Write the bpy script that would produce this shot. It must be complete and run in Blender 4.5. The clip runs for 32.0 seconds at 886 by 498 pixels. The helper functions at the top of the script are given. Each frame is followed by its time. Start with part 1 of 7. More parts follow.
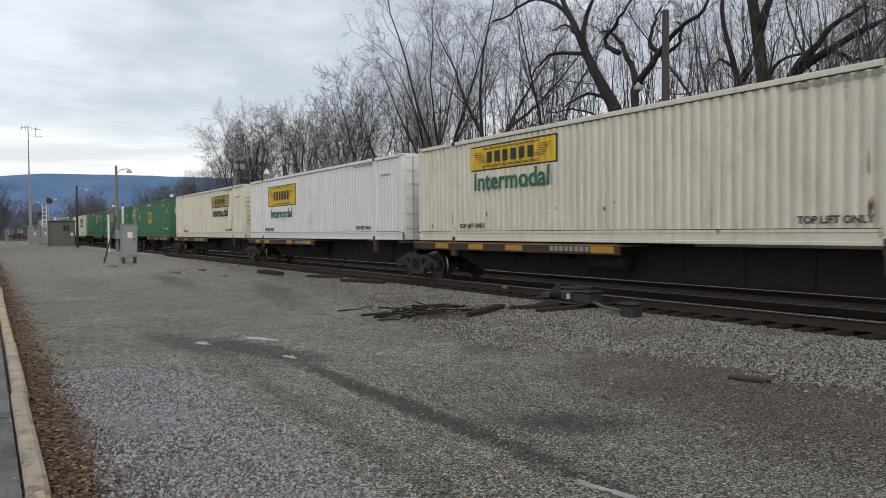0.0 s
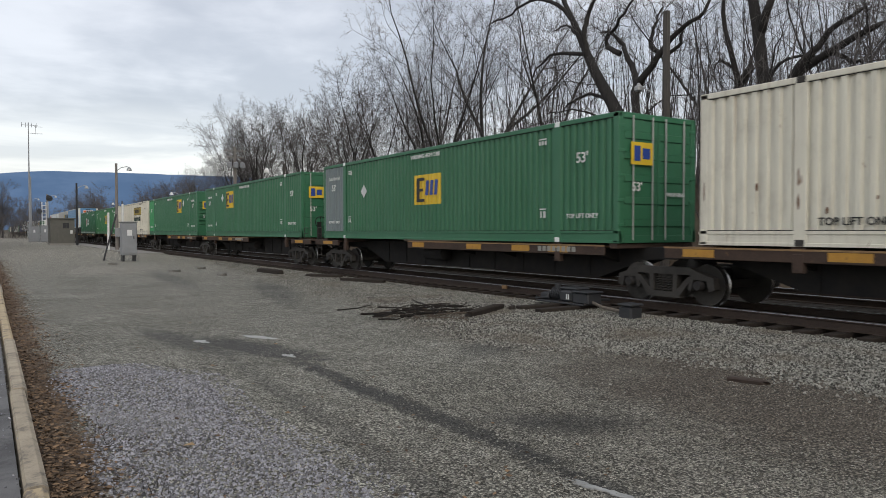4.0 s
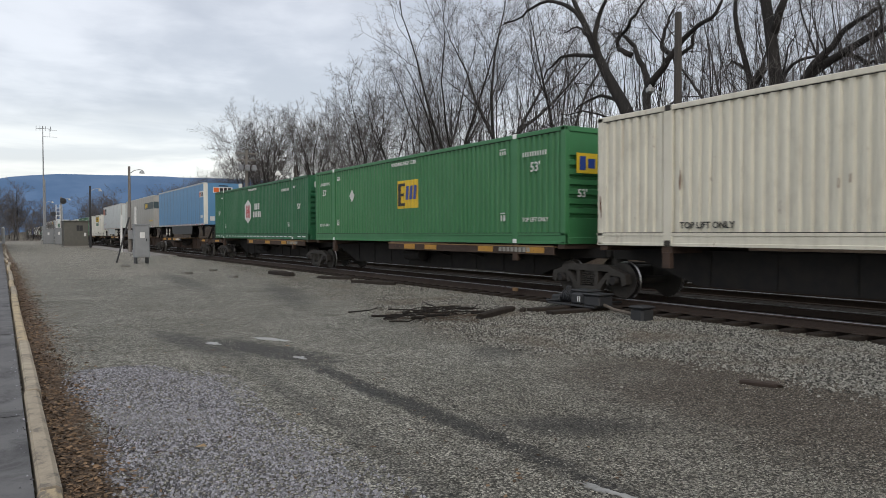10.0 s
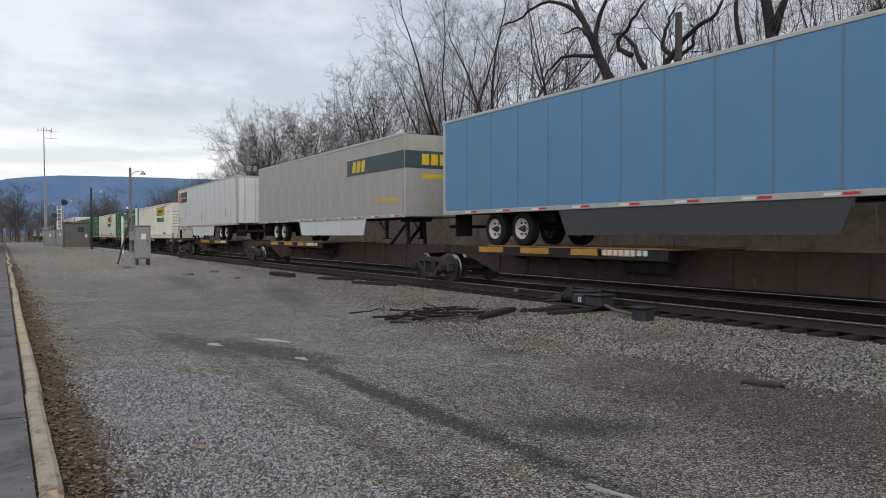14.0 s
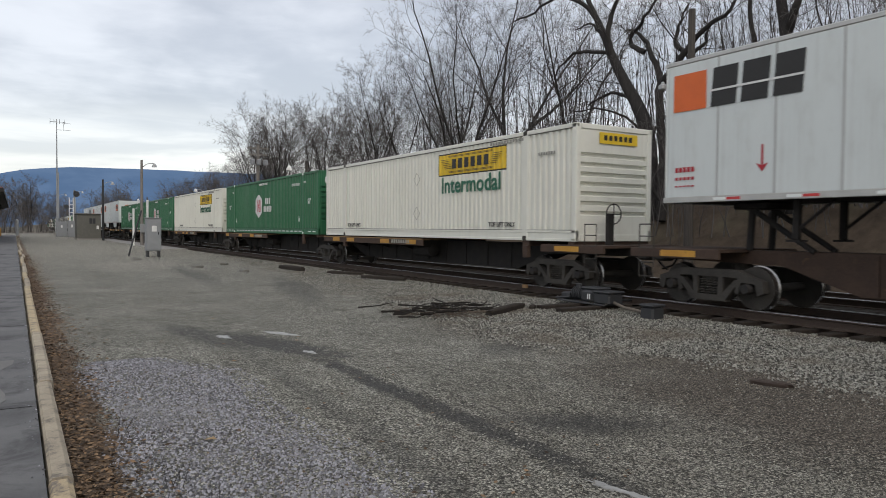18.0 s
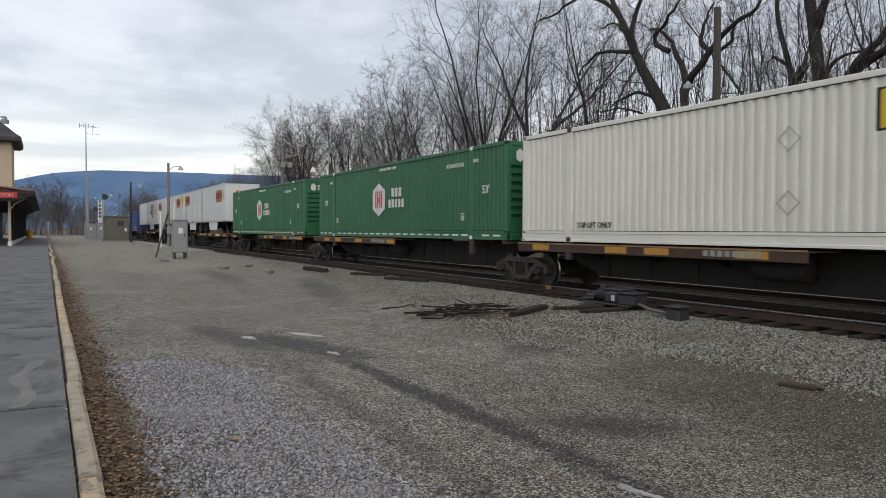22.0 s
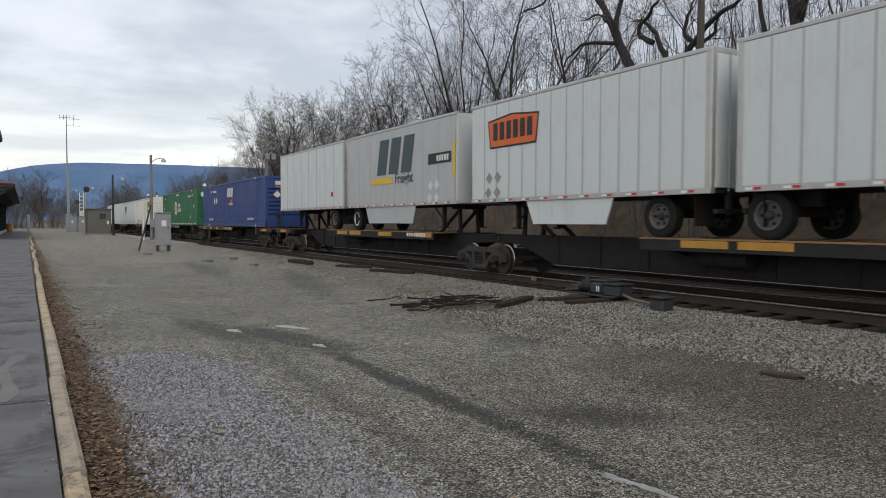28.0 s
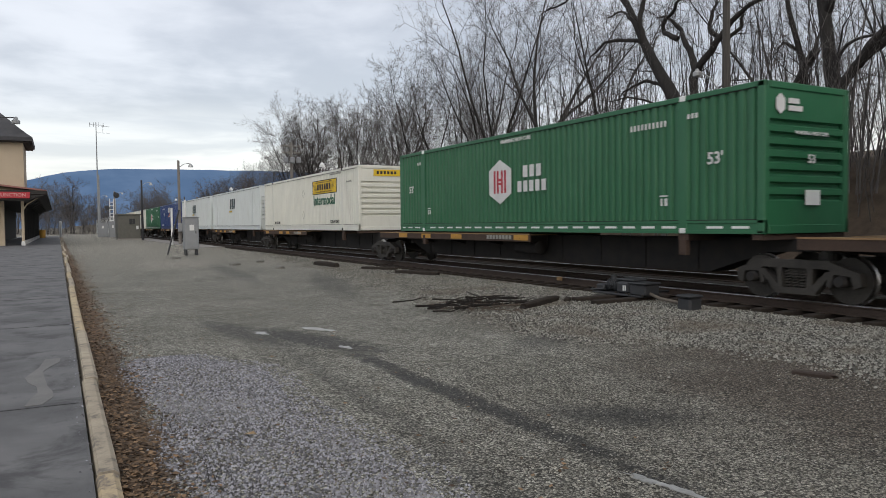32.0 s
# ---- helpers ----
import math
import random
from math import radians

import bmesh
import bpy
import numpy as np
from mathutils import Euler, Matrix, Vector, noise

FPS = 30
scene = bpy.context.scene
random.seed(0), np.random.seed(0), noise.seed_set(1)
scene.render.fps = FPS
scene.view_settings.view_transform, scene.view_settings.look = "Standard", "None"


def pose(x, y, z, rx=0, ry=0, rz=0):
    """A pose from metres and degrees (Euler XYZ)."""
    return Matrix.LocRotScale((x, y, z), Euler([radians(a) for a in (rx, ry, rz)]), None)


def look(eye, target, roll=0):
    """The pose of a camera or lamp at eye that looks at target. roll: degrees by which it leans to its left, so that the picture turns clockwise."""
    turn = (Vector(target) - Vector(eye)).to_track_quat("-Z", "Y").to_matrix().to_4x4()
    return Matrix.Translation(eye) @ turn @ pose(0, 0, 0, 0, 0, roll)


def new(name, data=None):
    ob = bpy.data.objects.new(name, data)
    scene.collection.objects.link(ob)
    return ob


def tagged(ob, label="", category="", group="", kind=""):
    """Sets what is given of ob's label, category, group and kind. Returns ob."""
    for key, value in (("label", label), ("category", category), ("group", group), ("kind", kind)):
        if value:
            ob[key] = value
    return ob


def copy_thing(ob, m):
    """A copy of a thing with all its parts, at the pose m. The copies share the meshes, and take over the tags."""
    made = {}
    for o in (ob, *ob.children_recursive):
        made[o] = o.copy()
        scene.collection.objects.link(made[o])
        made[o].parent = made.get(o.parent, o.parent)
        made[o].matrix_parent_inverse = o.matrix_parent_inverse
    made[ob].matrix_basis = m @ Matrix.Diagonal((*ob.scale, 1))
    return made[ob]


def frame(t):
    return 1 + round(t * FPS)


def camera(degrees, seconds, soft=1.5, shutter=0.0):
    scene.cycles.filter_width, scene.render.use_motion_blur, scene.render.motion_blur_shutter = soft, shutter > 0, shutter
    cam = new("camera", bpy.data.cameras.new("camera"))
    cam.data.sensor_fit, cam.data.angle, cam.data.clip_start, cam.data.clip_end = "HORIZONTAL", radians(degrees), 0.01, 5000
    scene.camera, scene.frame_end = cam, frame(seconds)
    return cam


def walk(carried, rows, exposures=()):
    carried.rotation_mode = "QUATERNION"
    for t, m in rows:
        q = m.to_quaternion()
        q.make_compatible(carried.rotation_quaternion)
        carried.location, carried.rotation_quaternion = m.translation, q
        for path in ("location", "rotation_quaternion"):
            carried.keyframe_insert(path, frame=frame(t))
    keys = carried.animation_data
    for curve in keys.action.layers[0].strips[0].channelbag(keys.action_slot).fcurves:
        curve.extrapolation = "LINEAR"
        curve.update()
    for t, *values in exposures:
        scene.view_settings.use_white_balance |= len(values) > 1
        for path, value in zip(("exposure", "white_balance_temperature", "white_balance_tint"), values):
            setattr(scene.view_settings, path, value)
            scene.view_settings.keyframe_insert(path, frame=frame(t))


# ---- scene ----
cam = camera(63.85, 32.0, soft=0.7, shutter=0.14)


def aim(yaw, pitch, roll):
    """The pose of the held camera: yaw to the left of the track's line, pitch up, roll."""
    ahead = Vector((-math.sin(radians(yaw)) * math.cos(radians(pitch)), math.cos(radians(yaw)) * math.cos(radians(pitch)), math.sin(radians(pitch))))
    return look((0, 0, 1.6), Vector((0, 0, 1.6)) + ahead * 10, roll)


PATH = [
    (0, -32.710, -1.413, -0.366),
    (0.5, -32.706, -1.425, -0.142),
    (1, -32.784, -1.403, -0.248),
    (1.5, -32.790, -1.355, -0.146),
    (2, -32.816, -1.328, -0.251),
    (2.5, -32.796, -1.332, -0.206),
    (3, -32.822, -1.422, -0.126),
    (3.5, -32.770, -1.440, -0.070),
    (5.5, -32.410, -1.364, 0.147),
    (6, -31.774, -1.252, 0.059),
    (6.5, -31.712, -1.188, -0.088),
    (7, -31.723, -1.187, -0.077),
    (7.5, -31.797, -1.216, -0.034),
    (8, -31.870, -1.214, 0.078),
    (8.5, -31.897, -1.256, 0.146),
    (9, -31.902, -1.324, 0.138),
    (9.5, -31.847, -1.321, -0.082),
    (10, -31.873, -1.259, -0.078),
    (10.5, -31.894, -1.210, -0.149),
    (11, -31.946, -1.191, -0.149),
    (11.5, -32.470, -1.088, -0.161),
    (12, -32.425, -1.095, -0.272),
    (12.5, -32.211, -1.036, -0.316),
    (13, -32.045, -1.060, -0.186),
    (13.5, -31.906, -1.075, -0.138),
    (14, -31.797, -1.203, -0.189),
    (14.5, -31.668, -1.274, -0.049),
    (16.5, -31.226, -1.433, 0.039),
    (17, -31.215, -1.517, -0.012),
    (17.5, -31.146, -1.580, 0.209),
    (18, -31.064, -1.574, 0.442),
    (18.5, -31.118, -1.499, 0.307),
    (19, -31.135, -1.479, 0.345),
    (19.5, -31.068, -1.486, 0.290),
    (20, -30.986, -1.527, 0.266),
    (20.5, -30.722, -1.562, 0.139),
    (21, -30.042, -1.522, -0.053),
    (21.5, -29.557, -1.459, 0.318),
    (22, -29.206, -1.482, 0.294),
    (22.5, -29.255, -1.646, 0.140),
    (23, -29.408, -1.592, 0.321),
    (23.5, -29.418, -1.523, 0.105),
    (24, -29.511, -1.499, 0.181),
    (24.5, -29.554, -1.498, -0.304),
    (25, -29.628, -1.575, 0.089),
    (25.5, -29.891, -1.548, -0.343),
    (27.5, -30.505, -1.572, -0.245),
    (28, -30.377, -2.141, 0.095),
    (28.5, -30.110, -2.370, -0.201),
    (29, -29.986, -2.445, -0.387),
    (29.5, -29.655, -2.539, -0.207),
    (30, -28.853, -2.372, -0.463),
    (30.5, -28.722, -2.303, -0.503),
    (31, -28.548, -2.258, -0.536),
    (31.5, -28.542, -2.262, -0.598),
    (32, -28.386, -2.056, -0.639),
]
walk(cam, [(t, aim(y, p, r)) for t, y, p, r in PATH])

# distance that the train has rolled, by time
ROLLED = [(0, -0.00), (1, 11.21), (2, 22.53), (3, 34.05), (3.5, 39.54), (5.5, 62.60), (6, 68.35), (7, 79.83), (8, 91.26), (9, 102.75), (10, 114.38), (11, 125.91), (12, 137.29), (13, 149.20), (14, 161.02), (14.5, 166.97), (16.5, 190.64), (17, 196.59), (18, 208.44), (19, 220.32), (20, 232.26), (21, 244.08), (22, 255.91), (23, 267.84), (24, 279.82), (25, 291.81), (25.5, 297.82), (27.5, 322.07), (28, 328.16), (29, 340.52), (30, 352.89), (31, 365.22), (32, 377.68)]

# ---------------------------------------------------------------- world and light
SUN_ELEV, SUN_ROT = radians(32), radians(200)
world = bpy.data.worlds.new("overcast_sky")
scene.world = world
world.use_nodes = True


class Nodes:
    """A short way to write node trees."""

    def __init__(self, tree):
        self.tree = tree
        tree.nodes.clear()

    def add(self, kind, props=None, **inputs):
        n = self.tree.nodes.new(kind)
        for k, v in (props or {}).items():
            setattr(n, k, v)
        for k, v in inputs.items():
            key = int(k[1:]) if k[0] == "i" and k[1:].isdigit() else k.replace("_", " ")
            sock = n.inputs[key]
            if hasattr(v, "is_output"):
                self.tree.links.new(v, sock)
            else:
                sock.default_value = v
        return n

    def math(self, op, a, b=0.0, c=0.0, clamp=False):
        return self.add("ShaderNodeMath", {"operation": op, "use_clamp": clamp}, i0=a, i1=b, i2=c).outputs[0]

    def vec(self, op, a, b=(0, 0, 0)):
        return self.add("ShaderNodeVectorMath", {"operation": op}, i0=a, i1=b).outputs[0]

    def noise(self, vector, scale, detail=4.0, rough=0.55, distortion=0.0):
        return self.add("ShaderNodeTexNoise", None, Vector=vector, Scale=scale, Detail=detail, Roughness=rough, Distortion=distortion).outputs[0]

    def remap(self, value, a, b, c=0.0, d=1.0, smooth=True):
        return self.add("ShaderNodeMapRange", {"interpolation_type": "SMOOTHSTEP" if smooth else "LINEAR"}, i0=value, i1=a, i2=b, i3=c, i4=d).outputs[0]

    def mix(self, fac, a, b, mode="MIX"):
        n = self.add("ShaderNodeMix", {"data_type": "RGBA", "blend_type": mode})
        for sock, v in ((n.inputs[0], fac), (n.inputs[6], a), (n.inputs[7], b)):
            if hasattr(v, "is_output"):
                self.tree.links.new(v, sock)
            else:
                sock.default_value = (*v, 1) if isinstance(v, tuple) and len(v) == 3 else v
        return n.outputs[2]


def build_sky():
    n = Nodes(world.node_tree)
    sky = n.add("ShaderNodeTexSky", {"sky_type": "NISHITA", "sun_disc": False, "sun_elevation": SUN_ELEV, "sun_rotation": SUN_ROT, "air_density": 1.0, "dust_density": 3.0})
    base = n.add("ShaderNodeBackground", None, Color=sky.outputs[0], Strength=0.05)
    way = n.add("ShaderNodeTexCoord").outputs["Generated"]
    xyz = n.add("ShaderNodeSeparateXYZ", None, Vector=way)
    up = n.math("MAXIMUM", xyz.outputs[2], 0.0)
    flat = n.math("ADD", up, 0.09)
    deck = n.add("ShaderNodeCombineXYZ", None, X=n.math("DIVIDE", xyz.outputs[0], flat), Y=n.math("DIVIDE", xyz.outputs[1], flat), Z=0.0).outputs[0]
    big = n.noise(n.vec("MULTIPLY", deck, (0.75, 0.55, 1)), 0.9, 5.0, 0.5, 0.4)
    small = n.noise(deck, 2.6, 6.0, 0.55, 0.2)
    body = n.math("ADD", n.math("MULTIPLY", big, 0.75), n.math("MULTIPLY", small, 0.25))
    cover = n.remap(body, 0.40, 0.60)
    cloud = n.mix(cover, (0.575, 0.578, 0.602), (0.915, 0.91, 0.925))
    # the cloud deck ends short of the horizon: a pale clear strip with a ragged upper edge
    edge = n.math("ADD", up, n.math("MULTIPLY", n.math("SUBTRACT", big, 0.5), 0.07))
    strip = n.remap(edge, 0.165, 0.100)
    around = n.math("ARCTAN2", xyz.outputs[0], xyz.outputs[1])
    wisp = n.noise(n.add("ShaderNodeCombineXYZ", None, X=n.math("MULTIPLY", around, 2.2), Y=n.math("MULTIPLY", up, 17.0), Z=1.7).outputs[0], 1.6, 5.0, 0.55, 0.3)
    cloud = n.mix(strip, cloud, n.mix(n.remap(wisp, 0.36, 0.60), (0.78, 0.785, 0.80), (1.08, 1.065, 1.03)))
    low = n.remap(up, 0.055, 0.0)
    cloud = n.mix(n.math("MULTIPLY", low, 0.75), cloud, (0.70, 0.74, 0.80))
    below = n.remap(xyz.outputs[2], 0.0, -0.02)
    cloud = n.mix(below, cloud, (0.12, 0.115, 0.10))
    clouds = n.add("ShaderNodeBackground", None, Color=cloud, Strength=0.80)
    both = n.add("ShaderNodeAddShader", None, i0=base.outputs[0], i1=clouds.outputs[0])
    n.add("ShaderNodeOutputWorld", None, Surface=both.outputs[0])


build_sky()
sun = new("sun", bpy.data.lights.new("sun", "SUN"))
sun.data.energy, sun.data.angle, sun.data.color = 0.6, radians(25), (1.0, 0.97, 0.93)
sun.matrix_world = look((0, 0, 50), Vector((0, 0, 50)) + Vector((math.sin(SUN_ROT) * -1, -math.cos(SUN_ROT), -math.tan(radians(50)))))
scene.view_settings.exposure = 0.0

# ---------------------------------------------------------------- materials


def surface(name, colour, second=None, rough=0.7, metal=0.0, fine=40.0, coarse=3.0, vary=0.25, bump=0.15, stretch=(1, 1, 1), stain=None, stain_amount=0.0, stain_scale=4.0, by_object=0.0, bump_size=0.01, spec=0.5):
    """A worn surface: two colours mixed at two scales, with stains and fine relief."""
    m = bpy.data.materials.new(name)
    m.use_nodes = True
    n = Nodes(m.node_tree)
    at = n.add("ShaderNodeTexCoord").outputs["Object"]
    at_s = n.vec("MULTIPLY", at, stretch)
    if by_object:
        rnd = n.add("ShaderNodeObjectInfo").outputs["Random"]
        shift = n.add("ShaderNodeCombineXYZ", None, X=n.math("MULTIPLY", rnd, 57.0), Y=n.math("MULTIPLY", rnd, 31.0), Z=n.math("MULTIPLY", rnd, 17.0)).outputs[0]
        at_s = n.vec("ADD", at_s, shift)
    a = n.noise(at_s, coarse, 5.0)
    b = n.noise(at_s, fine, 6.0, 0.65)
    second = second or tuple(c * 0.7 for c in colour)
    f = n.math("ADD", n.math("MULTIPLY", n.remap(a, 0.3, 0.7), 0.6), n.math("MULTIPLY", n.remap(b, 0.3, 0.7), 0.4))
    f = n.math("MULTIPLY", f, min(1.0, vary * 2))
    col = n.mix(f, colour, second)
    if stain:
        s = n.noise(at_s, stain_scale, 8.0, 0.7, 0.5)
        col = n.mix(n.remap(s, 0.66 - stain_amount, 0.82 - stain_amount), col, stain)
    if by_object:
        col = n.mix(n.math("MULTIPLY", n.math("SUBTRACT", rnd, 0.5), by_object), col, tuple(min(1, c * 1.9 + 0.02) for c in colour))
    hi = n.math("ADD", rough, n.math("MULTIPLY", n.math("SUBTRACT", b, 0.5), 0.25), clamp=True)
    bm = n.add("ShaderNodeBump", None, Strength=bump, Distance=bump_size, Height=b)
    p = n.add("ShaderNodeBsdfPrincipled", None, Base_Color=col, Roughness=hi, Metallic=metal, Normal=bm.outputs[0], Specular_IOR_Level=spec)
    n.add("ShaderNodeOutputMaterial", None, Surface=p.outputs[0])
    return m


def paintwork(name, colour, dirt=(0.16, 0.13, 0.10), dirty=0.35, rust=0.0, rough=0.5):
    """Sprayed steel: fading, vertical grime streaks, dust along the foot, and rust where it has chipped."""
    m = bpy.data.materials.new(name)
    m.use_nodes = True
    n = Nodes(m.node_tree)
    at = n.add("ShaderNodeTexCoord").outputs["Object"]
    rnd = n.add("ShaderNodeObjectInfo").outputs["Random"]
    fade = n.noise(at, 0.5, 3.0)
    col = n.mix(n.math("MULTIPLY", n.remap(fade, 0.3, 0.75), 0.35), colour, tuple(min(1.0, c * 1.12 + 0.03) for c in colour))
    streak = n.noise(n.vec("MULTIPLY", at, (7, 7, 0.35)), 1.0, 6.0, 0.7)
    col = n.mix(n.math("MULTIPLY", n.remap(streak, 0.48, 0.78), dirty), col, dirt)
    film = n.noise(n.vec("MULTIPLY", at, (1, 1, 0.6)), 2.2, 8.0, 0.7)
    col = n.mix(n.math("MULTIPLY", n.remap(film, 0.45, 0.8), dirty * 0.8), col, dirt)
    if rust:
        spot = n.noise(n.vec("MULTIPLY", at, (1.6, 1.6, 0.8)), 1.7, 10.0, 0.75, 0.3)
        col = n.mix(n.remap(spot, 0.72 - rust, 0.79 - rust), col, (0.16, 0.065, 0.025))
        runs = n.noise(n.vec("MULTIPLY", at, (9, 9, 0.22)), 1.0, 3.0, 0.6)
        col = n.mix(n.math("MULTIPLY", n.remap(runs, 0.62, 0.76), rust * 4, clamp=True), col, (0.24, 0.13, 0.06))
    fine = n.noise(at, 60.0, 4.0)
    bm = n.add("ShaderNodeBump", None, Strength=0.06, Distance=0.01, Height=fine)
    hi = n.math("ADD", rough, n.math("MULTIPLY", n.math("SUBTRACT", film, 0.5), 0.4), clamp=True)
    p = n.add("ShaderNodeBsdfPrincipled", None, Base_Color=col, Roughness=hi, Normal=bm.outputs[0])
    n.add("ShaderNodeOutputMaterial", None, Surface=p.outputs[0])
    return m


CREAM = paintwork("cream_paint", (0.67, 0.648, 0.545), dirty=0.34, rust=0.085)
CREAM_CLEAN = paintwork("pale_cream_paint", (0.675, 0.680, 0.615), dirty=0.13)
WHITE = paintwork("white_paint", (0.70, 0.71, 0.71), dirty=0.16)
GREEN_A = paintwork("emerald_green_paint", (0.028, 0.140, 0.068), dirt=(0.05, 0.10, 0.055), dirty=0.25)
GREEN_D = paintwork("leaf_green_paint", (0.036, 0.178, 0.066), dirt=(0.05, 0.10, 0.055), dirty=0.25)
GREEN_B = paintwork("dark_green_paint", (0.016, 0.122, 0.052), dirt=(0.05, 0.09, 0.06), dirty=0.25)
GREEN_C = paintwork("bright_green_paint", (0.035, 0.27, 0.095), dirt=(0.05, 0.10, 0.055), dirty=0.2)
GREY_PATCH = paintwork("unpainted_grey_panel", (0.16, 0.20, 0.21), dirty=0.2)
NAVY = paintwork("navy_blue_paint", (0.017, 0.048, 0.180), dirt=(0.08, 0.08, 0.12), dirty=0.2)
SKYBLUE = paintwork("light_blue_paint", (0.088, 0.245, 0.44), dirt=(0.2, 0.24, 0.3), dirty=0.22)
GREYSIDE = paintwork("grey_van_paint", (0.36, 0.36, 0.335), dirty=0.3)
GREYPUP = paintwork("pale_grey_van_paint", (0.43, 0.45, 0.455), dirty=0.15)
VANWHITE = paintwork("van_white_paint", (0.59, 0.635, 0.635), dirty=0.17)
RUSTPATCH = surface("flaking_rust", (0.19, 0.085, 0.035), (0.10, 0.05, 0.028), rough=0.95, fine=60, coarse=12, vary=0.5)
ALU = surface("aluminium_rail", (0.5, 0.5, 0.48), rough=0.45, metal=0.6, fine=80, vary=0.3)
ROOFSKIN = surface("roof_skin", (0.5, 0.5, 0.48), rough=0.6, vary=0.35)
RAILBROWN = surface("car_brown", (0.078, 0.052, 0.040), (0.045, 0.033, 0.028), rough=0.85, fine=25, coarse=2, vary=0.45, stain=(0.15, 0.085, 0.05), stain_amount=0.08, spec=0.25)
CARBLACK = surface("car_black", (0.025, 0.025, 0.027), (0.040, 0.037, 0.034), rough=0.8, vary=0.45, stain=(0.05, 0.038, 0.03), stain_amount=0.02, spec=0.12)
CASTSTEEL = surface("bogie_steel", (0.060, 0.056, 0.050), (0.034, 0.032, 0.030), rough=0.75, vary=0.5, fine=30, spec=0.25)
TREAD = surface("polished_tread", (0.42, 0.41, 0.40), rough=0.28, metal=1.0, vary=0.2)
SILLYELLOW = surface("sill_yellow", (0.52, 0.28, 0.035), (0.36, 0.18, 0.03), rough=0.6, vary=0.45, stain=(0.10, 0.06, 0.03), stain_amount=0.06)
DECKTAN = surface("deck_edge", (0.30, 0.19, 0.09), (0.2, 0.12, 0.06), rough=0.8, vary=0.5)
RUBBER = surface("tyre_rubber", (0.018, 0.018, 0.018), rough=0.85, spec=0.2)
RIMDARK = surface("wheel_dark", (0.12, 0.115, 0.11), (0.06, 0.06, 0.06), rough=0.6, vary=0.4)
SEAMPALE = surface("pale_panel_seam", (0.40, 0.415, 0.415), rough=0.6)
RIMWHITE = surface("wheel_white", (0.62, 0.60, 0.55), rough=0.5, vary=0.35)
LOGOYELLOW = surface("sign_yellow", (0.72, 0.50, 0.03), rough=0.5, vary=0.2, stain=(0.35, 0.25, 0.08), stain_amount=0.02)
LOGOYELLOW_OLD = surface("weathered_sign_yellow", (0.50, 0.38, 0.08), (0.38, 0.30, 0.10), rough=0.7, vary=0.4, stain=(0.2, 0.16, 0.08), stain_amount=0.08)
LOGOORANGE = surface("sign_orange", (0.68, 0.13, 0.02), rough=0.5, vary=0.2)
LOGOGREEN = surface("letter_green", (0.015, 0.13, 0.075), rough=0.55, vary=0.25)
SEAM = surface("panel_seam", (0.16, 0.19, 0.22), rough=0.7)
LOGOINK = surface("dark_green_letter", (0.012, 0.045, 0.035), rough=0.6, vary=0.25)
LOGOBLACK = surface("letter_black", (0.02, 0.02, 0.02), rough=0.6, vary=0.25)
LOGOWHITE = surface("letter_white", (0.70, 0.71, 0.70), rough=0.55, vary=0.3)
LOGORED = surface("letter_red", (0.42, 0.02, 0.035), rough=0.5, vary=0.2)
LOGOBLUE = surface("letter_blue", (0.02, 0.06, 0.30), rough=0.5, vary=0.2)
LOGOGREY = surface("letter_grey", (0.045, 0.075, 0.085), rough=0.55, vary=0.2)
FAINT = surface("faded_letter", (0.30, 0.30, 0.27), rough=0.6, vary=0.3)
REFLECT = surface("reflective_strip", (0.75, 0.78, 0.76), rough=0.35, vary=0.1)
REFLECTRED = surface("reflective_red", (0.55, 0.03, 0.03), rough=0.35, vary=0.1)

# ---------------------------------------------------------------- mesh helpers


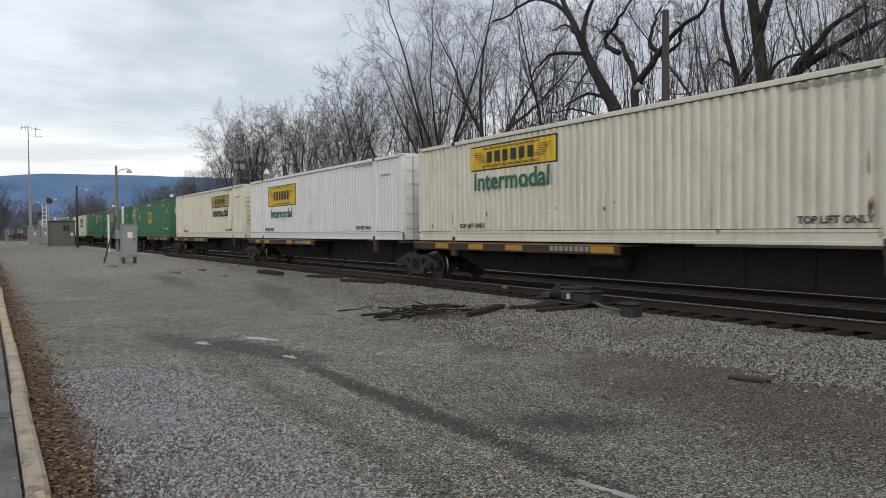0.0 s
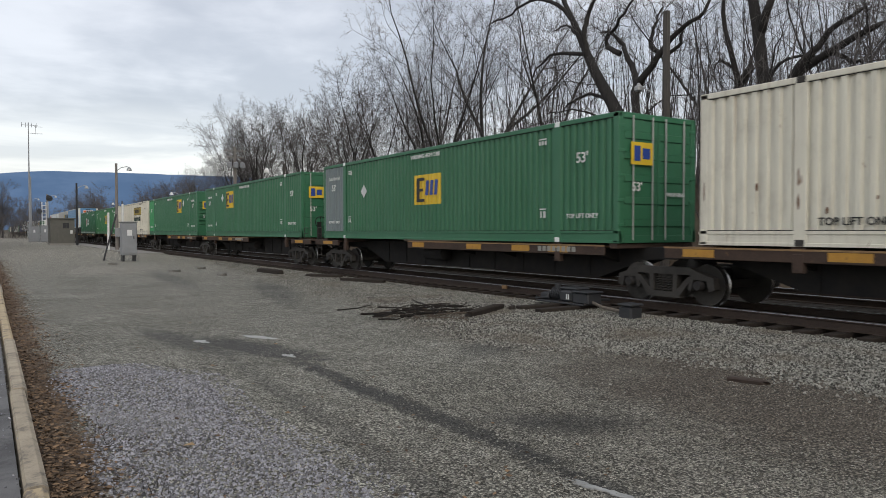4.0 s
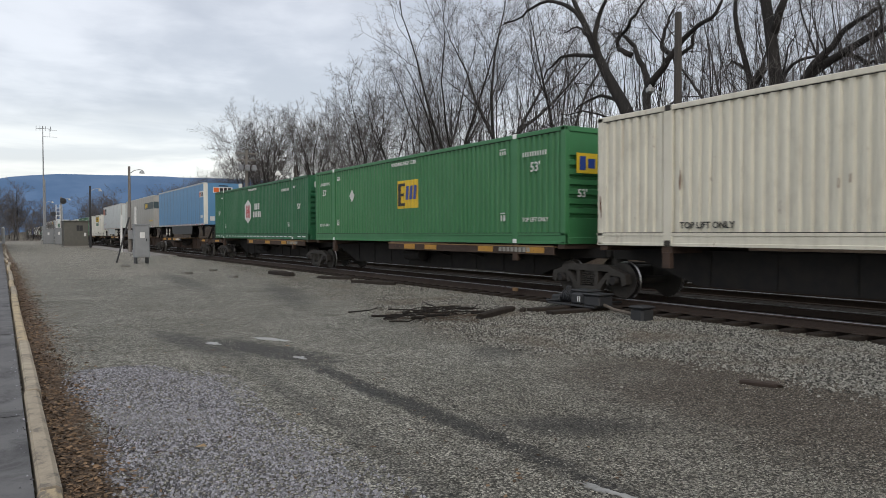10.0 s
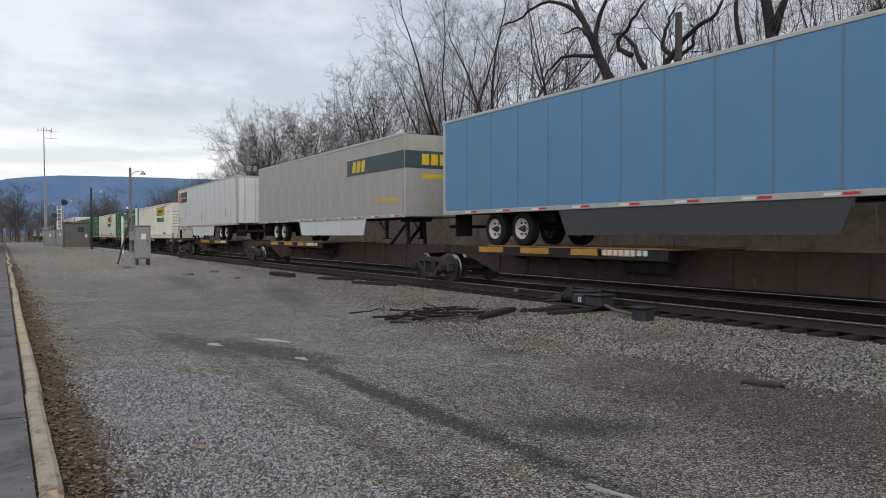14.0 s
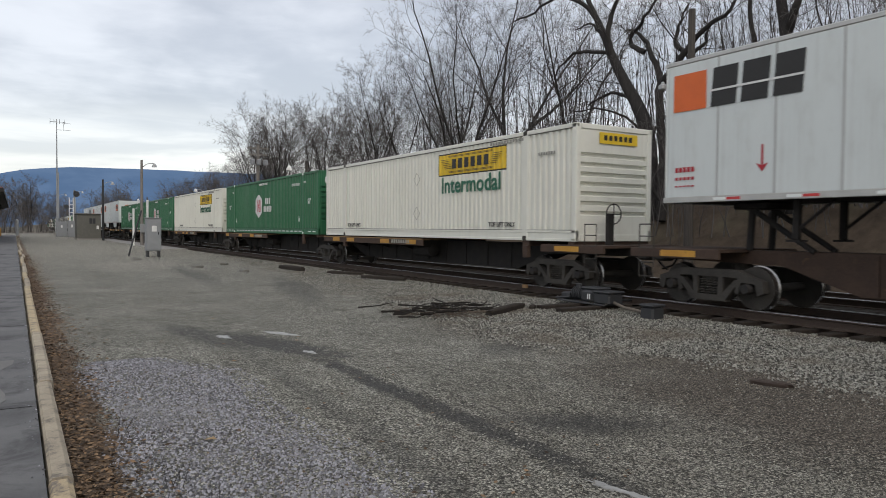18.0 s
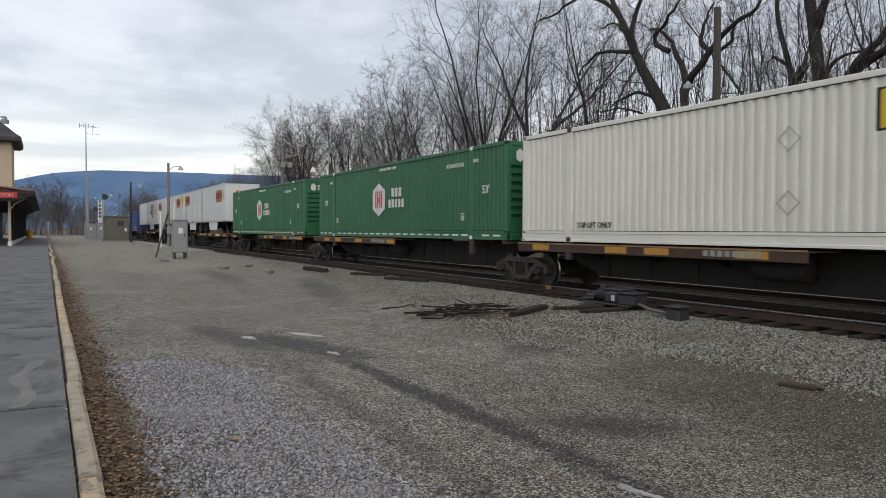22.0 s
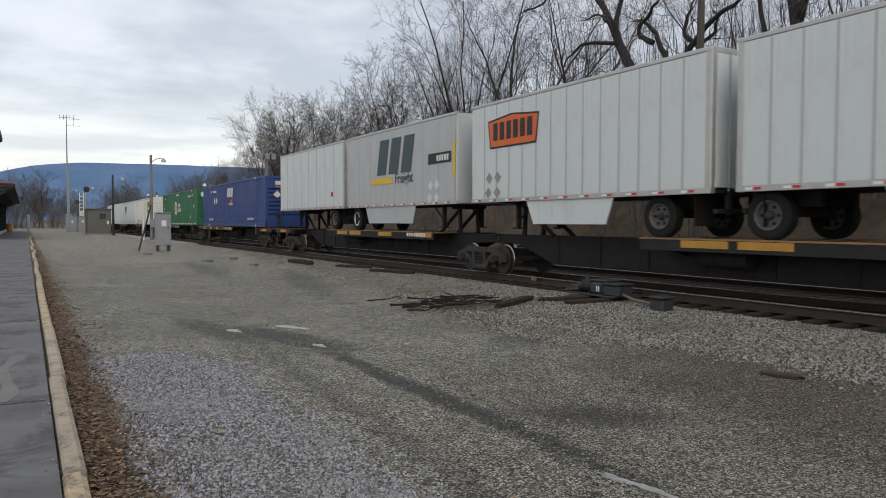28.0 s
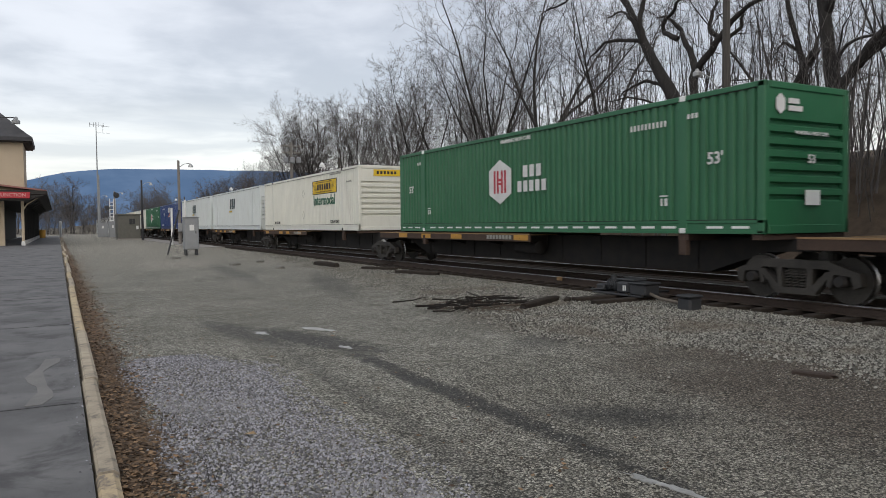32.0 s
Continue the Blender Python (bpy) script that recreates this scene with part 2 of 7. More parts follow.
class Shape:
    """Vertices and faces gathered for one mesh."""

    def __init__(self):
        self.v, self.f, self.smooth = [], [], False

    def face(self, *points):
        k = len(self.v)
        self.v += [tuple(p) for p in points]
        self.f.append(tuple(range(k, k + len(points))))
        return self

    def box(self, x0, y0, z0, x1, y1, z1, bevel=0.0):
        if bevel <= 0:
            k = len(self.v)
            self.v += [(x0, y0, z0), (x1, y0, z0), (x1, y1, z0), (x0, y1, z0), (x0, y0, z1), (x1, y0, z1), (x1, y1, z1), (x0, y1, z1)]
            self.f += [tuple(k + i for i in q) for q in ((3, 2, 1, 0), (4, 5, 6, 7), (0, 1, 5, 4), (1, 2, 6, 5), (2, 3, 7, 6), (3, 0, 4, 7))]
            return self
        b = min(bevel, (x1 - x0) / 2.1, (y1 - y0) / 2.1, (z1 - z0) / 2.1)
        rings = []
        for z, i in ((z0, b), (z0 + b, 0), (z1 - b, 0), (z1, b)):
            c = b
            pts = [(x0 + i + c, y0 + i), (x1 - i - c, y0 + i), (x1 - i, y0 + i + c), (x1 - i, y1 - i - c), (x1 - i - c, y1 - i), (x0 + i + c, y1 - i), (x0 + i, y1 - i - c), (x0 + i, y0 + i + c)]
            rings.append([(x, y, z) for x, y in pts])
        return self.loft(rings, True, True)

    def loft(self, rings, cap0=True, cap1=True, closed=True):
        k, n = len(self.v), len(rings[0])
        for r in rings:
            self.v += [tuple(p) for p in r]
        for i in range(len(rings) - 1):
            for j in range(n if closed else n - 1):
                a, b = k + i * n + j, k + i * n + (j + 1) % n
                self.f.append((a, b, b + n, a + n))
        if cap0:
            self.f.append(tuple(k + j for j in reversed(range(n))))
        if cap1:
            self.f.append(tuple(k + (len(rings) - 1) * n + j for j in range(n)))
        return self

    def tube(self, path, radii, sides=8, caps=True):
        """A round bar along points; radii: one number or one per point."""
        pts = [Vector(p) for p in path]
        if not hasattr(radii, "__len__"):
            radii = [radii] * len(pts)
        rings = []
        d0 = (pts[1] - pts[0]).normalized()
        u = d0.orthogonal().normalized()
        for i, p in enumerate(pts):
            d = (pts[min(i + 1, len(pts) - 1)] - pts[max(i - 1, 0)]).normalized()
            u = (u - d * u.dot(d))
            u = u.normalized() if u.length > 1e-6 else d.orthogonal().normalized()
            w = d.cross(u)
            rings.append([p + (u * math.cos(2 * math.pi * j / sides) + w * math.sin(2 * math.pi * j / sides)) * radii[i] for j in range(sides)])
        return self.loft(rings, caps, caps)

    def turned(self, profile, axis="x", at=(0, 0, 0), sides=24, hollow=False):
        """A turned body: profile of (along, radius) about an axis through at; hollow: a ring, open in the middle."""
        profile = [*profile, profile[0]] if hollow else profile
        rings = []
        for a, r in profile:
            ring = []
            for j in range(sides):
                c, s = r * math.cos(2 * math.pi * j / sides), r * math.sin(2 * math.pi * j / sides)
                p = (a, c, s) if axis == "x" else (s, a, c) if axis == "y" else (c, s, a)
                ring.append((p[0] + at[0], p[1] + at[1], p[2] + at[2]))
            rings.append(ring)
        return self.loft(rings, not hollow, not hollow)

    def prism(self, outline, a0, a1, axis="x"):
        """An outline of two coordinates pushed along an axis."""
        def put(p, a):
            return (a, p[0], p[1]) if axis == "x" else (p[0], a, p[1]) if axis == "y" else (p[0], p[1], a)
        return self.loft([[put(p, a0) for p in outline], [put(p, a1) for p in outline]])

    def mesh(self, name, material):
        me = bpy.data.meshes.new(name)
        me.from_pydata(self.v, [], self.f)
        me.update()
        bm = bmesh.new()
        bm.from_mesh(me)
        bmesh.ops.recalc_face_normals(bm, faces=bm.faces)
        bm.to_mesh(me)
        bm.free()
        if self.smooth:
            me.shade_smooth()
        me.materials.append(material)
        return me


def raw_mesh(name, shape, material):
    me = bpy.data.meshes.new(name)
    me.from_pydata(shape.v, [], shape.f)
    me.update()
    me.materials.append(material)
    return me


def part(name, shape, material, parent, label=""):
    me = shape if isinstance(shape, bpy.types.Mesh) else shape.mesh(name, material)
    ob = new(name, me)
    ob.parent = parent
    if label:
        tagged(ob, label)
    return ob


def thing(name, label, category, m=None, group="", kind=""):
    ob = tagged(new(name), label, category, group, kind)
    if m is not None:
        ob.matrix_basis = m
    return ob


def solid(name, shape, material, label, category="", group="", kind="", m=None):
    me = shape if isinstance(shape, bpy.types.Mesh) else shape.mesh(name, material)
    ob = tagged(new(name, me), label, category, group, kind)
    if m is not None:
        ob.matrix_basis = m
    return ob


LETTERS = {}


def lettering(text, size, material, depth=0.004):
    """A mesh of raised letters in the built-in font, lying in its own x and y, about its centre."""
    key = (text, size, material.name)
    if key not in LETTERS:
        cu = bpy.data.curves.new("letters", "FONT")
        cu.body, cu.size, cu.extrude, cu.align_x, cu.align_y, cu.resolution_u = text, size, depth, "CENTER", "CENTER", 3
        cu.offset = 0.018 * size
        ob = bpy.data.objects.new("letters", cu)
        scene.collection.objects.link(ob)
        me = bpy.data.meshes.new_from_object(ob.evaluated_get(bpy.context.evaluated_depsgraph_get()))
        bpy.data.objects.remove(ob)
        bpy.data.curves.remove(cu)
        me.materials.clear()
        me.materials.append(material)
        LETTERS[key] = me
    return LETTERS[key]


def letters_on_side(name, text, size, material, parent, x, y, z, squeeze=1.0, label=""):
    """Letters on a side that faces -x, reading from +y to -y."""
    ob = new(name, lettering(text, size, material))
    ob.parent = parent
    ob.matrix_basis = Matrix.Translation((x, y, z)) @ Matrix(((0, 0, -1, 0), (-1, 0, 0, 0), (0, 1, 0, 0), (0, 0, 0, 1))) @ Matrix.Diagonal((squeeze, 1, 1, 1))
    if label:
        tagged(ob, label)
    return ob


def letters_on_end(name, text, size, material, parent, x, y, z, squeeze=1.0, label=""):
    """Letters on an end that faces -y, reading from -x to +x."""
    ob = new(name, lettering(text, size, material))
    ob.parent = parent
    ob.matrix_basis = Matrix.Translation((x, y, z)) @ Matrix(((1, 0, 0, 0), (0, 0, -1, 0), (0, 1, 0, 0), (0, 0, 0, 1))) @ Matrix.Diagonal((squeeze, 1, 1, 1))
    if label:
        tagged(ob, label)
    return ob

# ---------------------------------------------------------------- the train
TRACK_X, RAIL_Z, BED_Z = 12.97, 0.09, 0.25  # the bed: the height that loads and car bodies are counted from
BOX_L, BOX_W, BOX_H = 16.154, 2.591, 2.896
HALF = BOX_W / 2
MOVERS = []  # (object, place along the train, height)
WHEELSETS = []  # (object, place in its bogie)
CACHE = {}


def shared(key, make):
    if key not in CACHE:
        CACHE[key] = make()
    return CACHE[key]


def corrugated(y0, y1, z0, z1, face, sign=-1, pitch=0.23, depth=0.05, lift=0.0, phase=0.0):
    """A sheet along y with upright ribs; its outer ribs lie at x = face."""
    s, ys, y = Shape(), [], math.floor((y0 - phase) / pitch) * pitch + phase
    while y < y1 + pitch:
        for d, inn in ((0.0, 0), (0.085, 0), (0.115, 1), (0.20, 1)):
            ys.append((y + d, inn))
        y += pitch

    def depth_at(v):
        for (a, i), (b, j) in zip(ys, ys[1:]):
            if a <= v <= b:
                return i + (j - i) * (v - a) / (b - a)
        return 0
    cut = [y0] + [a for a, _ in ys if y0 < a < y1] + [y1]
    prof = [(face - sign * depth * depth_at(v) + sign * lift, v) for v in cut]
    k = len(s.v)
    for x, v in prof:
        s.v += [(x, v, z0), (x, v, z1)]
    for i in range(len(prof) - 1):
        s.f.append((k + 2 * i, k + 2 * i + 2, k + 2 * i + 3, k + 2 * i + 1))
    return s


def slab_on_side(y0, y1, z0, z1, x, thick=0.004):
    return Shape().box(x - thick, min(y0, y1), z0, x, max(y0, y1), z1)


def bars_on_side(y0, y1, z0, z1, count, x, gap=0.28, slant=0.0, thick=0.004):
    """Plain upright blocks in the place of letters."""
    s, step = Shape(), (y1 - y0) / count
    for i in range(count):
        a, b = y0 + step * (i + gap / 2), y0 + step * (i + 1 - gap / 2)
        lo, hi = min(a, b), max(a, b)
        s.prism([(lo, z0), (hi, z0), (hi - slant, z1), (lo - slant, z1)], x - thick, x, "x")
    return s


def row_of_blocks(name, material, parent, label, *args):
    """Plain blocks in the place of letters, each a part of its own."""
    y0, y1, z0, z1, count, x, *rest = args
    gap, slant = (list(rest) + [0.28, 0.0][len(rest):])[:2]
    step = (y1 - y0) / count
    for i in range(count):
        part(name, bars_on_side(y0 + step * i, y0 + step * (i + 1), z0, z1, 1, x, gap, slant), material, parent, label)


def end_ribs(y, count=7):
    """An end wall with lying ribs, facing -y."""
    pts = []
    z0, z1 = 0.62, BOX_H - 0.60
    step = (z1 - z0) / count
    pts.append((y, 0.16))
    for i in range(count):
        a = z0 + i * step
        pts += [(y, a + 0.01), (y + 0.085, a + 0.05), (y + 0.085, a + step - 0.13), (y, a + step - 0.10)]
    pts.append((y, BOX_H - 0.12))
    s = Shape()
    return s.loft([[(-HALF + 0.13, a, b) for a, b in pts], [(HALF - 0.13, a, b) for a, b in pts]], False, False, closed=False)


def container(name, label, paint, end="ribs", grey_end=False, dashes=False, back_paint=None, post=6.08):
    """A 53-foot box about its foot: +y is the tail, -y the leading end."""
    box = thing(name, label, "container", group="boxes on the train")
    hl, k = BOX_L / 2, -HALF
    part("side_panel", shared(f"side_mid{post}" + paint.name, lambda: corrugated(0.12 - post, post - 0.12, 0.27, BOX_H - 0.1, -HALF + 0.012).mesh("side_panel", paint)), paint, box)
    part("side_panel", shared("side_front" + paint.name, lambda: corrugated(-hl + 0.15, -post - 0.12, 0.27, BOX_H - 0.1, -HALF + 0.012).mesh("side_panel", paint)), paint, box)
    p2 = back_paint or (GREY_PATCH if grey_end else paint)
    part("side_panel", shared("side_back" + p2.name, lambda: corrugated(post + 0.12, hl - 0.15, 0.27, BOX_H - 0.1, -HALF + 0.012).mesh("side_panel", p2)), p2, box, "repainted end panel" if p2 is not paint else "")
    part("far_side_panel", shared("side_far" + paint.name, lambda: corrugated(-hl + 0.15, hl - 0.15, 0.15, BOX_H - 0.1, HALF - 0.012, 1).mesh("far_side_panel", paint)), paint, box)
    for x in (-1, 1):
        a, b = (-HALF, -HALF + 0.09) if x < 0 else (HALF - 0.09, HALF)
        part("top_rail", shared(f"toprail{x}" + paint.name, lambda: Shape().box(a, -hl, BOX_H - 0.11, b, hl, BOX_H, 0.012).mesh("top_rail", paint)), paint, box)
        part("bottom_rail", shared(f"botrail{x}" + paint.name, lambda: Shape().prism([(a, 0.0), (b, 0.0), (b, 0.27), (a, 0.27), (a, 0.215), (a + 0.014, 0.205), (a + 0.014, 0.065), (a, 0.055)] if x < 0 else [(a, 0.0), (b, 0.0), (b, 0.27), (a, 0.27)], -hl, hl, "y").mesh("bottom_rail", paint)), paint, box)
        if x < 0:
            # black strips stand for the shade lines where the panel is set back
            part("rail_seam", shared("railseam", lambda: Shape().box(-HALF - 0.001, -hl + 0.18, 0.270, -HALF + 0.03, hl - 0.18, 0.284).mesh("rail_seam", CARBLACK)), CARBLACK, box)
            part("top_seam", shared("topseam", lambda: Shape().box(-HALF + 0.005, -hl + 0.18, BOX_H - 0.122, -HALF + 0.03, hl - 0.18, BOX_H - 0.110).mesh("top_seam", CARBLACK)), CARBLACK, box)
        for y in (-hl + 0.09, hl - 0.09):
            part("corner_post", shared(f"post{x}{y:.2f}" + paint.name, lambda: Shape().box(min(x * HALF, x * (HALF - 0.16)), y - 0.09, 0.0, max(x * HALF, x * (HALF - 0.16)), y + 0.09, BOX_H, 0.02).mesh("corner_post", paint)), paint, box)
        for y in (-post, post):
            part("lifting_post", shared(f"lift{x}{y:.2f}" + paint.name, lambda: Shape().box(min(x * (HALF + 0.004), x * (HALF - 0.1)), y - 0.12, 0.0, max(x * (HALF + 0.004), x * (HALF - 0.1)), y + 0.12, BOX_H, 0.015).mesh("lifting_post", paint)), paint, box)
            for z in (0.0, BOX_H - 0.12):
                part("corner_casting", shared(f"cast{x}{y:.2f}{z:.2f}", lambda: Shape().box(min(x * (HALF + 0.012), x * (HALF - 0.12)), y - 0.09, z, max(x * (HALF + 0.012), x * (HALF - 0.12)), y + 0.09, z + 0.125, 0.015).mesh("corner_casting", CASTSTEEL if paint not in (GREEN_B, GREEN_A) else REFLECT)), paint, box)
    part("roof", shared("roof" + paint.name, lambda: Shape().box(-HALF + 0.09, -hl + 0.05, BOX_H - 0.05, HALF - 0.09, hl - 0.05, BOX_H - 0.02).mesh("roof", ROOFSKIN)), ROOFSKIN, box)
    part("floor", shared("floor", lambda: Shape().box(-HALF + 0.09, -hl + 0.05, 0.06, HALF - 0.09, hl - 0.05, 0.14).mesh("floor", CARBLACK)), CARBLACK, box)
    part("tail_wall", shared("tail" + paint.name, lambda: Shape().box(-HALF + 0.16, hl - 0.09, 0.0, HALF - 0.16, hl - 0.04, BOX_H).mesh("tail_wall", paint)), paint, box)
    part("end_header", shared("header" + paint.name, lambda: Shape().box(-HALF + 0.16, -hl, BOX_H - 0.13, HALF - 0.16, -hl + 0.1, BOX_H, 0.01).mesh("end_header", paint)), paint, box)
    part("end_sill", shared("sill" + paint.name, lambda: Shape().box(-HALF + 0.16, -hl, 0.0, HALF - 0.16, -hl + 0.1, 0.17, 0.01).mesh("end_sill", paint)), paint, box)
    if end == "ribs":
        part("end_wall", shared("endribs" + paint.name, lambda: end_ribs(-hl + 0.03).mesh("end_wall", paint)), paint, box)
    else:
        for x in (-1, 1):
            door = part("door", shared(f"door{x}" + paint.name, lambda: Shape().box(min(x * 0.01, x * (HALF - 0.16)), -hl + 0.03, 0.17, max(x * 0.01, x * (HALF - 0.16)), -hl + 0.07, BOX_H - 0.13, 0.01).mesh("door", paint)), paint, box)
            for bx in (0.22, 0.85):
                part("locking_bar", shared(f"lockbar{x}{bx}", lambda: Shape().tube([(x * bx, -hl - 0.01, 0.06), (x * bx, -hl - 0.01, BOX_H - 0.06)], 0.02, 8).mesh("locking_bar", ALU)), ALU, door)
            for rz in (0.45, 0.95, 1.45, 1.95, 2.4):
                part("door_rib", shared(f"drib{x}{rz}" + paint.name, lambda: Shape().box(min(x * 0.05, x * (HALF - 0.2)), -hl + 0.012, rz - 0.08, max(x * 0.05, x * (HALF - 0.2)), -hl + 0.032, rz + 0.08, 0.012).mesh("door_rib", paint)), paint, door)
            for hz in (0.4, 0.95, 1.5, 2.05, 2.6):
                part("hinge", shared(f"hinge{x}{hz}" + paint.name, lambda: Shape().box(x * (HALF - 0.1) - 0.12, -hl - 0.006, hz - 0.04, x * (HALF - 0.1) + 0.08, -hl + 0.03, hz + 0.04, 0.01).mesh("hinge", paint)), paint, door)
    if dashes:
        for i in range(26):
            y = -hl + 0.35 + i * 0.615
            if abs(abs(y + 0.2) - post) > 0.3:
                part("reflector", shared(f"dash{i}", lambda: slab_on_side(y, y + 0.4, 0.105, 0.155, -HALF + 0.014).mesh("reflector", REFLECT)), REFLECT, box)
    return box


FACE = -HALF - 0.001


PLACARD_Y = -0.10


def intermodal_marks(box, yc, zt, sign_paint, word_paint, old, tall_sign=False):
    zt -= 0.05 if not tall_sign else 0.02
    high = 0.97 if tall_sign else 0.70
    """A black-edged yellow sign with a row of blocks, and the word below it."""
    part("sign_border", corrugated(yc - 1.84, yc + 1.84, zt - high, zt, -HALF + 0.012, lift=0.003), LOGOBLACK, box, "black sign border")
    part("sign", corrugated(yc - 1.79, yc + 1.79, zt - high + 0.04, zt - 0.04, -HALF + 0.012, lift=0.006), sign_paint, box, "faded yellow sign" if old else "bright yellow sign")
    row_of_blocks("sign_block", LOGOBLACK, box, "black block lettering", yc + 1.05, yc - 1.05, zt - high * 0.70, zt - high * 0.28, 6, FACE, 0.34)
    scroll = Shape()
    for s in (1, -1):
        for i in range(6):
            a = yc + s * (1.66 - 0.05 * i)
            scroll.box(FACE - 0.003, min(a, a - s * 0.42), zt - 0.20 - 0.055 * i, FACE, max(a, a - s * 0.42), zt - 0.185 - 0.055 * i)
    for z in (zt - 0.10, zt - 0.13, zt - high + 0.12, zt - high + 0.09):
        scroll.box(FACE - 0.003, yc - 1.2, z, FACE, yc + 1.2, z + 0.014)
    part("sign_scroll", scroll, LOGOBLACK, box, "fine black lines")
    size, drop, squeeze = (0.56, 1.33, 1.16) if tall_sign else (0.70, 1.02, 1.05)
    letters_on_side("word", "Intermodal", size, word_paint, box, FACE, yc, zt - drop, squeeze, "bold word in dark letters")


def small_marks(box, ink, hexed=False, front_number=True, tail_number=False):
    """Small stencils: lifting words, size, arrows, and rows of numbers as bars."""
    for y in (-6.93, 7.05):
        if not hexed:
            letters_on_side("lift_note", "TOP LIFT ONLY", 0.15, ink, box, FACE, y, 0.62)
        letters_on_side("size_mark", "53'", 0.34, ink, box, FACE, y, 1.52 if hexed else 1.97)
    rows = [(-4.5, -5.65, 2.32, 2.45)] if hexed else [(-6.4, -7.4, 2.26, 2.38)] if front_number else []
    if tail_number:
        rows.append((7.5, 6.5, 2.28, 2.40))
    for y0, y1, z0, z1 in rows:
        tagged(part("stencil_mark", bars_on_side(y0, y1, z0, z1, 10, FACE, 0.5), ink, box, "row of small bars"), kind="stuff")
    for y in ((-6.35, 6.4) if hexed else (-5.55, 5.55)):
        tagged(part("stencil_mark", bars_on_side(y + 0.16, y - 0.16, 2.40, 2.50, 3, FACE, 0.4), ink, box), kind="stuff")
        if not hexed:
            part("arrow_mark", slab_on_side(y - 0.14, y + 0.14, 2.53, 2.56, FACE), ink, box)
    for y in (5.62, -5.55):
        part("arrow_mark", slab_on_side(y - 0.12, y + 0.12, 0.80, 0.83, FACE).box(FACE - 0.004, y - 0.11, 0.60, FACE, y - 0.02, 0.76).box(FACE - 0.004, y + 0.04, 0.60, FACE, y + 0.09, 0.76), ink, box)


def cream_box(yc=-3.38, zt=2.62, paint=CREAM, old=True, end="ribs", label="cream corrugated steel shipping container with rust streaks and a yellow sign"):
    box = container("shipping_container", label, paint, end, post=6.05)
    intermodal_marks(box, yc, zt, LOGOYELLOW_OLD if old and label.startswith("weathered") else LOGOYELLOW, LOGOINK if label.startswith("weathered") else LOGOGREEN, old, paint is WHITE)
    for y in (-5.0 if paint is CREAM_CLEAN else -5.2, 5.1):
        letters_on_side("lift_note", "TOP LIFT ONLY", 0.18, LOGOBLACK, box, FACE, y, 0.42)
    tagged(part("stencil_mark", bars_on_side(-4.4, -6.0, 2.66, 2.74, 12, FACE), FAINT, box, "faded grey bars"), kind="stuff")
    tagged(part("stencil_mark", bars_on_side(-6.6, -7.3, 2.2, 2.28, 7, FACE), FAINT, box), kind="stuff")
    if paint is not CREAM:
        for z in (1.95, 0.80):
            d, e = 0.23, 0.205
            for k in range(4):
                c = [(0.0, d), (d, 0.0), (0.0, -d), (-d, 0.0)]
                (p, q), (u, v) = c[k], c[(k + 1) % 4]
                f = e / d
                part("placard_edge", Shape().prism([(PLACARD_Y + p, z + q), (PLACARD_Y + u, z + v), (PLACARD_Y + u * f, z + v * f), (PLACARD_Y + p * f, z + q * f)], FACE - 0.004, FACE, "x"), FAINT, box, "worn placard outline")
    if paint is CREAM:
        rng = random.Random(int(yc * 100))
        for k in range(16):
            y = rng.choice((-6.05, -5.76, 5.76, 6.05, -7.95, 7.95)) + rng.uniform(-0.05, 0.05) if k < 9 else rng.uniform(-7.8, 7.8)
            z, tall = (rng.uniform(0.3, 1.2), rng.uniform(0.12, 0.5)) if k < 9 else (rng.uniform(0.32, 1.1), rng.uniform(0.04, 0.2))
            wide = rng.uniform(0.012, 0.035)
            edge = [(y + wide * math.cos(q * 0.785) * rng.uniform(0.5, 1.2), z + tall * (0.5 + 0.5 * math.sin(q * 0.785)) * rng.uniform(0.8, 1.1)) for q in range(8)]
            part("rust_patch", Shape().prism(edge, FACE - 0.0055, FACE - 0.003 if k < 9 else FACE, "x"), RUSTPATCH, box, "flaking rust")
    end_y = -BOX_L / 2 - 0.001
    part("end_sign", Shape().box(-0.55, end_y - 0.004, BOX_H - 0.46, 0.75, end_y, BOX_H - 0.18), LOGOYELLOW if not old else LOGOYELLOW_OLD, box, "small yellow sign")
    blocks = Shape()
    for i in range(6):
        blocks.box(-0.4 + i * 0.17, end_y - 0.007, BOX_H - 0.38, -0.29 + i * 0.17, end_y - 0.004, BOX_H - 0.25)
    part("end_blocks", blocks, LOGOBLACK, box)
    return box


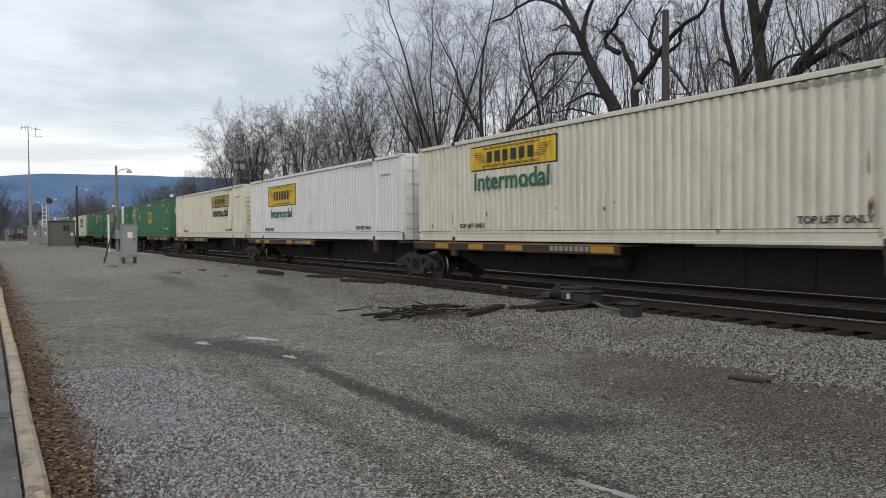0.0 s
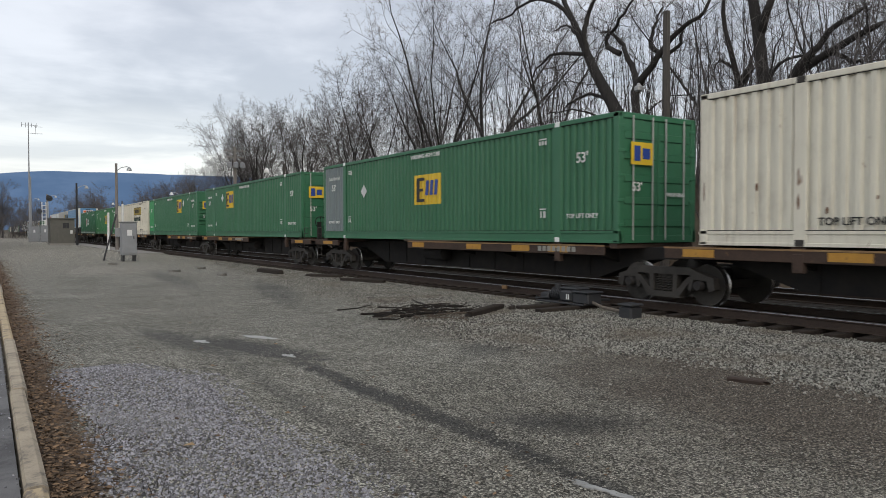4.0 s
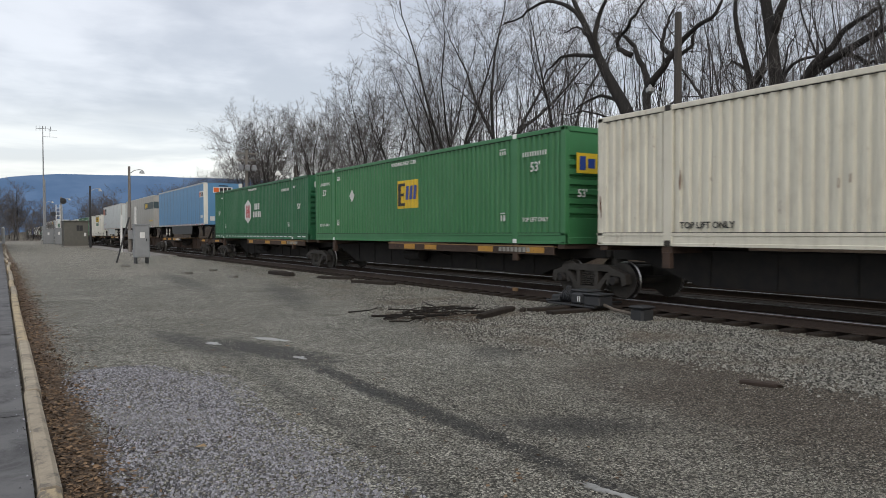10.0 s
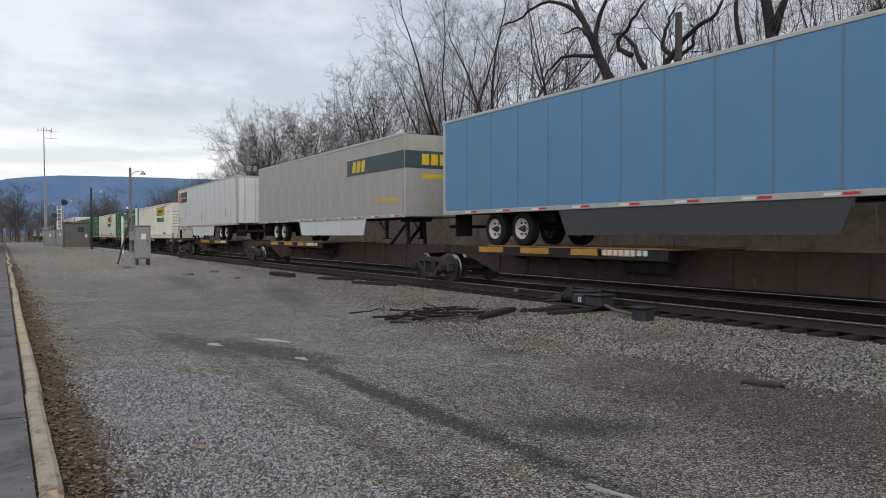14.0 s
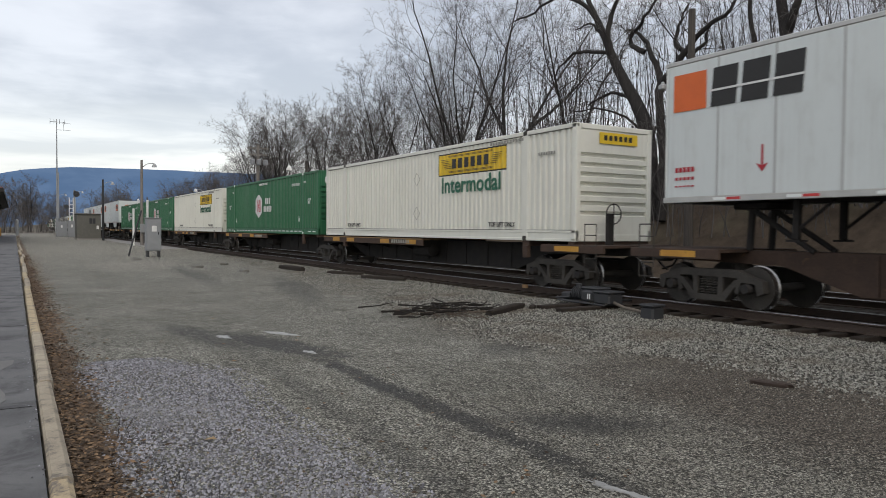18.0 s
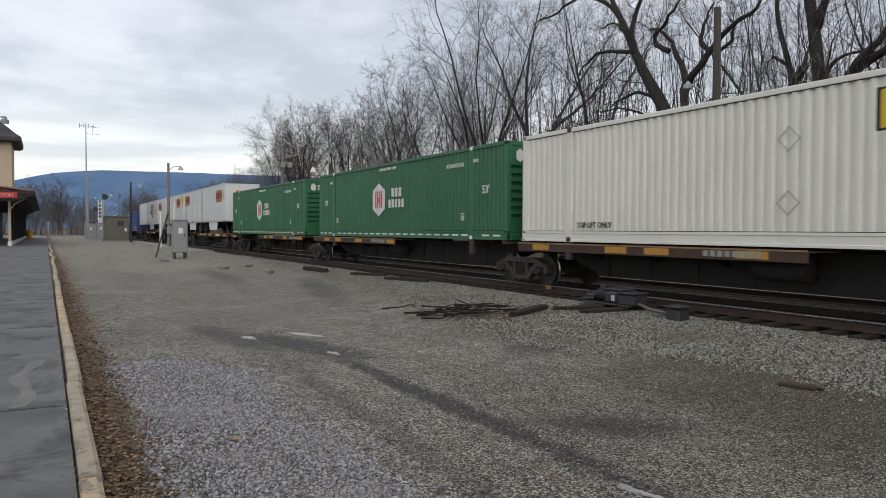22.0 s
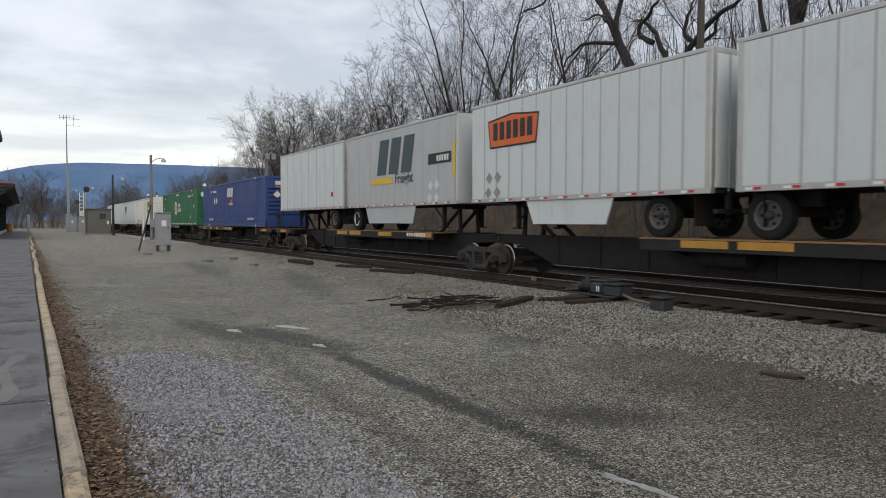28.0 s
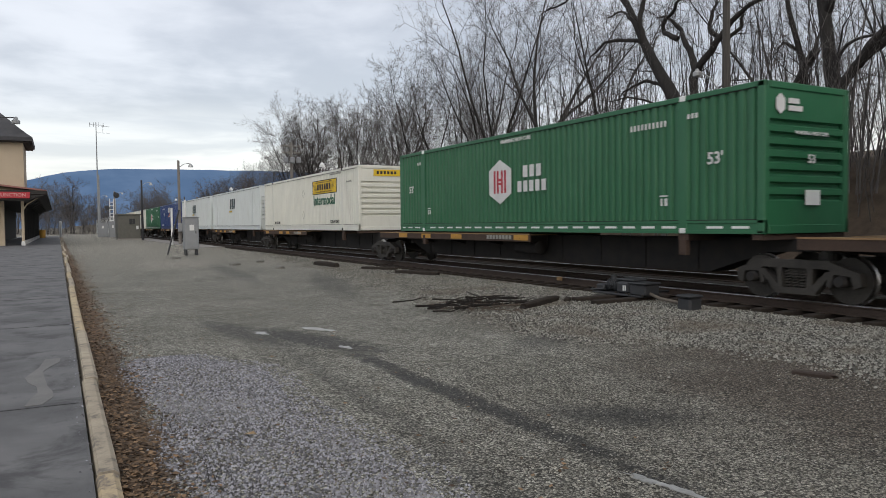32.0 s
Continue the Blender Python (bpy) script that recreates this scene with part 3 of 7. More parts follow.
def square_sign_box(yc, zt, paint=GREEN_A, diamond=4.4, grey=False, end="ribs", back=None, label="emerald green corrugated shipping container with a square yellow sign"):
    box = container("shipping_container", label, paint, end, grey_end=grey, back_paint=back)
    small_marks(box, LOGOWHITE, False, back is not None or paint is GREEN_D, back is None)
    part("sign", corrugated(yc - 0.77, yc + 0.77, zt - 0.95, zt, -HALF + 0.012, lift=0.004), LOGOYELLOW, box, "square yellow sign")
    comb = ((0.6, -0.86), (0.12, -0.86), (0.12, -0.77), (0.42, -0.77), (0.42, -0.53), (0.2, -0.53), (0.2, -0.44), (0.42, -0.44), (0.42, -0.19), (0.12, -0.19), (0.12, -0.10), (0.6, -0.10))
    s = Shape().prism([(yc + p, zt + q) for p, q in comb], FACE - 0.005, FACE, "x")
    part("sign_blocks", s, LOGOBLACK, box, "black block letter")
    row_of_blocks("sign_block", LOGOBLUE, box, "blue block letters", yc + 0.12, yc - 0.66, zt - 0.66, zt - 0.20, 3, FACE, 0.35, 0.06)
    d = 0.24
    part("diamond", Shape().prism([(diamond - d, zt - 0.33), (diamond, zt - 0.33 - d), (diamond + d, zt - 0.33), (diamond, zt - 0.33 + d)], FACE - 0.004, FACE, "x"), LOGOWHITE, box, "white placard diamond")
    letters_on_side("warning", "WARNING HIGH CUBE", 0.17, LOGOWHITE, box, FACE, 0.1, 2.64)
    end_y = -BOX_L / 2 - 0.03
    part("end_sign", Shape().box(-0.95, end_y - 0.004, 1.75, -0.25, end_y, 2.25), LOGOYELLOW, box, "yellow sign on the end")
    part("end_blocks", Shape().box(-0.85, end_y - 0.008, 1.83, -0.65, end_y - 0.004, 2.17).box(-0.58, end_y - 0.008, 1.88, -0.34, end_y - 0.004, 2.12), LOGOBLUE, box)
    letters_on_end("end_size", "53'", 0.28, LOGOWHITE, box, -0.75, end_y, 1.25)
    letters_on_end("end_note", "WARNING", 0.13, LOGOWHITE, box, 0.55, end_y, 1.1)
    return box


def hexagon_box(yc=1.0, paint=GREEN_B, label="dark green corrugated shipping container with a white hexagon mark"):
    box = container("shipping_container", label, paint, "ribs", dashes=True)
    small_marks(box, LOGOWHITE, True)
    zc, w, h = 1.49, 0.60, 0.66
    hexa = [(yc - w, zc - h * 0.55), (yc, zc - h), (yc + w, zc - h * 0.55), (yc + w, zc + h * 0.55), (yc, zc + h), (yc - w, zc + h * 0.55)]
    part("emblem", Shape().prism(hexa, FACE - 0.004, FACE, "x"), LOGOWHITE, box, "white hexagon")
    for y in (-0.285, -0.115, 0.115, 0.285):
        part("emblem_bar", Shape().box(FACE - 0.008, yc + y - 0.05, zc - 0.34, FACE - 0.004, yc + y + 0.05, zc + 0.34), LOGORED, box, "red bar in the hexagon")
    for z in (-0.055, 0.055):
        part("emblem_bar", Shape().box(FACE - 0.008, yc - 0.065, zc + z - 0.035, FACE - 0.004, yc + 0.065, zc + z + 0.035), LOGORED, box)
    row_of_blocks("block_letter", LOGOWHITE, box, "white block letters", yc - 1.15, yc - 2.1, zc + 0.07, zc + 0.40, 3, FACE, 0.32)
    row_of_blocks("block_letter", LOGOWHITE, box, "", yc - 0.88, yc - 2.32, zc - 0.34, zc - 0.03, 5, FACE, 0.32)
    letters_on_side("warning", "WARNING HIGH CUBE", 0.15, LOGOWHITE, box, FACE, 0.2, 2.66)
    end_y = -BOX_L / 2 - 0.001
    part("end_emblem", Shape().prism([(-0.98, 2.38), (-0.85, 2.28), (-0.72, 2.38), (-0.72, 2.58), (-0.85, 2.68), (-0.98, 2.58)], end_y - 0.004, end_y, "y"), LOGOWHITE, box)
    part("end_block_letters", Shape().box(-0.62, end_y - 0.004, 2.50, -0.3, end_y, 2.60).box(-0.62, end_y - 0.004, 2.36, -0.2, end_y, 2.46), LOGOWHITE, box)
    letters_on_end("end_note", "WARNING HIGH CUBE", 0.1, LOGOWHITE, box, 0.1, end_y, 1.95)
    letters_on_end("end_size", "53", 0.24, LOGOWHITE, box, 0.1, end_y, 1.45)
    part("end_plate", Shape().box(-0.1, end_y - 0.012, 0.55, 0.35, end_y, 0.85), REFLECT, box)
    return box


def navy_box():
    box = container("shipping_container", "navy blue corrugated shipping container with white and orange marks", NAVY, "ribs")
    for y in (-5.0, 5.6):
        letters_on_side("lift_note", "TOP LIFT ONLY", 0.2, LOGOWHITE, box, FACE, y, 0.45)
    tagged(part("stencil_mark", bars_on_side(4.9, 3.8, 2.35, 2.5, 9, FACE), LOGOWHITE, box), kind="stuff")
    tagged(part("stencil_mark", bars_on_side(5.6, 5.3, 2.35, 2.5, 2, FACE), LOGOWHITE, box), kind="stuff")
    for y in (4.36, 3.72):
        d = 0.25
        part("diamond", Shape().prism([(y - d, 1.76), (y, 1.76 - d), (y + d, 1.76), (y, 1.76 + d)], FACE - 0.004, FACE, "x"), LOGOWHITE, box, "white placard diamond")
    row_of_blocks("block_letter", LOGOWHITE, box, "white block letters", 0.74, -0.8, 1.92, 2.52, 3, FACE, 0.25, 0.1)
    part("swoosh", Shape().prism([(0.78, 1.45), (0.2, 1.55), (-0.8, 1.88), (-0.72, 1.68), (0.1, 1.42)], FACE - 0.004, FACE, "x"), LOGOORANGE, box, "orange swoosh")
    row_of_blocks("block_letter", LOGOWHITE, box, "", 0.1, -0.75, 1.38, 1.55, 7, FACE)
    end_y = -BOX_L / 2 - 0.001
    part("end_blocks", Shape().box(-0.7, end_y - 0.004, 2.4, 0.0, end_y, 2.62), LOGOWHITE, box)
    part("end_swoosh", Shape().box(-0.7, end_y - 0.004, 2.25, 0.1, end_y, 2.33), LOGOORANGE, box)
    for x in (-0.6, 0.0):
        part("end_diamond", Shape().prism([(x - 0.22, 1.85), (x, 1.63), (x + 0.22, 1.85), (x, 2.07)], end_y - 0.004, end_y, "y"), LOGOWHITE, box)
    return box


def slanted_box(label="off-white shipping container with a slanted dark emblem"):
    box = container("shipping_container", label, VANWHITE, "ribs")
    row_of_blocks("block_letter", LOGOGREY, box, "dark slanted blocks", 1.3, -0.6, 1.55, 2.3, 3, FACE, 0.25, 0.18)
    part("yellow_bar", slab_on_side(1.4, 0.4, 1.3, 1.42, FACE), LOGOYELLOW, box)
    return box


# ---- road trailers


def road_wheel(parent, y, x=-HALF + 0.30, rim=RIMWHITE):
    wheel = part("wheel", shared("rtyre", lambda: Shape().turned([(-0.13, 0.30), (-0.135, 0.44), (-0.11, 0.50), (0.11, 0.50), (0.135, 0.44), (0.13, 0.30)], "x", (0, 0, 0), 28, True).mesh("wheel", RUBBER)), RUBBER, parent)
    wheel.matrix_basis = pose(x, y, 0.46) @ Matrix.Diagonal((1, 0.92, 0.92, 1))
    part("rim", shared("rrim" + rim.name, lambda: Shape().turned([(-0.05, 0.02), (-0.05, 0.12), (-0.06, 0.24), (-0.125, 0.275), (-0.138, 0.305), (0.1, 0.29), (0.1, 0.02)], "x", (0, 0, 0), 28).mesh("rim", rim)), rim, wheel, "pale steel rim" if rim is RIMWHITE else "")
    part("hub", shared("rhub", lambda: Shape().turned([(-0.15, 0.03), (-0.14, 0.07), (-0.10, 0.08), (-0.05, 0.10), (-0.048, 0.02)], "x", (0, 0, 0), 14).mesh("hub", CASTSTEEL)), CASTSTEEL, wheel)
    for i in range(6):
        c, d = 0.19 * math.cos(i * math.pi / 3), 0.19 * math.sin(i * math.pi / 3)
        part("hand_hole", shared(f"rhole{i}", lambda: Shape().turned([(-0.075, 0.038), (-0.04, 0.038)], "x", (0, c, d), 8).mesh("hand_hole", RUBBER)), RUBBER, wheel)
    return wheel


def van(name, label, paint, length, nose=-1, skirt=(-4.4, 2.66), wheels=(4.07, 5.29), legs=-5.6, ribs=12, cap=True, skirt_paint=None, rim=RIMWHITE, bays=1.24):
    """A semi-trailer about the ground under its middle. nose: -1 when its front leads the train."""
    v = thing(name, label, "trailer", group="trailers on the train")
    hl, z0, z1 = length / 2, 0.90, 3.80
    sk = skirt_paint or paint
    post = ALU if paint is not SKYBLUE else paint
    # plated sides: one panel per bay with a seam post between
    count = max(4, round(length / bays))
    step = (length - 0.2) / count
    for x in (-1, 1):
        for i in range(count):
            if x > 0 and i:
                continue
            ya = -hl + 0.1 + i * step
            yb = ya + step if x < 0 else hl - 0.1
            me = shared(f"bay{x}{step:.3f}{length}{x > 0}" + paint.name, lambda: Shape().box(min(x * HALF, x * (HALF - 0.04)), 0.012, z0 + 0.12, max(x * HALF, x * (HALF - 0.04)), (yb - ya) - 0.012, z1 - 0.1, 0.004).mesh("side_panel", paint))
            ob = part("side_panel", me, paint, v)
            ob.matrix_basis = pose(0, ya, 0)
            if x < 0 and i:
                sm = part("seam_strip", shared("seam" + paint.name, lambda: Shape().box(-HALF - 0.006, -0.02, z0 + 0.12, -HALF + 0.01, 0.02, z1 - 0.1, 0.003).mesh("seam_strip", SEAM if paint is SKYBLUE else SEAMPALE)), SEAM, v)
                sm.matrix_basis = pose(0, ya, 0)
        part("top_rail", shared(f"vtop{x}{length}", lambda: Shape().box(min(x * (HALF + 0.008), x * (HALF - 0.06)), -hl, z1 - 0.1, max(x * (HALF + 0.008), x * (HALF - 0.06)), hl, z1, 0.02).mesh("top_rail", ALU)), ALU, v)
        part("bottom_rail", shared(f"vbot{x}{length}", lambda: Shape().box(min(x * (HALF + 0.012), x * (HALF - 0.06)), -hl, z0, max(x * (HALF + 0.012), x * (HALF - 0.06)), hl, z0 + 0.12, 0.01).mesh("bottom_rail", ALU)), ALU, v)
    part("roof", shared(f"vroof{length}", lambda: Shape().box(-HALF + 0.05, -hl + 0.04, z1 - 0.04, HALF - 0.05, hl - 0.04, z1 - 0.015).mesh("roof", ROOFSKIN)), ROOFSKIN, v)
    part("floor", shared(f"vfloor{length}", lambda: Shape().box(-HALF + 0.06, -hl + 0.04, z0 + 0.02, HALF - 0.06, hl - 0.04, z0 + 0.1).mesh("floor", CARBLACK)), CARBLACK, v)
    fy, ry = nose * hl, -nose * hl
    # front wall with rounded upright corners, rear frame with two doors
    part("front_wall", Shape().box(-HALF, min(fy, fy - nose * 0.1), z0, HALF, max(fy, fy - nose * 0.1), z1 - 0.02, 0.05), paint, v)
    for x in (-1, 1):
        part("corner_post", Shape().box(x * (HALF + 0.004) - 0.07 + (0.07 if x < 0 else -0.07), min(ry, ry + nose * 0.16), z0, x * (HALF + 0.004) + 0.07 + (0.07 if x < 0 else -0.07), max(ry, ry + nose * 0.16), z1, 0.015), ALU, v)
        door = part("door", Shape().box(min(x * 0.01, x * (HALF - 0.13)), min(ry, ry + nose * 0.06), z0 + 0.12, max(x * 0.01, x * (HALF - 0.13)), max(ry, ry + nose * 0.06), z1 - 0.12, 0.01), paint, v)
        for bx in (0.18, 0.8):
            part("locking_bar", Shape().tube([(x * bx, ry - nose * 0.035, z0 + 0.06), (x * bx, ry - nose * 0.035, z1 - 0.08)], 0.018, 8), ALU, door)
    part("rear_frame", Shape().box(-HALF + 0.13, min(ry, ry + nose * 0.1), z1 - 0.12, HALF - 0.13, max(ry, ry + nose * 0.1), z1, 0.01), ALU, v)
    bumper = Shape().box(-1.1, ry + nose * 0.05 - 0.05, 0.50, 1.1, ry + nose * 0.05 + 0.05, 0.60, 0.01)
    for x in (-0.7, 0.7):
        bumper.box(x - 0.05, ry + nose * 0.05 - 0.05, 0.5, x + 0.05, ry + nose * 0.05 + 0.05, z0 + 0.1)
    part("rear_bumper", bumper, CARBLACK, v)
    if skirt:
        a, b = skirt
        part("side_skirt", Shape().prism([(a + 0.25, 0.28), (b - 0.3, 0.28), (b, z0), (a, z0)], -HALF + 0.02, -HALF + 0.05, "x"), sk, v, "low side skirt")
    for y in wheels:
        for x in (-HALF + 0.30, HALF - 0.30):
            # far-side rims get dark paint for the shade under the trailer
            road_wheel(v, y, x, rim if x < 0 else RIMDARK)
        part("axle", Shape().tube([(-HALF + 0.3, y, 0.5), (HALF - 0.3, y, 0.5)], 0.07, 8), CARBLACK, v)
    lo, hi = min(wheels), max(wheels)
    part("running_gear", Shape().box(-0.6, lo - 0.7, 0.62, -0.45, hi + 0.7, z0 + 0.02).box(0.45, lo - 0.7, 0.62, 0.6, hi + 0.7, z0 + 0.02).box(-0.55, lo - 0.1, 0.45, 0.55, hi + 0.1, 0.62), CARBLACK, v)
    for x in (-0.75, 0.75):
        leg = part("landing_leg", Shape().box(x - 0.06, legs - 0.06, 0.18, x + 0.06, legs + 0.06, z0 + 0.02, 0.01).box(x - 0.13, legs - 0.13, 0.14, x + 0.13, legs + 0.13, 0.18), CARBLACK, v)
        part("brace", Shape().tube([(x, legs, 0.35), (x, legs + nose * -0.7, z0)], 0.03, 6), CARBLACK, leg)
    for y in (ry + nose * 0.5,):
        for x in (-0.85, 0.85):
            part("mud_flap", Shape().box(x - 0.3, y - 0.01, 0.25, x + 0.3, y + 0.01, z0 + 0.02), RUBBER, v)
    i, y = 0, -hl + 0.4
    while y < hl - 0.5 and length < 10:
        for k, mat in enumerate((REFLECTRED, REFLECT)):
            part("reflector", shared(f"pref{k}", lambda: Shape().box(-HALF - 0.016, 0.17 * k, z0 + 0.035, -HALF - 0.011, 0.17 * k + 0.165, z0 + 0.085).mesh("reflector", mat)), mat, v).matrix_basis = pose(0, y, 0)
        y += 0.78
    while y < hl - 0.5:
        part("reflector", shared(f"vref{i % 2}", lambda: Shape().box(-HALF - 0.016, 0, z0 + 0.035, -HALF - 0.011, 0.30, z0 + 0.085).mesh("reflector", (REFLECTRED, REFLECT)[i % 2])), REFLECTRED, v).matrix_basis = pose(0, y, 0)
        y += 0.30 if i % 2 == 0 else length / 13
        i += 1
    return v


VF = -HALF - 0.009


def oval_sign(v, yc, zc, w=1.2, h=0.46):
    """An orange signboard with a black edge, wider at the top, and a row of blocks."""
    def outline(e):
        return [(yc - w * 0.9 + e, zc - h + e), (yc + w * 0.9 - e, zc - h + e), (yc + w - e, zc + h * 0.75 - e), (yc, zc + h - e), (yc - w + e, zc + h * 0.75 - e)]
    part("sign_border", Shape().prism(outline(0), VF - 0.004, VF, "x"), LOGOBLACK, v, "black sign border")
    part("sign", Shape().prism(outline(0.05), VF - 0.008, VF - 0.004, "x"), LOGOORANGE, v, "orange sign")
    row_of_blocks("sign_block", LOGOBLACK, v, "black block letters", yc + w * 0.8, yc - w * 0.8, zc - 0.24, zc + 0.26, 6, VF - 0.008, 0.3)


def placards(v, y, z, paint=FAINT):
    for dy, dz in ((0, 0), (-0.42, 0.02), (0.05, -0.42), (-0.4, -0.42)):
        d = 0.17
        part("placard", Shape().prism([(y + dy - d, z + dz), (y + dy, z + dz - d), (y + dy + d, z + dz), (y + dy, z + dz + d)], VF - 0.004, VF, "x"), paint, v)


def blue_van():
    v = van("semi_trailer", "light blue semi-trailer with white rims on a spine car", SKYBLUE, 16.15, -1, (-4.5, 2.7), (4.35, 5.57), -5.6, skirt_paint=surface("dark_skirt", (0.05, 0.055, 0.06), rough=0.6))
    part("emblem_board", slab_on_side(-6.82, -7.95, 2.82, 3.23, VF), LOGOWHITE, v, "white emblem board")
    part("emblem", slab_on_side(-6.87, -7.15, 2.86, 3.19, VF - 0.004), LOGOORANGE, v, "small orange square")
    row_of_blocks("block_letter", LOGOBLACK, v, "black block letters", -7.18, -7.9, 2.88, 3.16, 3, VF - 0.004)
    tagged(part("stencil_mark", bars_on_side(-7.1, -7.8, 1.38, 1.58, 6, VF), LOGOWHITE, v), kind="stuff")
    e = -8.075 - 0.003
    part("end_emblem", Shape().box(-0.65, e - 0.004, 3.15, -0.3, e, 3.45), LOGOORANGE, v)
    bl = Shape()
    for i in range(3):
        bl.box(-0.25 + i * 0.28, e - 0.004, 3.15, -0.03 + i * 0.28, e, 3.45)
    part("end_board", Shape().box(-0.7, e - 0.003, 3.1, 0.62, e, 3.5), LOGOWHITE, v)
    part("end_blocks", bl, LOGOBLACK, v)
    for x in (-1, 1):
        part("nose_post", Shape().box(x * 1.16 - 0.15, -8.09, 0.92, x * 1.16 + 0.15, -7.95, 3.78, 0.05), CREAM_CLEAN, v, "cream corner post")
    part("end_stencil", Shape().box(-0.3, e - 0.004, 2.85, 0.6, e, 3.03), LOGOWHITE, v)
    part("service_panel", Shape().box(0.2, e - 0.03, 1.1, 0.6, e, 1.6, 0.01), ALU, v)
    part("service_panel", Shape().box(-0.9, e - 0.01, 1.2, -0.6, e, 1.5), LOGOWHITE, v)
    for x in (-0.4, 0.0, 0.35):
        part("air_coupling", Shape().turned([(e - 0.08, 0.05), (e, 0.05)], "y", (x, 0, 1.75), 10), CARBLACK, v)
    part("end_lamp_bar", Shape().box(-0.3, e - 0.02, 3.55, 0.3, e, 3.62), CARBLACK, v)
    return v


def banded_van():
    v = van("semi_trailer", "weathered grey semi-trailer with a dark teal band", GREYSIDE, 16.15, -1, (-5.0, 2.1), (4.6, 5.75), -5.7, skirt_paint=VANWHITE)
    part("band", slab_on_side(-3.4, -8.07, 2.6, 3.2, VF), LOGOGREY, v, "dark teal band")
    row_of_blocks("band_letter", LOGOYELLOW, v, "yellow slanted blocks", -3.8, -5.0, 2.7, 3.12, 3, VF - 0.004, 0.25, 0.1)
    tagged(part("stencil_mark", bars_on_side(-6.0, -7.6, 1.45, 1.58, 9, VF), LOGOYELLOW, v), kind="stuff")
    e = -8.075 - 0.003
    part("end_band", Shape().box(-HALF + 0.02, e - 0.004, 2.6, HALF - 0.02, e, 3.2), LOGOGREY, v)
    bl = Shape()
    for i in range(3):
        bl.box(-0.6 + i * 0.36, e - 0.008, 2.72, -0.32 + i * 0.36, e - 0.004, 3.1)
    part("end_blocks", bl, LOGOYELLOW, v)
    part("end_stencil", Shape().box(-0.6, e - 0.004, 2.25, 0.6, e, 2.4), LOGOYELLOW, v)
    part("service_panel", Shape().box(0.3, e - 0.03, 1.1, 0.8, e, 1.6, 0.01), CARBLACK, v)
    return v


def white_van():
    v = van("semi_trailer", "white semi-trailer riding doors first with white side skirts", VANWHITE, 16.1, 1, (-2.8, 3.4), (-5.22, -3.92), 5.4)
    part("emblem", slab_on_side(7.8, 7.0, 2.75, 3.5, VF), LOGOORANGE, v, "faded orange square")
    part("emblem_line", slab_on_side(6.95, 4.95, 3.05, 3.09, VF - 0.005), LOGOWHITE, v)
    row_of_blocks("block_letter", LOGOBLACK, v, "black block letters", 6.95, 4.95, 2.75, 3.5, 3, VF, 0.16, 0.06)
    part("diamond", Shape().prism([(0.28, 1.58), (0.48, 1.36), (0.68, 1.58), (0.48, 1.80)], VF - 0.004, VF, "x"), FAINT, v)
    for y in (-5.70, 5.75):
        part("red_arrow", Shape().prism([(y, 1.42), (y + 0.12, 1.58), (y + 0.02, 1.54), (y + 0.02, 1.92), (y - 0.02, 1.92), (y - 0.02, 1.54), (y - 0.12, 1.58)], VF - 0.004, VF, "x"), LOGORED, v)
    for z0, z1 in ((1.52, 1.62), (1.36, 1.42), (1.22, 1.25)):
        tagged(part("stencil_mark", bars_on_side(7.75, 7.25, z0, z1, 5, VF), LOGORED, v), kind="stuff")
    e = -8.05 - 0.004
    part("end_emblem", Shape().box(0.25, e - 0.008, 3.2, 0.5, e, 3.45), LOGOORANGE, v)
    part("end_blocks", Shape().box(0.55, e - 0.008, 3.2, 0.72, e, 3.45).box(0.76, e - 0.008, 3.2, 0.93, e, 3.45).box(0.97, e - 0.008, 3.2, 1.12, e, 3.45), LOGOBLACK, v)
    return v


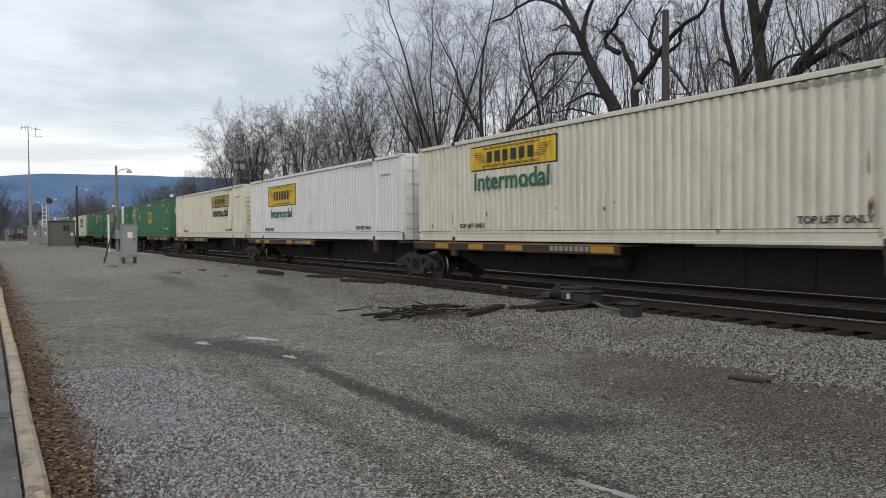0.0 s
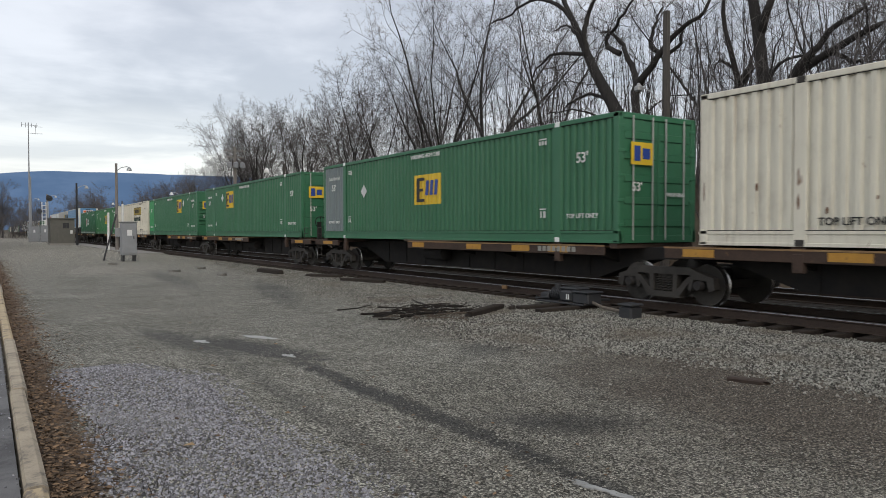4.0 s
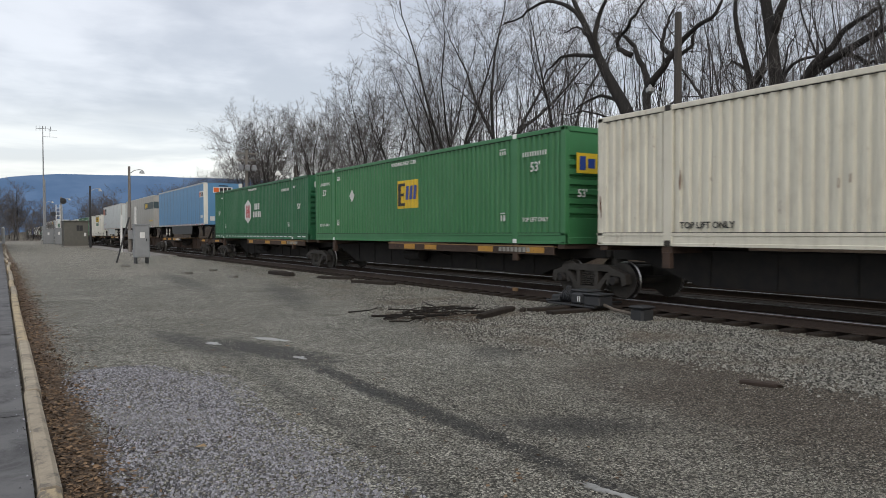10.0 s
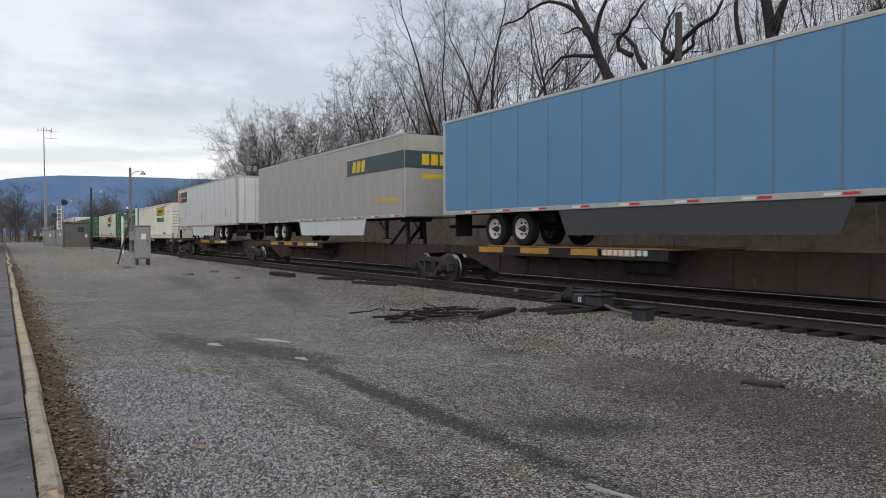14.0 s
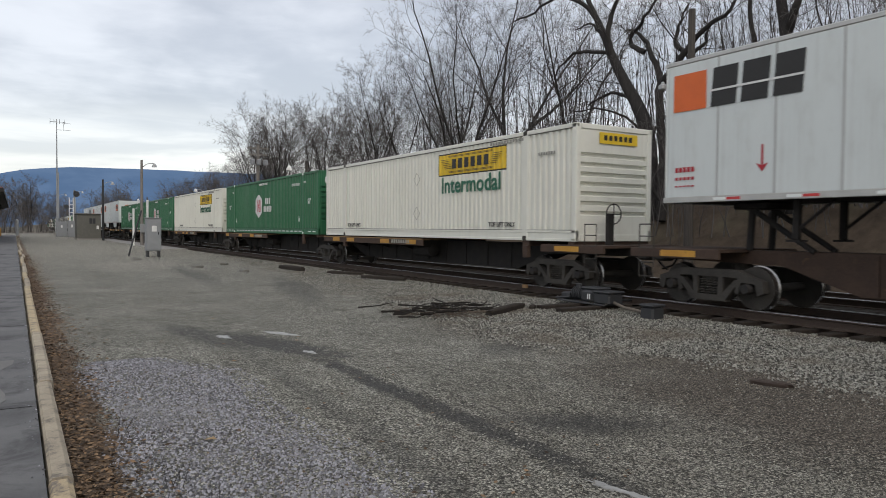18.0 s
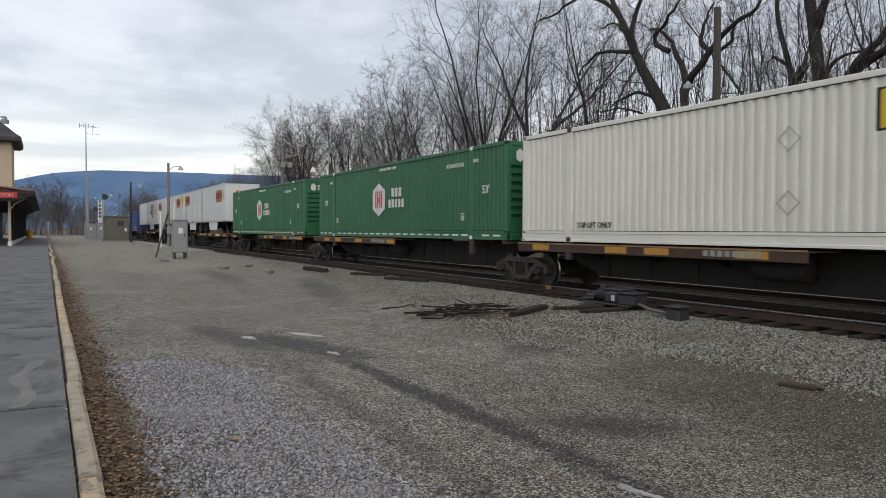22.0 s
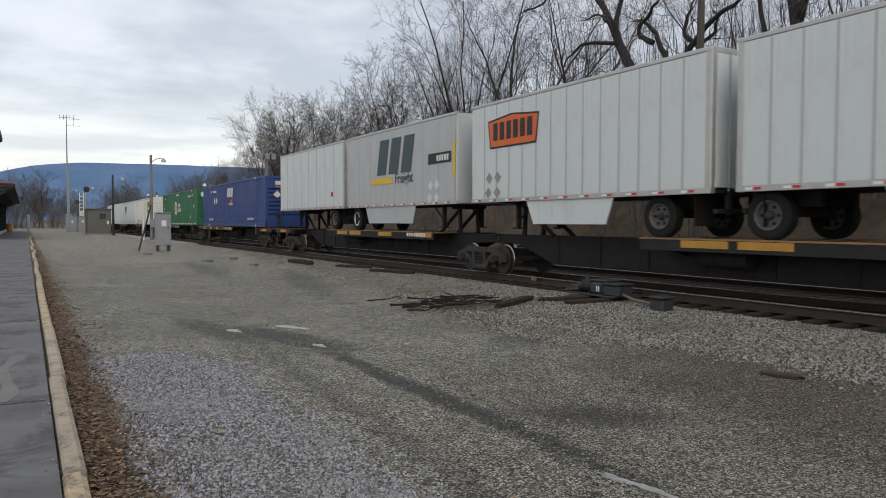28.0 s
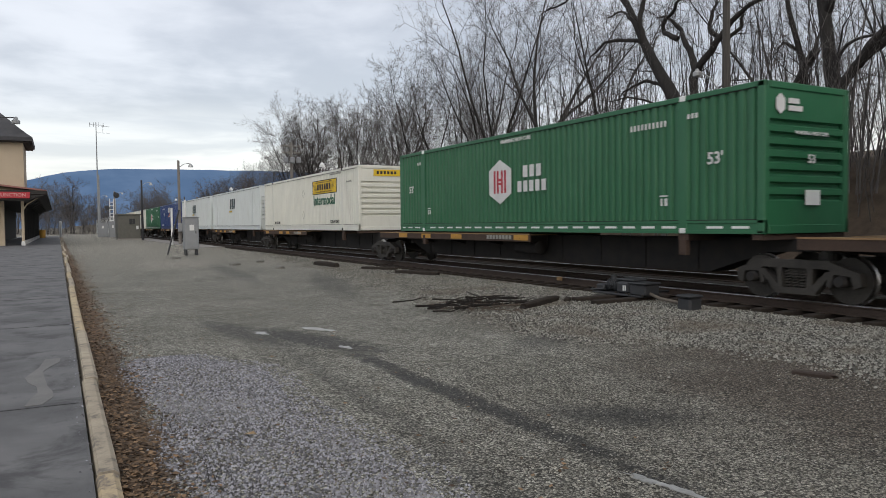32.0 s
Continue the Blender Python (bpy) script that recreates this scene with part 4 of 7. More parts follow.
def pup(front, sign=None, patch=False, grey=False, plain=False):
    paint = GREYPUP if grey else VANWHITE
    label = "short grey van trailer with slanted dark letters" if grey else "short white van trailer" + ("" if plain else " with an orange sign") + (" and doors leading" if front > 0 else "")
    w = 3.8 if front < 0 else -2.9
    sk = (-1.65, 1.65) if not grey else (-1.6, 2.6)
    v = van("short_trailer", label, paint, 8.75, front, None if plain else sk, (w,), -2.7 if front < 0 else 2.7, bays=0.62 if not grey and not plain else 1.1, rim=RIMWHITE if grey else RIMDARK)
    if sign:
        oval_sign(v, *sign)
    if patch:
        part("patch", slab_on_side(-2.85, -4.35, 2.85, 3.55, VF), LOGOYELLOW, v, "amber corner patch")
    if grey:
        row_of_blocks("block_letter", LOGOGREY, v, "large slanted dark blocks", 1.6, -1.4, 2.1, 3.4, 3, VF, 0.22, 0.3)
        part("yellow_bar", slab_on_side(2.0, 0.15, 1.75, 1.98, VF), LOGOYELLOW, v, "yellow bar")
        letters_on_side("word", "Freight", 0.5, LOGOGREY, v, VF, -0.75, 1.9)
        part("black_panel", slab_on_side(-2.55, -4.05, 2.25, 2.6, VF), LOGOBLACK, v)
        row_of_blocks("panel_letter", LOGOWHITE, v, "", -3.1, -3.9, 2.33, 2.52, 5, VF - 0.004)
        part("stencil", Shape().box(VF - 0.004, -4.3, 1.75, VF, -4.15, 2.9), LOGOYELLOW, v)
        placards(v, -2.7, 1.55, LOGOWHITE)
    elif plain:
        placards(v, -2.6, 1.55, LOGOWHITE)
        part("red_placard", slab_on_side(-2.9, -3.15, 1.45, 1.65, VF - 0.004), LOGORED, v)
    elif front < 0:
        part("stencil", Shape().box(VF - 0.004, -4.05, 2.6, VF, -3.95, 3.3), FAINT, v)
        if sign and not patch:
            e = -4.375 - 0.004
            part("end_sign", Shape().box(-0.5, e - 0.004, 2.75, 0.75, e, 3.25), LOGOORANGE, v, "orange sign on the nose")
            part("end_blocks", Shape().box(-0.38, e - 0.008, 2.9, 0.62, e - 0.004, 3.1), LOGOBLACK, v)
            part("service_panel", Shape().box(0.35, e - 0.05, 1.1, 0.85, e, 1.45, 0.01), CARBLACK, v)
            part("end_placard", Shape().prism([(-0.5, 1.4), (-0.25, 1.15), (0.0, 1.4), (-0.25, 1.65)], e - 0.004, e, "y"), FAINT, v)
    else:
        placards(v, 3.4, 1.6, FAINT)
    return v


# ---- spine cars


def bogie(parent, y):
    """A three-piece bogie about its middle on the rail."""
    frame_me = shared("sideframe", side_frame)
    top = part("bogie", shared("bolster", lambda: Shape().box(-1.0, -0.22, 0.42, 1.0, 0.22, 0.72, 0.04).turned([(0.72, 0.2), (0.92, 0.2)], "z", (0, 0, 0), 16).mesh("bogie", CASTSTEEL)), CASTSTEEL, parent, "cast steel bogie")
    top.matrix_basis = pose(0, y, RAIL_Z - BED_Z)
    for x in (-1.0, 1.0):
        part("side_frame", frame_me, CASTSTEEL, top).matrix_basis = pose(x, 0, 0)
        for dy in (-0.15, 0.0, 0.15):
            part("spring", shared("spring", spring), CASTSTEEL, top).matrix_basis = pose(x, dy, 0.27)
        for dy in (-0.89, 0.89):
            part("bearing_cap", shared("cap" + str(x), lambda: Shape().turned([(x * 0.1, 0.02), (x * 0.1, 0.09), (0, 0.11), (-x * 0.06, 0.11)], "x", (0, 0, 0), 14).mesh("bearing_cap", CARBLACK)), CARBLACK, top).matrix_basis = pose(x * 1.06, dy, 0.42)
    for dy in (-0.89, 0.89):
        w = part("wheelset", shared("wheelset", wheelset), CASTSTEEL, top, "pair of steel wheels with bright treads")
        w.matrix_basis = pose(0, dy, 0.42)
        WHEELSETS.append((w, dy))
    return top


def side_frame():
    s, t = Shape(), 0.085

    def bar(outline):
        s.prism(outline, -t, t, "x")
    bar([(-0.72, 0.62), (0.72, 0.62), (0.80, 0.70), (0.68, 0.77), (-0.68, 0.77), (-0.80, 0.70)])
    for k in (-1, 1):
        bar([(k * 0.66, 0.76), (k * 0.95, 0.66), (k * 1.22, 0.58), (k * 1.25, 0.36), (k * 1.12, 0.30), (k * 1.06, 0.52), (k * 0.72, 0.54), (k * 0.66, 0.62)])
        bar([(k * 0.74, 0.58), (k * 0.62, 0.58), (k * 0.28, 0.24), (k * 0.40, 0.16)])
        bar([(k * 0.24, 0.22), (k * 0.34, 0.22), (k * 0.36, 0.64), (k * 0.25, 0.64)])
        bar([(k * 0.62, 0.34), (k * 0.70, 0.30), (k * 0.76, 0.54), (k * 0.68, 0.56)])
    bar([(-0.42, 0.14), (0.42, 0.14), (0.36, 0.26), (-0.36, 0.26)])
    return s.mesh("side_frame", CASTSTEEL)


def spring():
    pts = [(0.06 * math.cos(a), 0.06 * math.sin(a), a / (2 * math.pi) * 0.052) for a in [i * math.pi / 4 for i in range(49)]]
    return Shape().tube(pts, 0.016, 5).mesh("spring", CASTSTEEL)


def wheelset():
    s = Shape()
    s.tube([(-1.05, 0, 0), (1.05, 0, 0)], 0.085, 12)
    for k in (-1, 1):
        s.turned([(k * 0.80, 0.09), (k * 0.80, 0.17), (k * 0.76, 0.20), (k * 0.765, 0.33), (k * 0.81, 0.36), (k * 0.81, 0.405)], "x", (0, 0, 0), 32)
    first = len(s.f)
    for k in (-1, 1):
        s.turned([(k * 0.812, 0.36), (k * 0.812, 0.412), (k * 0.70, 0.42), (k * 0.685, 0.445), (k * 0.672, 0.44), (k * 0.67, 0.36)], "x", (0, 0, 0), 32)
    for k in (-1, 1):
        for a in range(3):
            c, d = math.cos(a * 2.1), math.sin(a * 2.1)
            s.turned([(k * 0.79, 0.03), (k * 0.815, 0.03)], "x", (0, 0.26 * c, 0.26 * d), 8)
    me = s.mesh("wheelset", CASTSTEEL)
    me.materials.append(TREAD)
    for p in me.polygons:
        r = [math.hypot(me.vertices[i].co.y, me.vertices[i].co.z) for i in p.vertices]
        if min(r) > 0.408 and abs(me.vertices[p.vertices[0]].co.x) < 0.9:
            p.material_index = 1
    return me


def fish_belly(y0, y1, deep0, deep1, paint):
    """The centre sill: deep in the middle, cut up over the bogies."""
    out = [(y0, 0.98), (y0, 0.74), (deep0 - 1.5, 0.70), (deep0, 0.22), (deep1, 0.22), (deep1 + 1.5, 0.70), (y1, 0.74), (y1, 0.98)]
    s = Shape().prism(out, -0.34, 0.34, "x")
    return s


def spine_car(label, centre, f_bogie, b_bogie, y_front, y_back, carries, front_coupler=False, back_coupler=False, own_front=True, own_back=False, tall=False, strip_ahead=False):
    """One platform of a spine car; places along it are counted from its middle (centre on the train)."""
    car = thing("spine_car", label, "rail car", group="spine cars of the train")
    MOVERS.append((car, centre, BED_Z))
    ff, bb = f_bogie - centre, b_bogie - centre
    paint = RAILBROWN if carries.startswith("van") else CARBLACK
    part("centre_sill", fish_belly(y_front, y_back, ff + 2.6, bb - 2.6, paint), paint, car, "rust-brown deep centre sill" if paint is RAILBROWN else "black deep centre sill")
    for i in range(9):
        y = ff + 2.9 + (bb - ff - 5.8) * i / 8
        for x in (-0.355, 0.355):
            part("sill_rib", shared("rib" + paint.name, lambda: Shape().box(-0.017, -0.03, 0.24, 0.017, 0.03, 0.96).mesh("sill_rib", paint)), paint, car).matrix_basis = pose(x, y, 0)
    # platforms along both sides of the sill
    a, b = ((-7.65, 1.2) if strip_ahead else (-0.5, y_back - 0.05)) if not tall else ((-0.7, 5.7) if carries == "van_front" else (-6.1, 1.0))
    if carries == "pups":
        a, b = -7.4, 2.2
    for x in (-1, 1):
        part("side_platform", Shape().box(min(x * 0.34, x * 1.27), a, 0.985, max(x * 0.34, x * 1.27), b, 1.02), DECKTAN, car, "worn steel platform")
        edge = part("platform_edge", Shape().box(min(x * 1.24, x * 1.29), a, 0.80 if not tall else 0.76, max(x * 1.24, x * 1.29), b, 1.03, 0.008), RAILBROWN if not tall else CARBLACK, car)
        if x < 0:
            part("deck_lip", Shape().box(-1.303, a, 1.0, -1.29, b, 1.034), DECKTAN, edge, "rusty orange deck lip")
            n = 4
            for i in range(n):
                y = a + (b - a) * (i + 0.15 + 0.25 * math.sin(centre + 2.1 * i)) / n + 0.3
                part("yellow_mark", shared(f"ymark{tall}", lambda: Shape().box(-1.297, 0, 0.84, -1.291, 0.72 if not tall else 1.15, 0.99).mesh("yellow_mark", SILLYELLOW)), SILLYELLOW, edge).matrix_basis = pose(0, y, 0)
            tagged(part("stencil_mark", bars_on_side(a + 2.3 if not tall else a + 1.9, a + 0.9 if not tall else a + 0.5, 0.86, 0.98, 8, -1.298), FAINT if not tall else LOGOWHITE, edge), kind="stuff")
        for i in range(5):
            y = a + 0.5 + (b - a - 1.0) * i / 4
            part("outrigger", shared(f"outr{x}", lambda: Shape().prism([(x * 0.34, 0.62), (x * 1.24, 0.86), (x * 1.24, 0.985), (x * 0.34, 0.985)], -0.06, 0.06, "y").mesh("outrigger", CARBLACK)), CARBLACK, car).matrix_basis = pose(0, y, 0)
    # container pedestals or a trailer hitch
    if carries == "box":
        for y in (-6.08, 6.08, -7.9, 7.9):
            part("pedestal", shared(f"ped{abs(y) > 7}", lambda: Shape().box(-1.27, -0.14, 0.93, 1.27, 0.14, 1.075, 0.01).box(-1.30, -0.1, 0.62, -1.17, 0.1, 0.95, 0.01).box(1.17, -0.1, 0.62, 1.30, 0.1, 0.95, 0.01).mesh("pedestal", RAILBROWN) if abs(y) < 7 else Shape().box(-1.27, -0.12, 0.96, 1.27, 0.12, 1.075, 0.01).mesh("pedestal", RAILBROWN)), RAILBROWN, car).matrix_basis = pose(0, y, 0)
    else:
        hy = {"van_front": (-6.6,), "van_back": (6.6,), "pups": (-7.6, 7.6)}[carries]
        for y in hy:
            k = 1 if y < 0 else -1
            h = Shape().box(-0.45, y - 0.4, 1.80, 0.45, y + 0.4, 1.94, 0.03)
            for x in (-0.35, 0.35):
                h.tube([(x, y, 1.85), (x, y - k * 0.05, 0.98)], 0.07, 8).tube([(x, y, 1.8), (x, y + k * 1.3, 0.98)], 0.06, 8)
            part("trailer_hitch", h, CARBLACK, car, "black folding trailer hitch")
    for own, y, coupler, k in ((own_front, ff, front_coupler, -1), (own_back, bb, back_coupler, 1)):
        if own:
            bogie(car, y)
        ye = y_front if k < 0 else y_back
        if coupler:
            part("end_platform", Shape().box(-1.25, min(ye, ye - k * 2.3), 0.93, 1.25, max(ye, ye - k * 2.3), 1.0, 0.01), RAILBROWN, car)
            part("coupler", Shape().box(-0.12, min(ye - k * 0.3, ye + k * 0.75), 0.72, 0.12, max(ye - k * 0.3, ye + k * 0.75), 0.92, 0.03).box(-0.2, min(ye + k * 0.5, ye + k * 0.85), 0.66, 0.2, max(ye + k * 0.5, ye + k * 0.85), 0.98, 0.05), CASTSTEEL, car)
            part("end_edge", Shape().box(-1.28, min(ye, ye - k * 2.3), 0.80, -1.22, max(ye, ye - k * 2.3), 0.99, 0.006), RAILBROWN, car)
            part("yellow_mark", Shape().box(-1.286, ye - k * 1.3 - 0.45, 0.83, -1.281, ye - k * 1.3 + 0.45, 0.96), SILLYELLOW, car)
            ladder = Shape()
            ly = ye - k * 0.45
            for dy in (-0.2, 0.2):
                ladder.tube([(-1.27, ly + dy, 0.35), (-1.27, ly + dy, 1.5)], 0.012, 6)
            for z in (0.38, 0.68, 0.98, 1.24, 1.5):
                ladder.tube([(-1.27, ly - 0.2, z), (-1.27, ly + 0.2, z)], 0.013, 6)
            part("end_ladder", ladder, CASTSTEEL, car)
            hose = [(0.35, ye, 0.85), (0.38, ye + k * 0.25, 0.55), (0.3, ye + k * 0.5, 0.45)]
            part("air_hose", Shape().tube(hose, 0.025, 6), RUBBER, car)
            if k < 0:
                stand = part("brake_stand", Shape().box(-0.75, ye + 0.35, 0.98, -0.6, ye + 0.5, 1.75, 0.01), CARBLACK, car)
                ring = [(-0.67 + 0.24 * math.cos(i * math.pi / 8), ye + 0.30, 1.75 + 0.24 * math.sin(i * math.pi / 8)) for i in range(17)]
                part("brake_wheel", Shape().tube(ring, 0.016, 6).tube([(-0.91, ye + 0.3, 1.75), (-0.43, ye + 0.3, 1.75)], 0.012, 6).tube([(-0.67, ye + 0.3, 1.51), (-0.67, ye + 0.3, 1.99)], 0.012, 6), CARBLACK, stand)
        else:
            part("joint", Shape().box(-0.3, min(ye, ye - k * 0.5) - 0.1, 0.72, 0.3, max(ye, ye - k * 0.5) + 0.1, 0.95, 0.04), CASTSTEEL, car)
    tank = Shape().turned([(-0.6, 0.02), (-0.55, 0.2), (0.55, 0.2), (0.6, 0.02)], "y", (-0.66, 0.4, 0.62), 14)
    part("air_reservoir", tank, CARBLACK, car)
    return car


# back and front ends of what each platform carries, along the train
ENDS = [
    (19.61, 3.46), (36.86, 20.70), (54.10, 37.95), (72.35, 56.20), (90.98, 74.83), (109.27, 93.12), (126.42, 110.27), (143.68, 127.53),
    (160.74, 144.59), (179.84, 163.68), (198.52, 182.30), (218.84, 202.80), (237.74, 221.59), (254.85, 238.70), (272.25, 256.10), (289.16, 273.01),
    (307.52, 291.37), (384.11, 367.96), (402.72, 386.57), (423.25, 407.10), (440.65, 424.50), (457.9, 441.75), (476.2, 460.05), (493.3, 477.15), (510.5, 494.35),
    (527.7, 511.55), (546.2, 530.05),
]


def put_train():
    cream_old = "weathered cream shipping container with rust streaks and a faded yellow sign"
    cream_new = "clean cream shipping container with a bright yellow sign"
    makers = [
        lambda: cream_box(3.38, 2.70), lambda: cream_box(3.44, 2.50, WHITE, False, "doors", "white shipping container with a bright yellow sign and barred doors"),
        lambda: cream_box(-3.42, 2.52, label=cream_old), lambda: square_sign_box(0.0, 2.06, diamond=4.4, grey=True, end="doors", label="green shipping container with a grey replaced end panel"),
        lambda: square_sign_box(2.86, 2.54, diamond=4.26, end="doors"), lambda: square_sign_box(-2.85, 2.54, diamond=-4.25, back=GREEN_C, label="green shipping container with a brighter repainted end panel"),
        lambda: cream_box(-3.28, 2.50, label=cream_old), lambda: square_sign_box(-0.13, 2.07, diamond=4.28, paint=GREEN_D),
        lambda: hexagon_box(), blue_van, banded_van, white_van,
        lambda: cream_box(-3.34, 2.70, CREAM_CLEAN, False, label=cream_new), lambda: hexagon_box(), lambda: cream_box(-3.46, 2.66, CREAM_CLEAN, False, label=cream_new),
        lambda: hexagon_box(), lambda: hexagon_box(0.86), navy_box, lambda: hexagon_box(), lambda: cream_box(-3.46, 2.56, CREAM_CLEAN, False, label=cream_new),
        slanted_box, slanted_box, navy_box, lambda: hexagon_box(), lambda: cream_box(-3.3, 2.6, CREAM_CLEAN, False, label=cream_new), lambda: cream_box(-3.3, 2.6), lambda: hexagon_box(),
    ]
    for (back, front), make in zip(ENDS, makers):
        ob = make()
        MOVERS.append((ob, (back + front) / 2, BED_Z + (1.08 if ob.name.startswith("shipping") else 1.03)))
    pups = [(314.48, -1, (-2.34, 2.90), False, False, False), (323.5, 1, (2.52, 3.0), False, False, False), (332.68, -1, (-1.43, 2.95), True, False, False), (342.0, 1, (2.28, 2.90), False, False, False), (351.6, -1, None, False, True, False), (360.76, 1, None, False, False, True)]
    for s, front, sign, patch, grey, plain in pups:
        MOVERS.append((pup(front, sign, patch, grey, plain), s, BED_Z + 1.03))
    # articulated sets: first and last platform, and the loads of each
    loads = [(b, f, "box") for b, f in ENDS[:9]] + [(ENDS[9][0], ENDS[9][1], "van_front"), (ENDS[10][0], ENDS[10][1], "van_front"), (ENDS[11][0], ENDS[11][1], "van_back")]
    loads += [(b, f, "box") for b, f in ENDS[12:17]] + [(328.0, 310.1, "pups"), (346.4, 328.2, "pups"), (365.1, 347.2, "pups")] + [(b, f, "box") for b, f in ENDS[17:]]
    starts = {4, 9, 12, 17, 20, 25}
    set_at = {6: 109.1, 18: 327.4, 19: 346.3, 21: 386.1}
    n = len(loads)
    for i, (back, front, carries) in enumerate(loads):
        centre = (back + front) / 2
        first, last = i in starts, i + 1 in starts
        fb = front + 0.97 if first else set_at.get(i, (front + loads[i - 1][0]) / 2 if i else front - 0.6)
        if last or i == n - 1:
            bb = back - 0.95
        else:
            bb = set_at.get(i + 1, (back + loads[i + 1][1]) / 2)
        yf = front - 0.95 - centre if first else fb - centre + 0.15
        yb = back + 0.95 - centre if last or i == n - 1 else bb - centre - 0.15
        tall = carries != "box"
        spine_car("rust-brown spine car with a yellow-marked platform carrying a semi-trailer" if carries.startswith("van") else "black spine car with rusty deck lip and yellow marks carrying trailers" if tall else "black and brown spine car carrying one shipping container", centre, fb, bb, yf, yb, carries, first, last, True, last, tall, i in (3, 5, 6, 7, 8, 16))


def rolled(t):
    ts, ps = [a for a, _ in ROLLED], [b for _, b in ROLLED]
    return float(np.interp(t, ts, ps))


def motions():
    for ob, s, z in MOVERS:
        walk(ob, [(t, pose(TRACK_X, s - d, z)) for t, d in ROLLED])
    turns = [(k / FPS, -math.degrees(rolled(k / FPS) / 0.42)) for k in range(int(32 * FPS) + 1)]
    turning = {}
    for w, dy in WHEELSETS:
        if dy not in turning:
            walk(w, [(t, Matrix.Translation((0, dy, 0.42)) @ Matrix.Rotation(radians(-a), 4, "X")) for t, a in turns])
            turning[dy] = w.animation_data
            continue
        w.rotation_mode = "QUATERNION"
        keys = w.animation_data_create()
        keys.action, keys.action_slot = turning[dy].action, turning[dy].action_slot

# ---------------------------------------------------------------- ground


def ground_height(x, y):
    z = -0.10 if x > 0.2 else -0.13
    if x > 5.0:
        edge = 6.3 + 0.5 * math.sin(y * 0.21) + 0.25 * math.sin(y * 0.77 + 1)
        k = min(1.0, max(0.0, (x - edge) / 4.6))
        z -= 0.005 * k * k * (3 - 2 * k)
    if 11.3 < x < 14.9:
        z -= 0.085 * min(1.0, (x - 11.3) / 0.25, (14.9 - x) / 0.25)
    if x > 18.9:
        k = min(1.0, (x - 18.9) / 6.5)
        z += 3.6 * k * k * (3 - 2 * k)
    if x > 24:
        z += min((x - 24) * 0.10, 8.0)
    if x > 0.6 and x < 11.0 and -2 < y < 90:
        z += 0.022 * noise.noise(Vector((x * 0.45, y * 0.22, 3.1))) + 0.008 * noise.noise(Vector((x * 1.6, y * 1.1, 7.7)))
        for cx, cy, r in ((4.3, 4.73, 0.5), (3.2, 10.4, 0.6), (3.42, 7.0, 0.3)):
            d = math.hypot(x - cx, (y - cy) * 0.8) / r
            if d < 1.6:
                z -= 0.03 * math.exp(-d * d * 1.5)
    if x > 17:
        z += 0.25 * noise.noise(Vector((x * 0.25, y * 0.2, 1.0))) + 0.08 * noise.noise(Vector((x * 0.9, y * 0.9, 5.0)))
    return z


def ground_sheet():
    xs = [-2600, -1200, -500, -200, -90, -40, -20, -10, -5, -2, 0.0] + [0.25 + 0.25 * i for i in range(66)] + [17 + 0.6 * i for i in range(40)] + [42, 46, 52, 60, 75, 100, 150, 250, 500, 1200, 2600]
    ys = [-2600, -900, -300, -100, -40, -15, -6, -3] + [-2 + 0.35 * i for i in range(100)] + [33.5 + 1.0 * i for i in range(60)] + [95 + 4 * i for i in range(40)] + [260, 300, 380, 500, 800, 1400, 2600]
    s = Shape()
    s.v = [(x, y, ground_height(x, y)) for y in ys for x in xs]
    n = len(xs)
    s.f = [(j * n + i, j * n + i + 1, (j + 1) * n + i + 1, (j + 1) * n + i) for j in range(len(ys) - 1) for i in range(n - 1)]
    s.smooth = True
    return s


def blob(n, at, cx, cy, rx, ry, turn, soft, ragged, scale=2.0):
    """A patch with a ragged edge on the ground: 1 inside, 0 outside."""
    p = n.vec("SUBTRACT", at, (cx, cy, 0))
    p = n.add("ShaderNodeVectorRotate", {"rotation_type": "Z_AXIS"}, Vector=p, Angle=radians(-turn)).outputs[0]
    p = n.vec("MULTIPLY", p, (1 / rx, 1 / ry, 0))
    d = n.add("ShaderNodeVectorMath", {"operation": "LENGTH"}, i0=p).outputs[1]
    d = n.math("ADD", d, n.math("MULTIPLY", n.math("SUBTRACT", n.noise(at, scale, 4.0), 0.5), ragged))
    return n.remap(d, 1.0 + soft, 1.0 - soft)


